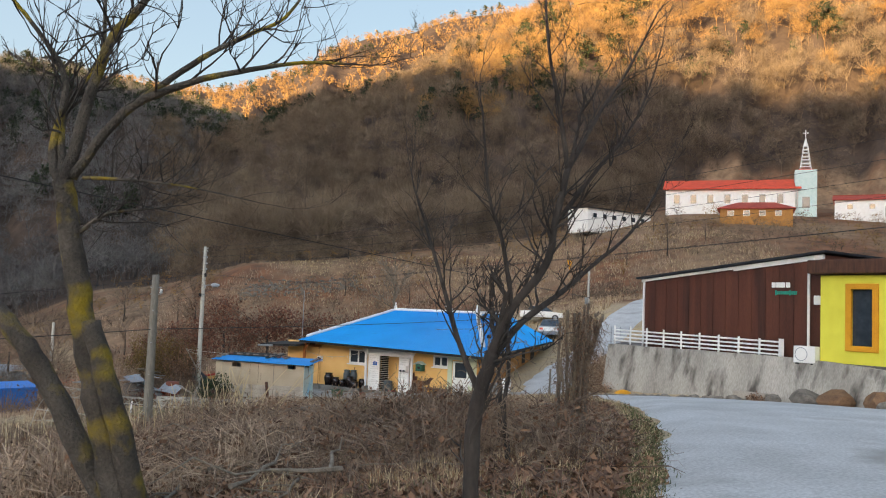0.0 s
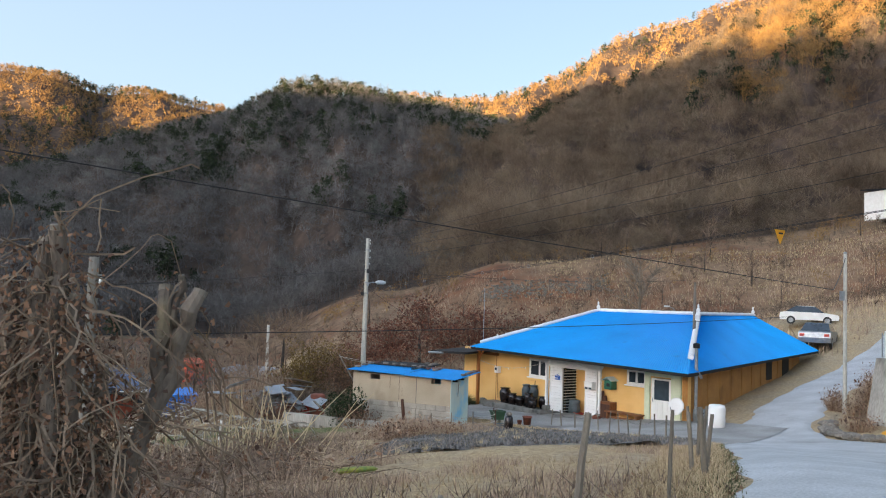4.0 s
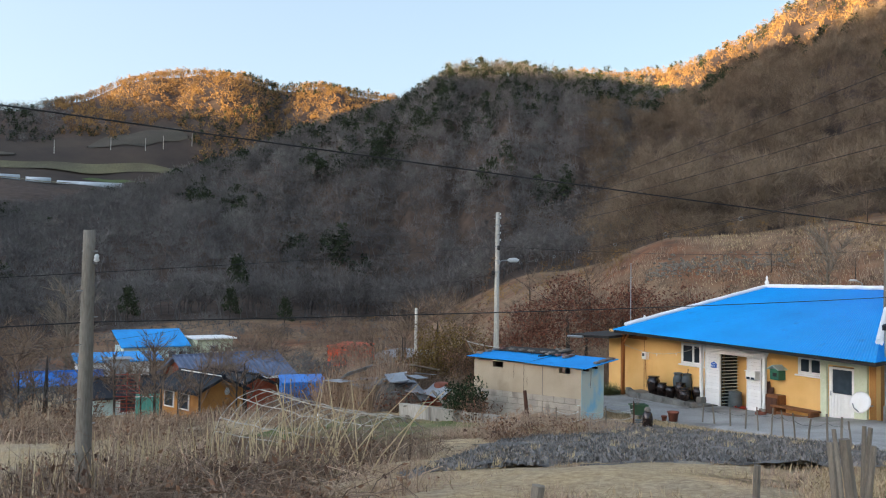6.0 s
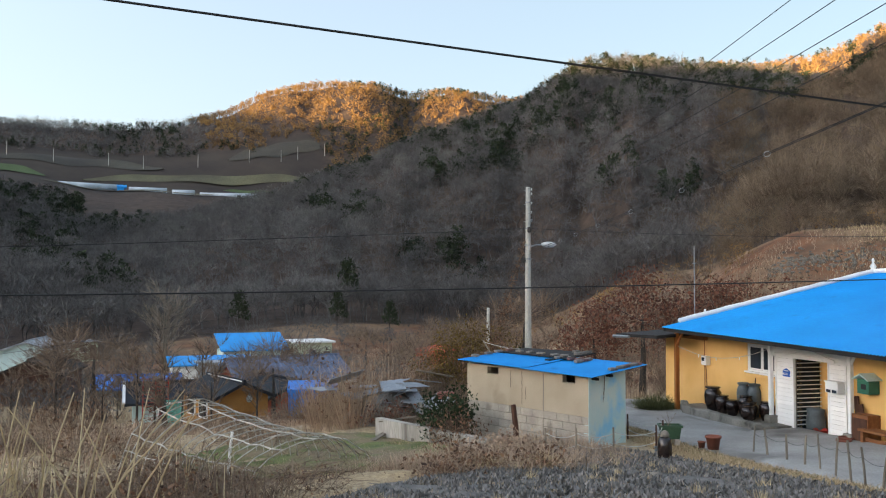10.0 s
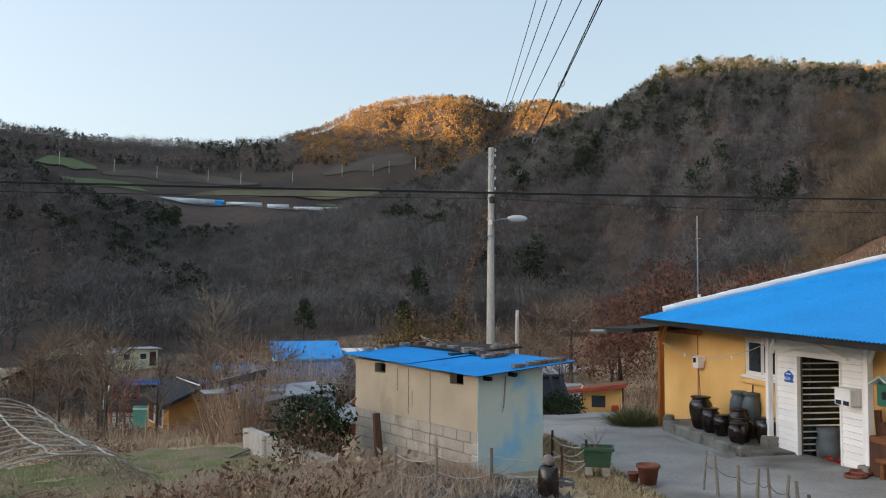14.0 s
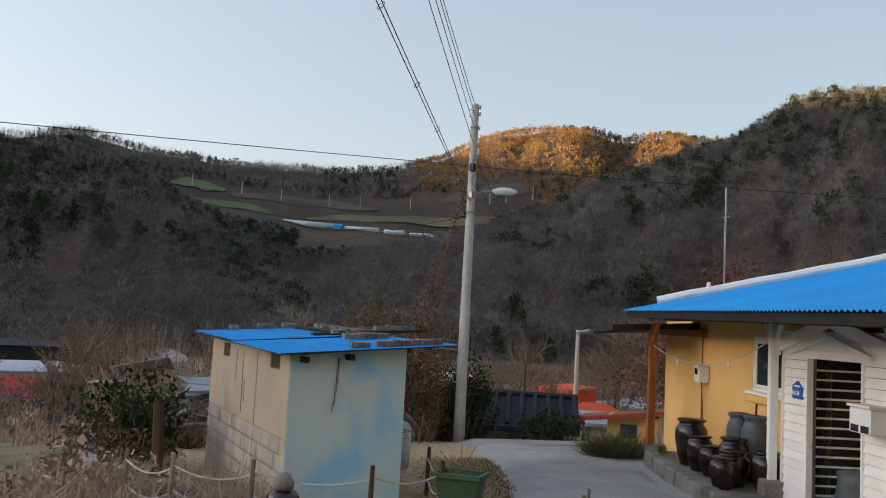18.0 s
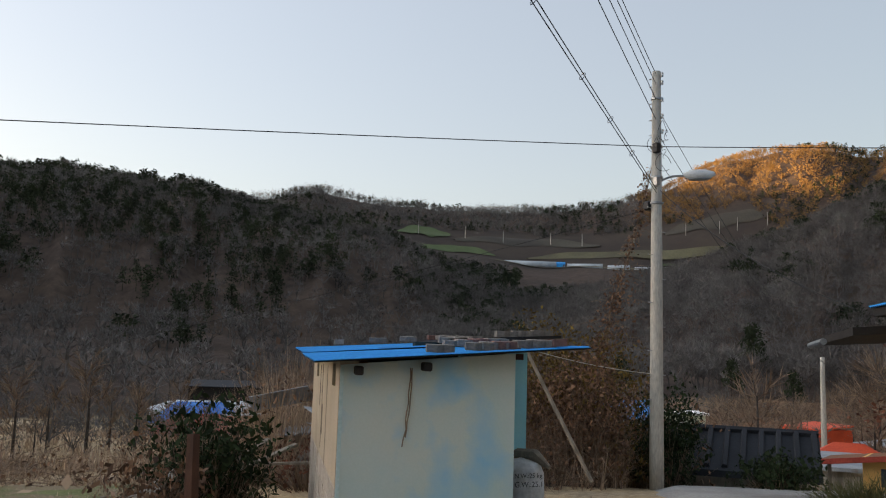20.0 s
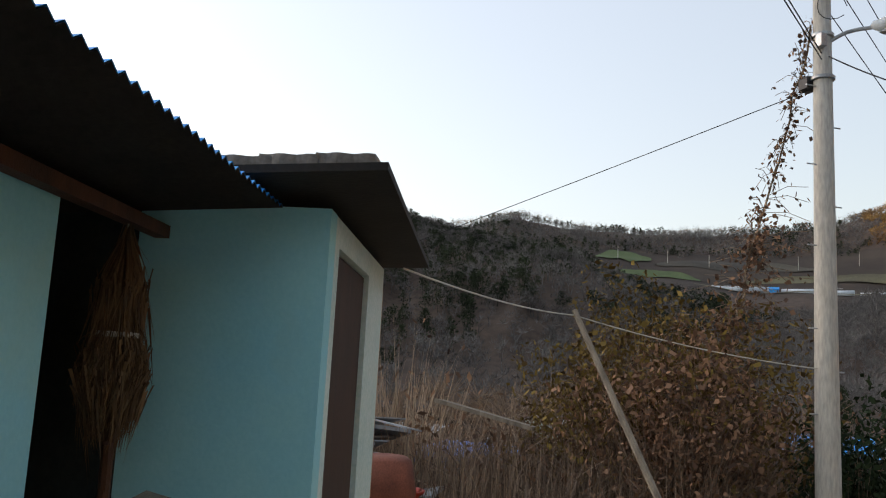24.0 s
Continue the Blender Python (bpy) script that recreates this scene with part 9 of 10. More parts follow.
    part("bag", Build().lathe([(.16, 0), (.26, .08), (.28, .3), (.24, .5), (.26, .62), (.1, .66)], (0, 0, 0), 14, .8), M["jargrey"], bag, smooth=True)
    rb = house_thing("red_basin", 1.35, .3, .02, "red plastic basin on the porch floor", "basin")
    part("basin", Build().lathe([(.15, 0), (.2, .16), (.22, .17), (.2, .16), (.14, .02)], (0, 0, 0), 18), M["redplastic"], rb, smooth=True)
    d = thing("satellite_dish", house_pt(6.85, -.55, 1.15), "white satellite dish on a wall bracket", "satellite dish", -35)
    dish = Build().lathe([(.02, .065), (.14, .05), (.26, .018), (.31, 0), (.305, -.012), (.24, .0), (.02, .046)], (0, 0, 0), 24)
    mt = Matrix.Translation((0, -.12, 0)) @ Matrix.Rotation(radians(72), 4, "X")
    dish.v = [tuple(mt @ Vector(p)) for p in dish.v]
    part("reflector", dish, M["white"], d, smooth=True)
    part("arm", Build().tube([(0, -.12, -.3), (0, -.45, -.12), (0, -.5, 0)], .014, 6), M["galv"], d)
    part("bracket", Build().tube([(0, -.05, 0), (0, .3, -.15), (0, .55, -.15)], .022, 7), M["galv"], d)
    ac = thing("air_conditioner", house_pt(7.45, .2, .42), "grey outdoor air-conditioning unit by the house corner", "air conditioner", 30)
    part("casing", Build().box((0, 0, .35), (.8, .32, .62), bevel=.02), M["galv"], ac)
    part("fan_grille", Build().tube([(-.1 + .22 * math.cos(t), -.168, .36 + .22 * math.sin(t)) for t in [i * .45 for i in range(15)]], .012, 5, False), M["black"], ac)
    part("stand", Build().box((0, 0, .02), (.9, .4, .06)), M["galv"], ac)
    wb = thing("water_barrel", (6.75, 29.0, lz(6.75, 29.0) + .05), "white plastic barrel by the roadside", "barrel")
    part("body", Build().lathe([(.24, 0), (.27, .05), (.28, .3), (.27, .35), (.28, .6), (.25, .72), (.2, .74)], (0, 0, 0), 20), M["white"], wb, smooth=True)
    st = thing("stove_pipe", house_pt(7.35, -.2, .9), "dark stove pipe with an elbow beside the house", "chimney")
    part("pipe", Build().tube([(0, 0, 0), (0, 0, 1.55), (0, 0, 2.3)], .06, 10), M["galv"], st)
    part("elbow", Build().tube([(0, 0, 1.55), (.2, .1, 1.25)], .05, 8), M["galv"], st)
    part("cowl", Build().lathe([(.11, 2.28), (.12, 2.42), (.06, 2.46)], (0, 0, 0), 12), M["black"], st)
    ms = thing("roof_mast", house_pt(4.4, 3.6, 3.4), "weathered pole standing on the blue roof", "pole")
    part("shaft", Build().tube([(0, 0, -.4), (0.02, 0, 2.2)], [.07, .05], 8), M["greywood"], ms)
    part("fitting", Build().box((.1, 0, .8), (.14, .12, .26), bevel=.02), M["white"], ms)
    an = thing("antenna_mast", (-2.13, 40.93, -.6), "thin antenna mast behind the roof corner", "antenna")
    part("shaft", Build().tube([(0, 0, -2.2), (0, 0, 2.82)], .02, 6), M["galv"], an)
    part("arm", Build().tube([(-.06, 0, 2.2), (.08, 0, 2.22)], .012, 5), M["galv"], an)
    ln = thing("yard_lamp", house_pt(-1.2, 9.5, 2.4), "small white lamp on a thin mast behind the ridge", "lamp")
    part("shaft", Build().tube([(0, 0, 0), (0, 0, 2.1), (-.2, 0, 2.2)], .025, 6), M["galv"], ln)
    part("lamp_head", Build().box((-.35, 0, 2.22), (.3, .14, .08), bevel=.03), M["lampwhite"], ln)


wall_fittings()


def plate_number():
    cu = bpy.data.curves.new("plate_digits", "FONT")
    cu.body, cu.size, cu.extrude = "463-24", .085, .002
    tmp = bpy.data.objects.new("plate_digits", cu)
    scene.collection.objects.link(tmp)
    me = bpy.data.meshes.new_from_object(tmp.evaluated_get(bpy.context.evaluated_depsgraph_get()))
    bpy.data.objects.remove(tmp)
    me.materials.clear()
    me.materials.append(M["white"])
    me.transform(Matrix.Translation((.285, -.034, 1.48)) @ Matrix.Rotation(radians(90), 4, "X") @ Matrix.Diagonal((.82, 1, 1, 1)))
    part("digits", me, None, bpy.data.objects["number_plate"], "white digits 463-24")
    part("street_name", Build().box((.42, -.033, 1.595), (.16, .004, .02)), M["white"], bpy.data.objects["number_plate"])


plate_number()


# ---- things round the garden and shed ----
def stake(x, y, h, r, label, lean=(0, 0), material="greywood", group="fence stakes"):
    s = thing("fence_stake", (x, y, lz(x, y)), label, "fence stake", group=group)
    part("stake", Build().tube([(0, 0, -.2), (lean[0] * .5, lean[1] * .5, h * .5), (lean[0], lean[1], h)], [r, r * .95, r * .85], 6), M[material], s)
    return s


# posts at the field edge: place, height, radius, lean
POSTS = ((1.9, 7.42, .88, .034, (.1, .03)), (2.79, 8.5, .84, .02, (.03, .03)), (3.5, 10.75, .8, .042, (-.1, -.04)), (3.42, 11.3, .72, .03, (-.06, .05)),
         (3.52, 11.9, .78, .022, (-.08, .1)), (3.72, 12.6, .8, .024, (.06, -.08)), (3.85, 13.75, .75, .026, (.02, .02)), (3.62, 11.55, .7, .028, (.07, 0)))


def garden_fence():
    rng = random.Random(6)
    def strand(p, q, sag, r, material, parent, o):
        p, q = Vector(p), Vector(q)
        part("cord", Build().tube([p.lerp(q, i / 9) - o - Vector((0, 0, sag * 4 * (i / 9) * (1 - i / 9))) for i in range(10)], r, 5), material, parent)

    line = [(1.36, 31.0), (1.75, 30.55), (2.2, 29.95), (2.6, 29.3), (2.95, 28.7), (3.25, 28.0), (3.55, 27.5), (3.8, 27.0), (4.05, 26.5), (4.4, 25.2), (4.6, 24.4), (4.75, 23.7)]
    o = Vector((2.6, 29.3, lz(2.6, 29.3)))
    gf = thing("garden_fence", o, "row of weathered stakes tied with slack dark cord", "fence")
    tops = []
    for x, y in line:
        lx, ly, h, r = rng.uniform(-.08, .08), rng.uniform(-.08, .08), rng.uniform(.5, .75), rng.uniform(.018, .03)
        f = Vector((x, y, lz(x, y)))
        part("stake", Build().tube([f - o - Vector((0, 0, .2)), f - o + Vector((lx * .5, ly * .5, h * .5)), f - o + Vector((lx, ly, h))], [r, r * .95, r * .85], 6), M["greywood"], gf)
        tops.append(f + Vector((lx * .8, ly * .8, h * .75)))
    for p, q in zip(tops, tops[1:]):
        strand(p, q, .06, .004, M["wire"], gf, o)
    rope = [(-2.66, 28.8), (-2.0, 28.95), (-1.3, 29.4), (-.6, 30.3), (-.75, 31.45), (-1.9, 32.4)]
    o = Vector((-1.3, 29.4, lz(-1.3, 29.4)))
    rf = thing("rope_fence", o, "white rope slung between short dark stakes round the shed", "fence")
    for k, (x, y) in enumerate(rope):
        f = Vector((x, y, lz(x, y))) - o
        part("stake", Build().tube([f - Vector((0, 0, .2)), f + Vector((0.01, 0, .3)), f + Vector((0, .015, .62))], [.026, .025, .022], 6), M["darkwood" if k > 2 else "greywood"], rf)
    for p, q in zip(rope, rope[1:]):
        for z in (.52, .28):
            strand((*p, lz(*p) + z), (*q, lz(*q) + z - .04), .09, .009, M["rope"], rf, o)
    for x, y, h, r, ln in POSTS:
        stake(x, y, h, r, "grey weathered fence post in dry grass", ln)
    stake(-3.75, 29.75, 1.05, .075, "dark charred post stub by the shed", (-.12, 0), "darkwood")


garden_fence()


def planters():
    p = thing("planter", (-.62, 31.62, lz(-.62, 31.62) + .06), "dark green plastic planter on concrete blocks", "planter", 25)
    for x in (-.14, .14):
        part("block", Build().box((x, 0, .05), (.12, .3, .14), bevel=.01), M["block"], p)
    tr = Build()
    pts = [(-.2, -.13, .12), (.2, -.13, .12), (.2, .13, .12), (-.2, .13, .12), (-.24, -.17, .42), (.24, -.17, .42), (.24, .17, .42), (-.24, .17, .42)]
    tr.add(pts, [(3, 2, 1, 0), (0, 1, 5, 4), (1, 2, 6, 5), (2, 3, 7, 6), (3, 0, 4, 7)])
    part("tub", tr, M["greenplastic"], p)
    rim = Build().box((0, -.18, .42), (.54, .04, .05)).box((0, .18, .42), (.54, .04, .05)).box((-.255, 0, .42), (.04, .32, .05)).box((.255, 0, .42), (.04, .32, .05))
    part("rim", rim, M["greenplastic"], p)
    part("soil", Build().box((0, 0, .38), (.44, .3, .03)), M["soil"], p)
    rng = random.Random(9)
    tw = Build()
    for k in range(7):
        d = Vector((rng.gauss(0, .14), rng.gauss(0, .1), rng.uniform(.2, .42)))
        tw.tube([(rng.gauss(0, .06), 0, .38), Vector((0, 0, .38)) + d * .6, Vector((rng.gauss(0, .03), 0, .38)) + d], .004, 4, False)
    part("dry_stems", tw, M["vine"], p)
    for x, y, r, h, l in ((.5, 31.05, .17, .3, "red-brown plastic flower pot beside the lane"), (.22, 31.15, .09, .15, "small terracotta pot beside the lane")):
        q = thing("flower_pot", (x, y, lz(x, y) + .06), l, "pot", group="pots beside the lane")
        part("pot", Build().lathe([(r * .72, 0), (r * .95, h * .85), (r * 1.08, h * .86), (r * 1.08, h), (r * .92, h), (r * .88, h * .8)], (0, 0, 0), 18), M["terracotta"], q, smooth=True)
    j = thing("jar_post", (-.02, 28.85, lz(-.02, 28.85)), "dark weathered barrel post with a pale stone on top", "post")
    part("barrel", Build().lathe([(.13, -.1), (.145, .1), (.15, .3), (.13, .46), (.1, .5)], (0, 0, 0), 16), M["jar"], j, smooth=True)
    part("stone", Build().lathe([(.03, .5), (.09, .52), (.1, .57), (.06, .63), (.01, .65)], (0, 0, 0), 10, .8), M["stone"], j, smooth=True)
    ty = thing("old_tyre", (-.35, 29.9, lz(-.35, 29.9) + .03), "small dark hose coil lying in the weeds", "hose")
    part("coil", Build().tube([(.16 * math.cos(a), .16 * math.sin(a), .05 + .01 * a) for a in [i * .4 for i in range(30)]], .018, 6, False), M["jargrey"], ty)
    yb = thing("fertiliser_bag", (-1.15, 12.2, lz(-1.15, 12.2) + .02), "crumpled yellow and green fertiliser bag in the grass", "bag", 35)
    b1 = Build().lathe([(.02, -.34), (.08, -.28), (.1, 0), (.08, .28), (.02, .34)], (0, 0, 0), 10, .55)
    b1.v = [(z, x, y * .8 + .08) for x, y, z in b1.v]
    M["bagyellow"] = mat("yellow_bag", rgb("A8A238"), rgb("4E6E2E"), .5, 7, 30, .5, bumpdist=.02, stain=rgb("2C3A24"), stain_scale=9, stain_at=.6)
    part("bag", b1, M["bagyellow"], yb, smooth=True)
    y2 = thing("yellow_tarpaulin", (11.0, 25.6, lz(11.0, 25.6) + .1), "bright yellow crumpled sheet on the stony verge", "tarpaulin")
    rr = random.Random(4)
    part("sheet", Build().lathe([(.38, 0), (.34, .06), (.22, .12), (.1, .16), (.02, .17)], (0, 0, 0), 11, .6), M["amber"], y2)


planters()


def paver_mesh():
    """A wavy interlocking paving block."""
    b = Build()
    out = []
    n = 6
    for i in range(n * 2):
        t = i / (n * 2 - 1)
        out.append((-.112 + .225 * t, -.056 + .009 * math.sin(t * 4 * math.pi)))
    out += [(x, y + .112) for x, y in reversed(out)]
    k = len(out)
    b.add([(x, y, 0) for x, y in out] + [(x, y, .06) for x, y in out], [tuple(range(k - 1, -1, -1)), tuple(range(k, 2 * k))] + [(i, (i + 1) % k, (i + 1) % k + k, i + k) for i in range(k)])
    return b


def roof_pavers():
    grey, red = paver_mesh().mesh("paving_block", M["paver"]), paver_mesh().mesh("paving_block", M["pavered"])
    rng = random.Random(8)
    spots = [(.12, y, 0) for y in (.78, 1.1, 1.22, 1.32, 1.5, 1.62, 1.75)]
    spots += [(-1.3, y, 0) for y in (1.2, 1.32, 1.44, 1.54, 1.62)] + [(-1.5, 1.5, 0), (-1.7, 1.4, 0), (-1.8, 1.55, 0), (-2.1, 1.6, 0), (-2.4, 1.55, 0), (-2.05, 1.3, 0)]
    spots += [(x, 1.55, 0) for x in (-2.9, -3.3, -3.7, -4.1)] + [(-4.2, y, 0) for y in (.3, .8, 1.2)]
    for x, y, up in spots:
        z = 1.66 + .077 * (y + .21) + .022 * (x - .28) / -2.2 * 2 + (.06 if up else 0) + (.02 if x < -1.9 else 0)
        ob = tagged(new("paving_block", red if rng.random() < .2 else grey), "wavy grey paving block weighing down the shed roof", "paving block", "blocks on the shed roof")
        ob.matrix_world = Matrix.Translation(shed_pt(x, y, z + .014)) @ Matrix.Rotation(radians(SHED_RZ + rng.choice((88, 94, 2, 90)) + rng.uniform(-8, 8)), 4, "Z") @ Matrix.Rotation(radians(4), 4, "X")
    for x, y in ((-1.85, 2.26), (-1.85, 2.05), (-1.86, 1.87), (-2.2, 2.2)):
        ob = tagged(new("paving_block", grey), "wavy grey paving block on the annex roof", "paving block", "blocks on the shed roof")
        ob.matrix_world = Matrix.Translation(shed_pt(x, y, 1.905 + .058 * (y - 1.3))) @ Matrix.Rotation(radians(SHED_RZ + 88 + rng.uniform(-6, 6)), 4, "Z")


roof_pavers()


def shed_things():
    ch = thing("hanging_chain", shed_pt(.025, .57, 1.62), "frayed dark rope hanging down the turquoise wall", "rope", SHED_RZ)
    rng = random.Random(12)
    for k in range(2):
        part("strand", Build().tube([(0.01, rng.gauss(0, .006) + .012 * k - .05 * i / 9, -.62 * (1 - .12 * k) * i / 9) for i in range(10)], .0055, 5), M["vine"], ch)
    for y in (.14, .68):
        ex = thing("rafter_end", shed_pt(.04, y, 1.58 + .08 * y), "blackened rafter end under the eave", "rafter", SHED_RZ, "rafter ends of the shed")
        part("beam", Build().box((0, 0, 0), (.3, .06, .07), bevel=.01), M["eave"], ex)
    br = thing("straw_broom", shed_pt(-1.74, 1.5, 0), "large straw broom hung upside down beside the door", "broom", SHED_RZ)
    v = []
    r2 = np.random.default_rng(7)
    for z0, z1, ra, rb, cnt in ((1.27, 1.66, .1, .015, 1300), (1.12, 1.36, .12, .07, 900), (1.0, 1.32, .075, .07, 2200)):
        a, q = r2.uniform(0, 6.28, cnt), np.sqrt(r2.uniform(.25, 1, cnt))
        lo = np.stack([np.cos(a) * ra * q, np.sin(a) * ra * q * .8, z0 + r2.normal(0, .05, cnt)], 1)
        hi = np.stack([np.cos(a) * rb * q, np.sin(a) * rb * q * .8, z1 + r2.normal(0, .02, cnt)], 1)
        mid = (lo + hi) / 2 + np.stack([np.cos(a), np.sin(a), 0 * a], 1) * (.03 if z0 > 1 else .055) + r2.normal(0, .011, (cnt, 3))
        s = r2.normal(size=(cnt, 3)) * .0026
        lo = lo + r2.normal(0, .02, (cnt, 3))
        v += [np.stack([hi - s, hi + s, mid], 1).reshape(-1, 3), np.stack([mid - s, mid + s, lo], 1).reshape(-1, 3)]
    v = np.concatenate(v)
    part("bristle_mass", fast_mesh("bristle_mass", v, np.arange(len(v)).reshape(-1, 3), M["straw"]), None, br)
    part("core", Build().lathe([(.04, .98), (.09, 1.08), (.07, 1.25), (.05, 1.34), (.06, 1.42), (.015, 1.62)], (0, 0, 0), 10, .8), M["darkwood"], br, smooth=True)
    part("binding", Build().lathe([(.088, 1.30), (.092, 1.303), (.092, 1.318), (.088, 1.32)], (0, 0, 0), 16, .85), M["rope"], br, "white binding string")
    part("handle", Build().tube([(-.02, 0, 1.0), (-.03, .0, .78), (-.04, .0, -.0)], .022, 7), M["darkwood"], br)
    part("handle_fork", Build().tube([(-.03, 0, .76), (.05, .03, .94)], .016, 6), M["darkwood"], br)
    part("hook_cord", Build().tube([(0, 0, 1.6), (0, 0, 1.74)], .006, 5), M["rope"], br)
    sk = thing("salt_sack", shed_pt(-1.2, 1.86, .6), "full white printed sack on a stool by the recess", "sack", SHED_RZ + 8)
    b = Build()
    prof = [(.1, -.5), (.26, -.46), (.3, -.2), (.29, .06), (.24, .14), (.1, .17), (.02, .18)]
    b.lathe(prof, (0, 0, 0), 20, .75)
    b.v = [(x * (1 + .12 * noise.noise((x * 6, y * 6, z * 6))), y * (1 + .15 * noise.noise((y * 7, z * 5, x * 5))), z + .03 * noise.noise((x * 9, y * 9, 3))) for x, y, z in b.v]
    part("bag", b, M["sack"], sk, smooth=True)
    part("top_cloth", Build().tube([(-.3, -.1, .1), (-.05, .0, .2), (.12, .1, .21), (.3, .16, .12)], [.03, .06, .06, .02], 7), M["greywood"], sk, "folded grey neck of the sack")
    for txt, z, size in (("G.W.:25.1 kg", -.05, .07), ("N.W.:25 kg", .03, .06)):
        cu = bpy.data.curves.new("sack_text", "FONT")
        cu.body, cu.size = txt, size
        tmp = bpy.data.objects.new("sack_text", cu)
        scene.collection.objects.link(tmp)
        me = bpy.data.meshes.new_from_object(tmp.evaluated_get(bpy.context.evaluated_depsgraph_get()))
        bpy.data.objects.remove(tmp)
        me.materials.clear()
        me.materials.append(M["black"])
        me.transform(Matrix.Translation((.318 if z < 0 else .31, -.2, z)) @ Matrix.Rotation(radians(90), 4, "Z") @ Matrix.Rotation(radians(90), 4, "X"))
        part("printing", me, None, sk, "dark printed weight")
    part("stick", Build().tube([(.02, -.45, .1), (.1, -.1, .13), (.15, .1, .14)], .018, 6), M["black"], sk, "dark stick lying over the sack")
    bs = thing("red_basin", (-8.93, 34.82, lz(-8.93, 34.82)), "big deep red plastic tub on the concrete", "basin")
    part("tub", Build().lathe([(.24, 0), (.27, .02), (.33, .5), (.37, .52), (.38, .55), (.34, .55), (.3, .48), (.24, .05)], (0, 0, 0), 26), M["redplastic"], bs, smooth=True)
    # leaning prop and washing line behind the shed
    lp = thing("clothes_prop", (-8.05, 36.45, lz(-8.05, 36.45)), "long grey leaning pole propping a line", "pole")
    top = Vector((0, 0, -1.0 - lz(-8.05, 36.45)))
    part("pole", Build().tube([top + Vector((1.2, .55, -2.2)), top + Vector((.6, .27, -1.1)), top], [.035, .035, .03], 7), M["greywood"], lp)
    cable(shed_pt(-3.9, 2.3, 1.86), (-8.05, 36.45, -1.05), .05, .007, "grey line from the shed to the prop", "washing_line", 12, "rope")
    cable((-8.05, 36.45, -1.05), (P2[0], P2[1] - .12, -1.45), .06, .007, "grey line from the prop to the pole", "washing_line", 12, "rope")


shed_things()


def tin_heap():
    t = thing("tin_heap", (-10.2, 34.2, lz(-10.2, 34.2)), "collapsed heap of old tin and board sheets", "scrap heap")
    rng = random.Random(17)
    for k in range(26):
        x, y, z = rng.gauss(0, .7), rng.gauss(0, .7), .25 + .045 * k + rng.uniform(0, .1)
        m = Matrix.Translation((x, y, z)) @ Matrix.Rotation(rng.uniform(0, 6.3), 4, "Z") @ Matrix.Rotation(rng.gauss(0, .22), 4, "X") @ Matrix.Rotation(rng.gauss(0, .2), 4, "Y")
        part("sheet", Build().box((0, 0, 0), (rng.uniform(.7, 1.7), rng.uniform(.3, .7), .015 + .03 * (k % 4 == 0)), m=m), rng.choice((M["tin"], M["tin"], M["greywood"])), t)
    part("earth_mound", Build().lathe([(1.2, -.2), (1.0, .4), (.5, .85), (.05, 1.0)], (0, 0, 0), 12), M["soil"], t)
    b = thing("red_tub", (-8.4, 34.6, lz(-8.4, 34.6) + .55), "upturned red-brown plastic tub on the heap", "basin")
    part("tub", Build().lathe([(.3, -.6), (.36, 0), (.3, .3), (.24, .34), (.02, .34)], (0, 0, 0), 18), M["terracotta"], b, smooth=True)
    lw = Build()
    quad_wall(lw, (-8.6, 30.9), (-4.2, 29.0), -4.0, -2.85, .2, -2.75)
    w = solid("low_wall", lw, M["wallconc"], "low weathered concrete wall above the green garden", "wall", kind="structure")
    rb = random.Random(23)
    for k in range(9):
        x, y = rb.uniform(-8.4, -6.6), rb.uniform(30.6, 31.6)
        s = thing("plank", (x, y, lz(x, y) + .15 + rb.uniform(0, .5)), "old plank thrown beside the shed", "plank", rb.uniform(0, 360), "old planks")
        part("plank", Build().box((0, 0, 0), (rb.uniform(.8, 1.8), rb.uniform(.06, .16), .03), m=Matrix.Rotation(rb.gauss(0, .2), 4, "Y")), M["greywood"], s)


tin_heap()


def hoop_frame():
    t = thing("hoop_frame", (-9.0, 26.2, lz(-9.0, 26.2)), "bare bent pipe frame of a collapsed growing tunnel", "greenhouse frame", -15)
    rng = random.Random(19)
    n = 15
    hoops = []
    for i in range(n):
        u = i / (n - 1)
        x = -2.9 + 5.3 * u + rng.gauss(0, .05)
        top = 1.62 - .58 * u - .12 * math.sin(math.pi * u) + rng.uniform(-.03, .03)
        slump = rng.uniform(.1, .25)
        ground = .13 - .26 * u
        pts = []
        for k in range(13):
            a = math.pi * k / 12
            pts.append((x + slump * math.sin(a) + rng.gauss(0, .015), -1.65 * math.cos(a) + rng.gauss(0, .025), ground * -1 + top * math.sin(a) ** .85 - .06 + rng.gauss(0, .015)))
        part("hoop", Build().tube(pts, .013, 5), M["palepipe"], t)
        hoops.append(pts)
    for k in (6, 4, 2, 8):
        part("purlin", Build().tube([p[k] for p in hoops], .017, 5), M["palepipe"], t)
    part("purlin", Build().tube([p[1] for p in hoops[:9]], .015, 5), M["palepipe"], t)
    vine = Build()
    for _ in range(300):
        i, k = rng.randrange(n), rng.randrange(5, 12)
        p = Vector(hoops[i][k])
        q = [p]
        for _ in range(4):
            q.append(q[-1] + Vector((rng.gauss(0, .13), rng.gauss(0, .13), rng.gauss(-.07, .07))))
        vine.tube(q, .004, 3, False)
    part("dead_vine", vine, M["darkstem"], t, "dry vines caught on the pipes")
    part("prop", Build().tube([(.4, -.75, -.1), (.42, -.72, .6), (.45, -.68, 1.08)], .032, 6), M["white"], t, "white prop post")


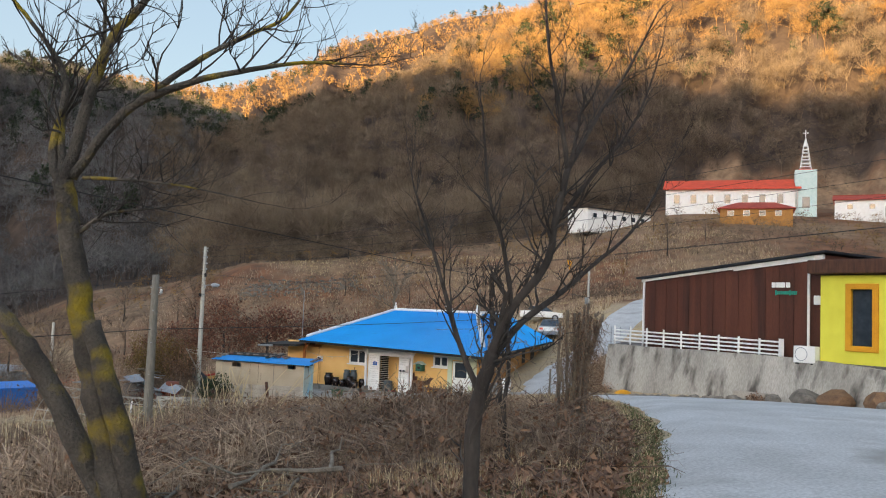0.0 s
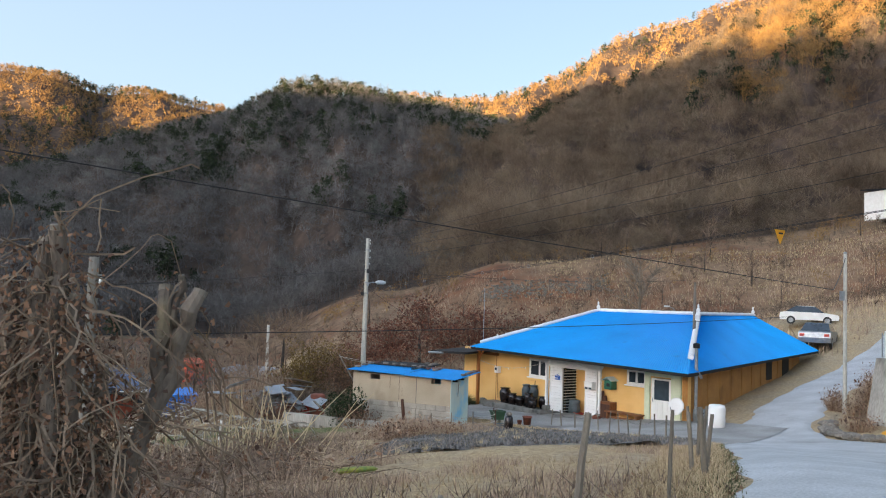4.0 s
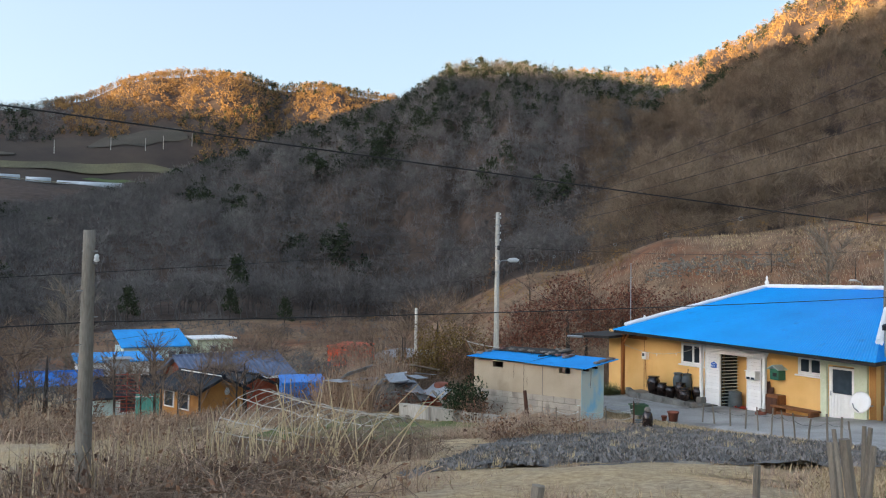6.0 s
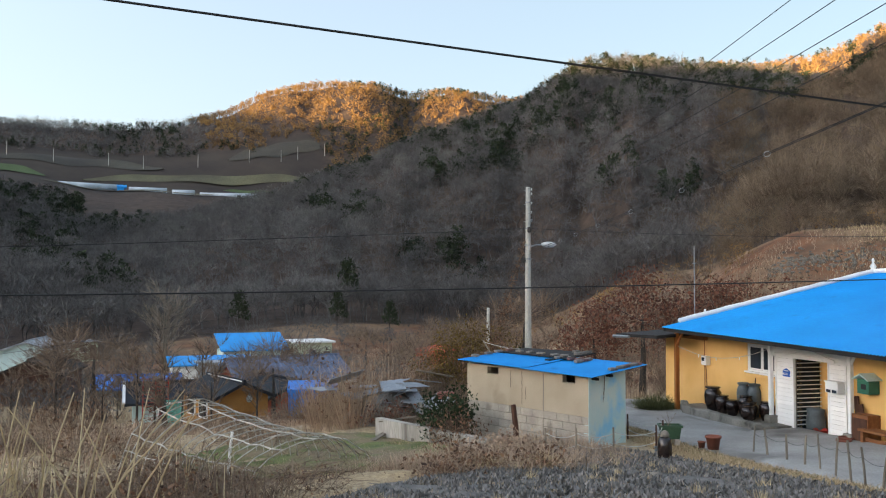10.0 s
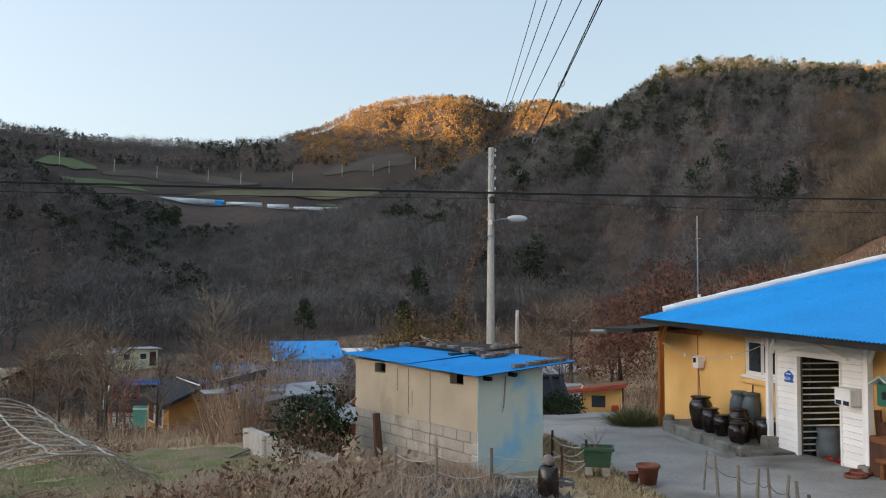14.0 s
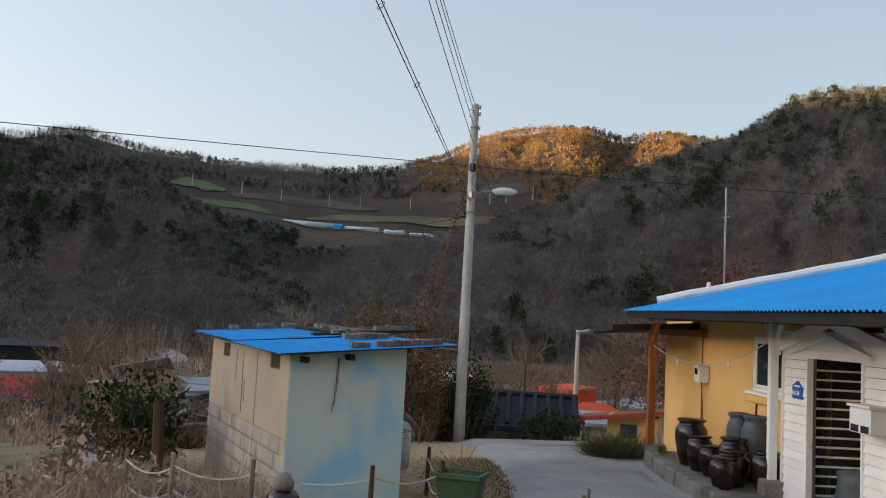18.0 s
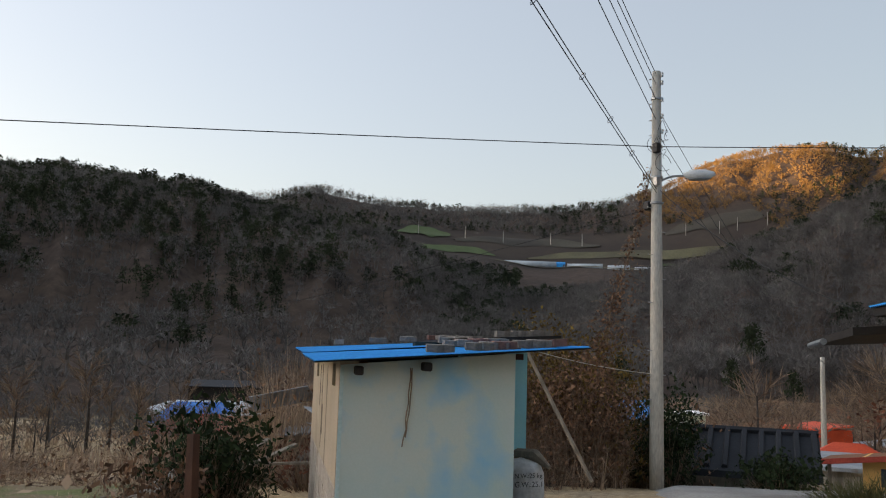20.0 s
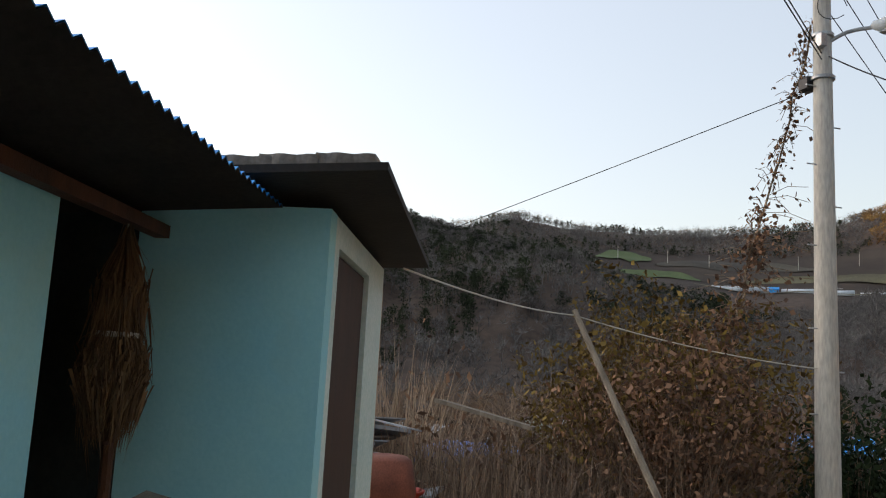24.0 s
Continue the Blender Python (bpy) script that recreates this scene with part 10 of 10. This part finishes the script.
M["palepipe"] = mat("pale_pipe", rgb("C4BEB0"), rgb("989284"), .6, 5, 50, .1)
hoop_frame()


def parked_car(at, rz, paint, label, size):
    """A small saloon: shaped body, glass, lamps and wheels with rims."""
    c = thing("parked_car", (*at, lz(*at)), label, "car", rz)
    c.scale = (size, size, size)
    low = [(-2.1, .34), (2.1, .34), (2.14, .6), (2.02, .8), (1.15, .92), (-1.65, .98), (-2.08, .92), (-2.14, .62)]
    top = [(1.1, .92), (.45, 1.38), (-.95, 1.42), (-1.7, .98)]
    for name, prof, w0, w1, m in (("body", low, .84, .84, M[paint]), ("cabin", top, .78, .62, M["glass_dark"])):
        k = len(prof)
        wid = [w0 + (w1 - w0) * (z > 1.2) for x, z in prof]
        b = Build().add([(x, -w, z) for (x, z), w in zip(prof, wid)] + [(x, w, z) for (x, z), w in zip(prof, wid)], [tuple(range(k)), tuple(range(2 * k - 1, k - 1, -1))] + [(i, i + k, (i + 1) % k + k, (i + 1) % k) for i in range(k)])
        part(name, b, m, c)
    part("roof", Build().box((-.25, 0, 1.41), (1.3, 1.24, .05), bevel=.02), M[paint], c)
    for s in (-1, 1):
        part("headlight", Build().box((2.06, s * .6, .68), (.14, .34, .13), bevel=.03), M["lampwhite"], c)
        part("tail_light", Build().box((-2.1, s * .64, .76), (.08, .26, .16), bevel=.02), M["redplastic"], c)
        for x in (-1.3, 1.3):
            w = new("wheel")
            w.parent = c
            part("tyre", Build().tube([(x, s * .66, .32), (x, s * .86, .32)], .32, 16), M["black"], w)
            part("rim", Build().tube([(x, s * .85, .32), (x, s * .872, .32)], .19, 12), M["galv"], w)


def road_verge():
    rng = random.Random(29)
    mesh = []
    for k in range(6):
        b = Build()
        bm = bmesh.new()
        bmesh.ops.create_icosphere(bm, subdivisions=2, radius=1)
        for v in bm.verts:
            v.co *= 1 + .28 * noise.noise(v.co * 1.3 + Vector((k * 7, 0, 0))) + .08 * noise.noise(v.co * 4 + Vector((0, k * 5, 0)))
            v.co.z *= .7
        me = bpy.data.meshes.new("stone")
        bm.to_mesh(me)
        bm.free()
        me.materials.append(M["rust_stone"] if k == 5 else M["stone"])
        mesh.append(me)

    def stone(x, y, s, k, label, group):
        ob = tagged(new("stone", mesh[k]), label, "stone", group)
        ob.matrix_world = Matrix.Translation((x, y, lz(x, y) + s * .3)) @ Matrix.Rotation(rng.uniform(0, 6), 4, "Z") @ Matrix.Diagonal((s * rng.uniform(.8, 1.3), s * rng.uniform(.7, 1.1), s * rng.uniform(.7, 1), 1))

    edge = resample([(10.0, 28.4), (9.6, 27.0), (9.7, 25.9), (10.8, 25.0), (12.5, 23.2), (13.9, 21.6)], 34)
    for x, y in edge:
        for _ in range(2):
            stone(x + rng.gauss(0, .08), y + rng.gauss(0, .08), rng.uniform(.12, .22), rng.randrange(5), "rounded grey field stone edging the verge", "stones edging the verge")
    for x, y, s, k, l in ((15.3, 17.6, .75, 5, "large rusty boulder at the wall foot"), (15.1, 19.0, .6, 1, "large grey boulder at the wall foot"), (15.9, 16.0, .7, 5, "large rusty boulder at the wall foot"),
                          (14.6, 20.2, .35, 2, "grey boulder at the wall foot"), (15.5, 15.0, .5, 3, "grey boulder at the wall foot"), (15.8, 14.0, .6, 0, "grey boulder at the wall foot")):
        stone(x, y, s, k, l, "boulders at the wall foot")
    beam = thing("concrete_block", (14.35, 21.3, lz(14.35, 21.3)), "pale broken concrete kerb lying at the wall", "concrete block", -60)
    part("block", Build().box((0, 0, .16), (1.3, .3, .3), bevel=.03), M["block"], beam)
    for k, (x, y, r, h) in enumerate(((10.6, 27.2, .7, .6), (11.2, 29.2, .6, .8), (12.3, 31.4, .7, 1.1), (13.3, 33.4, .8, 1.2), (14.3, 20.9, .35, .4), (11.0, 30.9, .5, .9))):
        bush((x, y), r, h, 350, 260, M["redgrass"], M["deadleaf"], "dry weeds on the stony verge", 150 + k, .05)
    parked_car((16.9, 56.0), -14, "white", "white car parked on the upper track", .8)
    parked_car((15.7, 49.6), 68, "galv", "silver-grey car parked behind the house", .95)
    sg = thing("warning_sign", tuple(Vector((P2[0] + .1, P2[1] - .1, 1.98)).lerp(Vector((17.6, 5.1, 4.85)), .56) - Vector((0, 0, .35))), "yellow triangular plate hung on the cable", "sign", 40)
    part("plate", Build().add([(-.18, 0, .14), (.18, 0, .14), (0, 0, -.18), (-.18, .015, .14), (.18, .015, .14), (0, .015, -.18)], [(2, 1, 0), (3, 4, 5), (0, 1, 4, 3), (1, 2, 5, 4), (2, 0, 3, 5)]), M["amber"], sg)
    part("mark", Build().box((0, -.012, .06), (.14, .008, .04)), M["black"], sg)
    mb = thing("mesh_fence", (12.5, 29.6, TERRACE_Z - .05), "short grey mesh panel on the terrace", "fence", 10)
    for x in (-.5, 0, .5):
        part("post", Build().tube([(x, 0, 0), (x, 0, .8)], .02, 6), M["galv"], mb)
    for k in range(7):
        part("wire", Build().tube([(-.5, 0, .12 + k * .1), (.5, 0, .12 + k * .1)], .006, 4), M["galv"], mb)
    # scattered fallen branches in the roadside scrub
    for k in range(34):
        x, y = rng.uniform(-5.5, 1.2), rng.uniform(-5.5, 8.5)
        if off_road(np.array([x]), np.array([y]))[0] < .4:
            continue
        br = thing("fallen_branch", (x, y, lz(x, y) + .05), "grey dead branch lying in the scrub", "branch", rng.uniform(0, 360), "fallen branches")
        ln = rng.uniform(.6, 1.9)
        pts = [(ln * i / 5, rng.gauss(0, .04), .05 + rng.gauss(.04, .04) + .05 * i * rng.random()) for i in range(6)]
        b = Build().tube(pts, [rng.uniform(.012, .03) * (1 - .14 * i) for i in range(6)], 5)
        part("stick", b, M["greywood"], br)


road_verge()


# ---- far shelf and the open slope ----
def field(az0, az1, r0, r1, bend, material, label, seed):
    """A terrace field between two bearings and two distances, with soft edges and a slight bend."""
    na, nr = 60, 7
    t, u = np.meshgrid(np.linspace(0, 1, na), np.linspace(0, 1, nr), indexing="ij")
    az = np.radians(az0 + (az1 - az0) * t)
    taper = np.sqrt(np.clip(np.sin(np.pi * t), 0, 1))
    mid = (r0 + r1) / 2 + bend * np.sin(np.pi * t) + 1.5 * np.sin(t * 9 + seed)
    r = mid + (u - .5) * (r1 - r0) * taper * (1 + .15 * np.sin(t * 17 + seed))
    x, y = HUB[0] - r * np.sin(az), HUB[1] + r * np.cos(az)
    z = land(x, y) + 2.2 * wobble(x, y, 23, 2) + .9
    i, j = np.meshgrid(np.arange(na - 1), np.arange(nr - 1), indexing="ij")
    k = (i * nr + j).ravel()
    tris = np.concatenate([np.stack([k, k + nr, k + nr + 1], 1), np.stack([k, k + nr + 1, k + 1], 1)])
    me = fast_mesh("field", np.stack([x, y, z], -1).reshape(-1, 3), tris, material)
    me.polygons.foreach_set("use_smooth", [True] * len(me.polygons))
    return tagged(new("field", me), label, "field", kind="structure")


M["fallow"] = mat("fallow_field", rgb("666248"), rgb("4E4A3A"), 0.95, 0.03, 1, 0.4)
M["plough"] = mat("ploughed_field", rgb("4E4A3E"), rgb("3C3832"), 0.95, 0.03, 1, 0.4)
for az0, az1, r0, r1, bend, m, label in (
        (58.2, 61.9, 712, 742, 4, "greenfield", "bright green winter barley on the far shelf"),
        (55.0, 61.0, 668, 684, 8, "greenfield", "strip of green winter barley above the tunnels"),
        (39.8, 45.6, 660, 672, 5, "greenfield", "narrow green strip beside the tunnels"),
        (38.2, 53.0, 676, 690, 9, "fallow", "pale fallow terrace on the far shelf"),
        (48.0, 58.0, 702, 722, 8, "plough", "brown ploughed terrace on the far shelf"),
        (37.8, 44.0, 716, 740, 5, "plough", "brown ploughed terrace under the far woods"),
        (44.8, 55.5, 620, 632, -4, "fallow", "pale strip of stubble below the tunnels")):
    field(az0, az1, r0, r1, bend, M[m], label, az0)


def rubble():
    """Grey stones of a fallen terrace wall on the slope."""
    rng = random.Random(61)
    b = Build()
    for _ in range(420):
        x = rng.uniform(-9, 7)
        y = 105 + rng.gauss(0, 1.3) + .12 * x
        s = rng.uniform(.1, .26)
        b.lathe([(s * .5, -.1), (s, s * .2), (s * .7, s * .7), (s * .15, s * .85)], (x, y, lz(x, y)), 6, rng.uniform(.6, 1))
    solid("rubble", b, M["stone"], "grey stones of a fallen terrace wall on the slope", "stones", kind="stuff")


rubble()
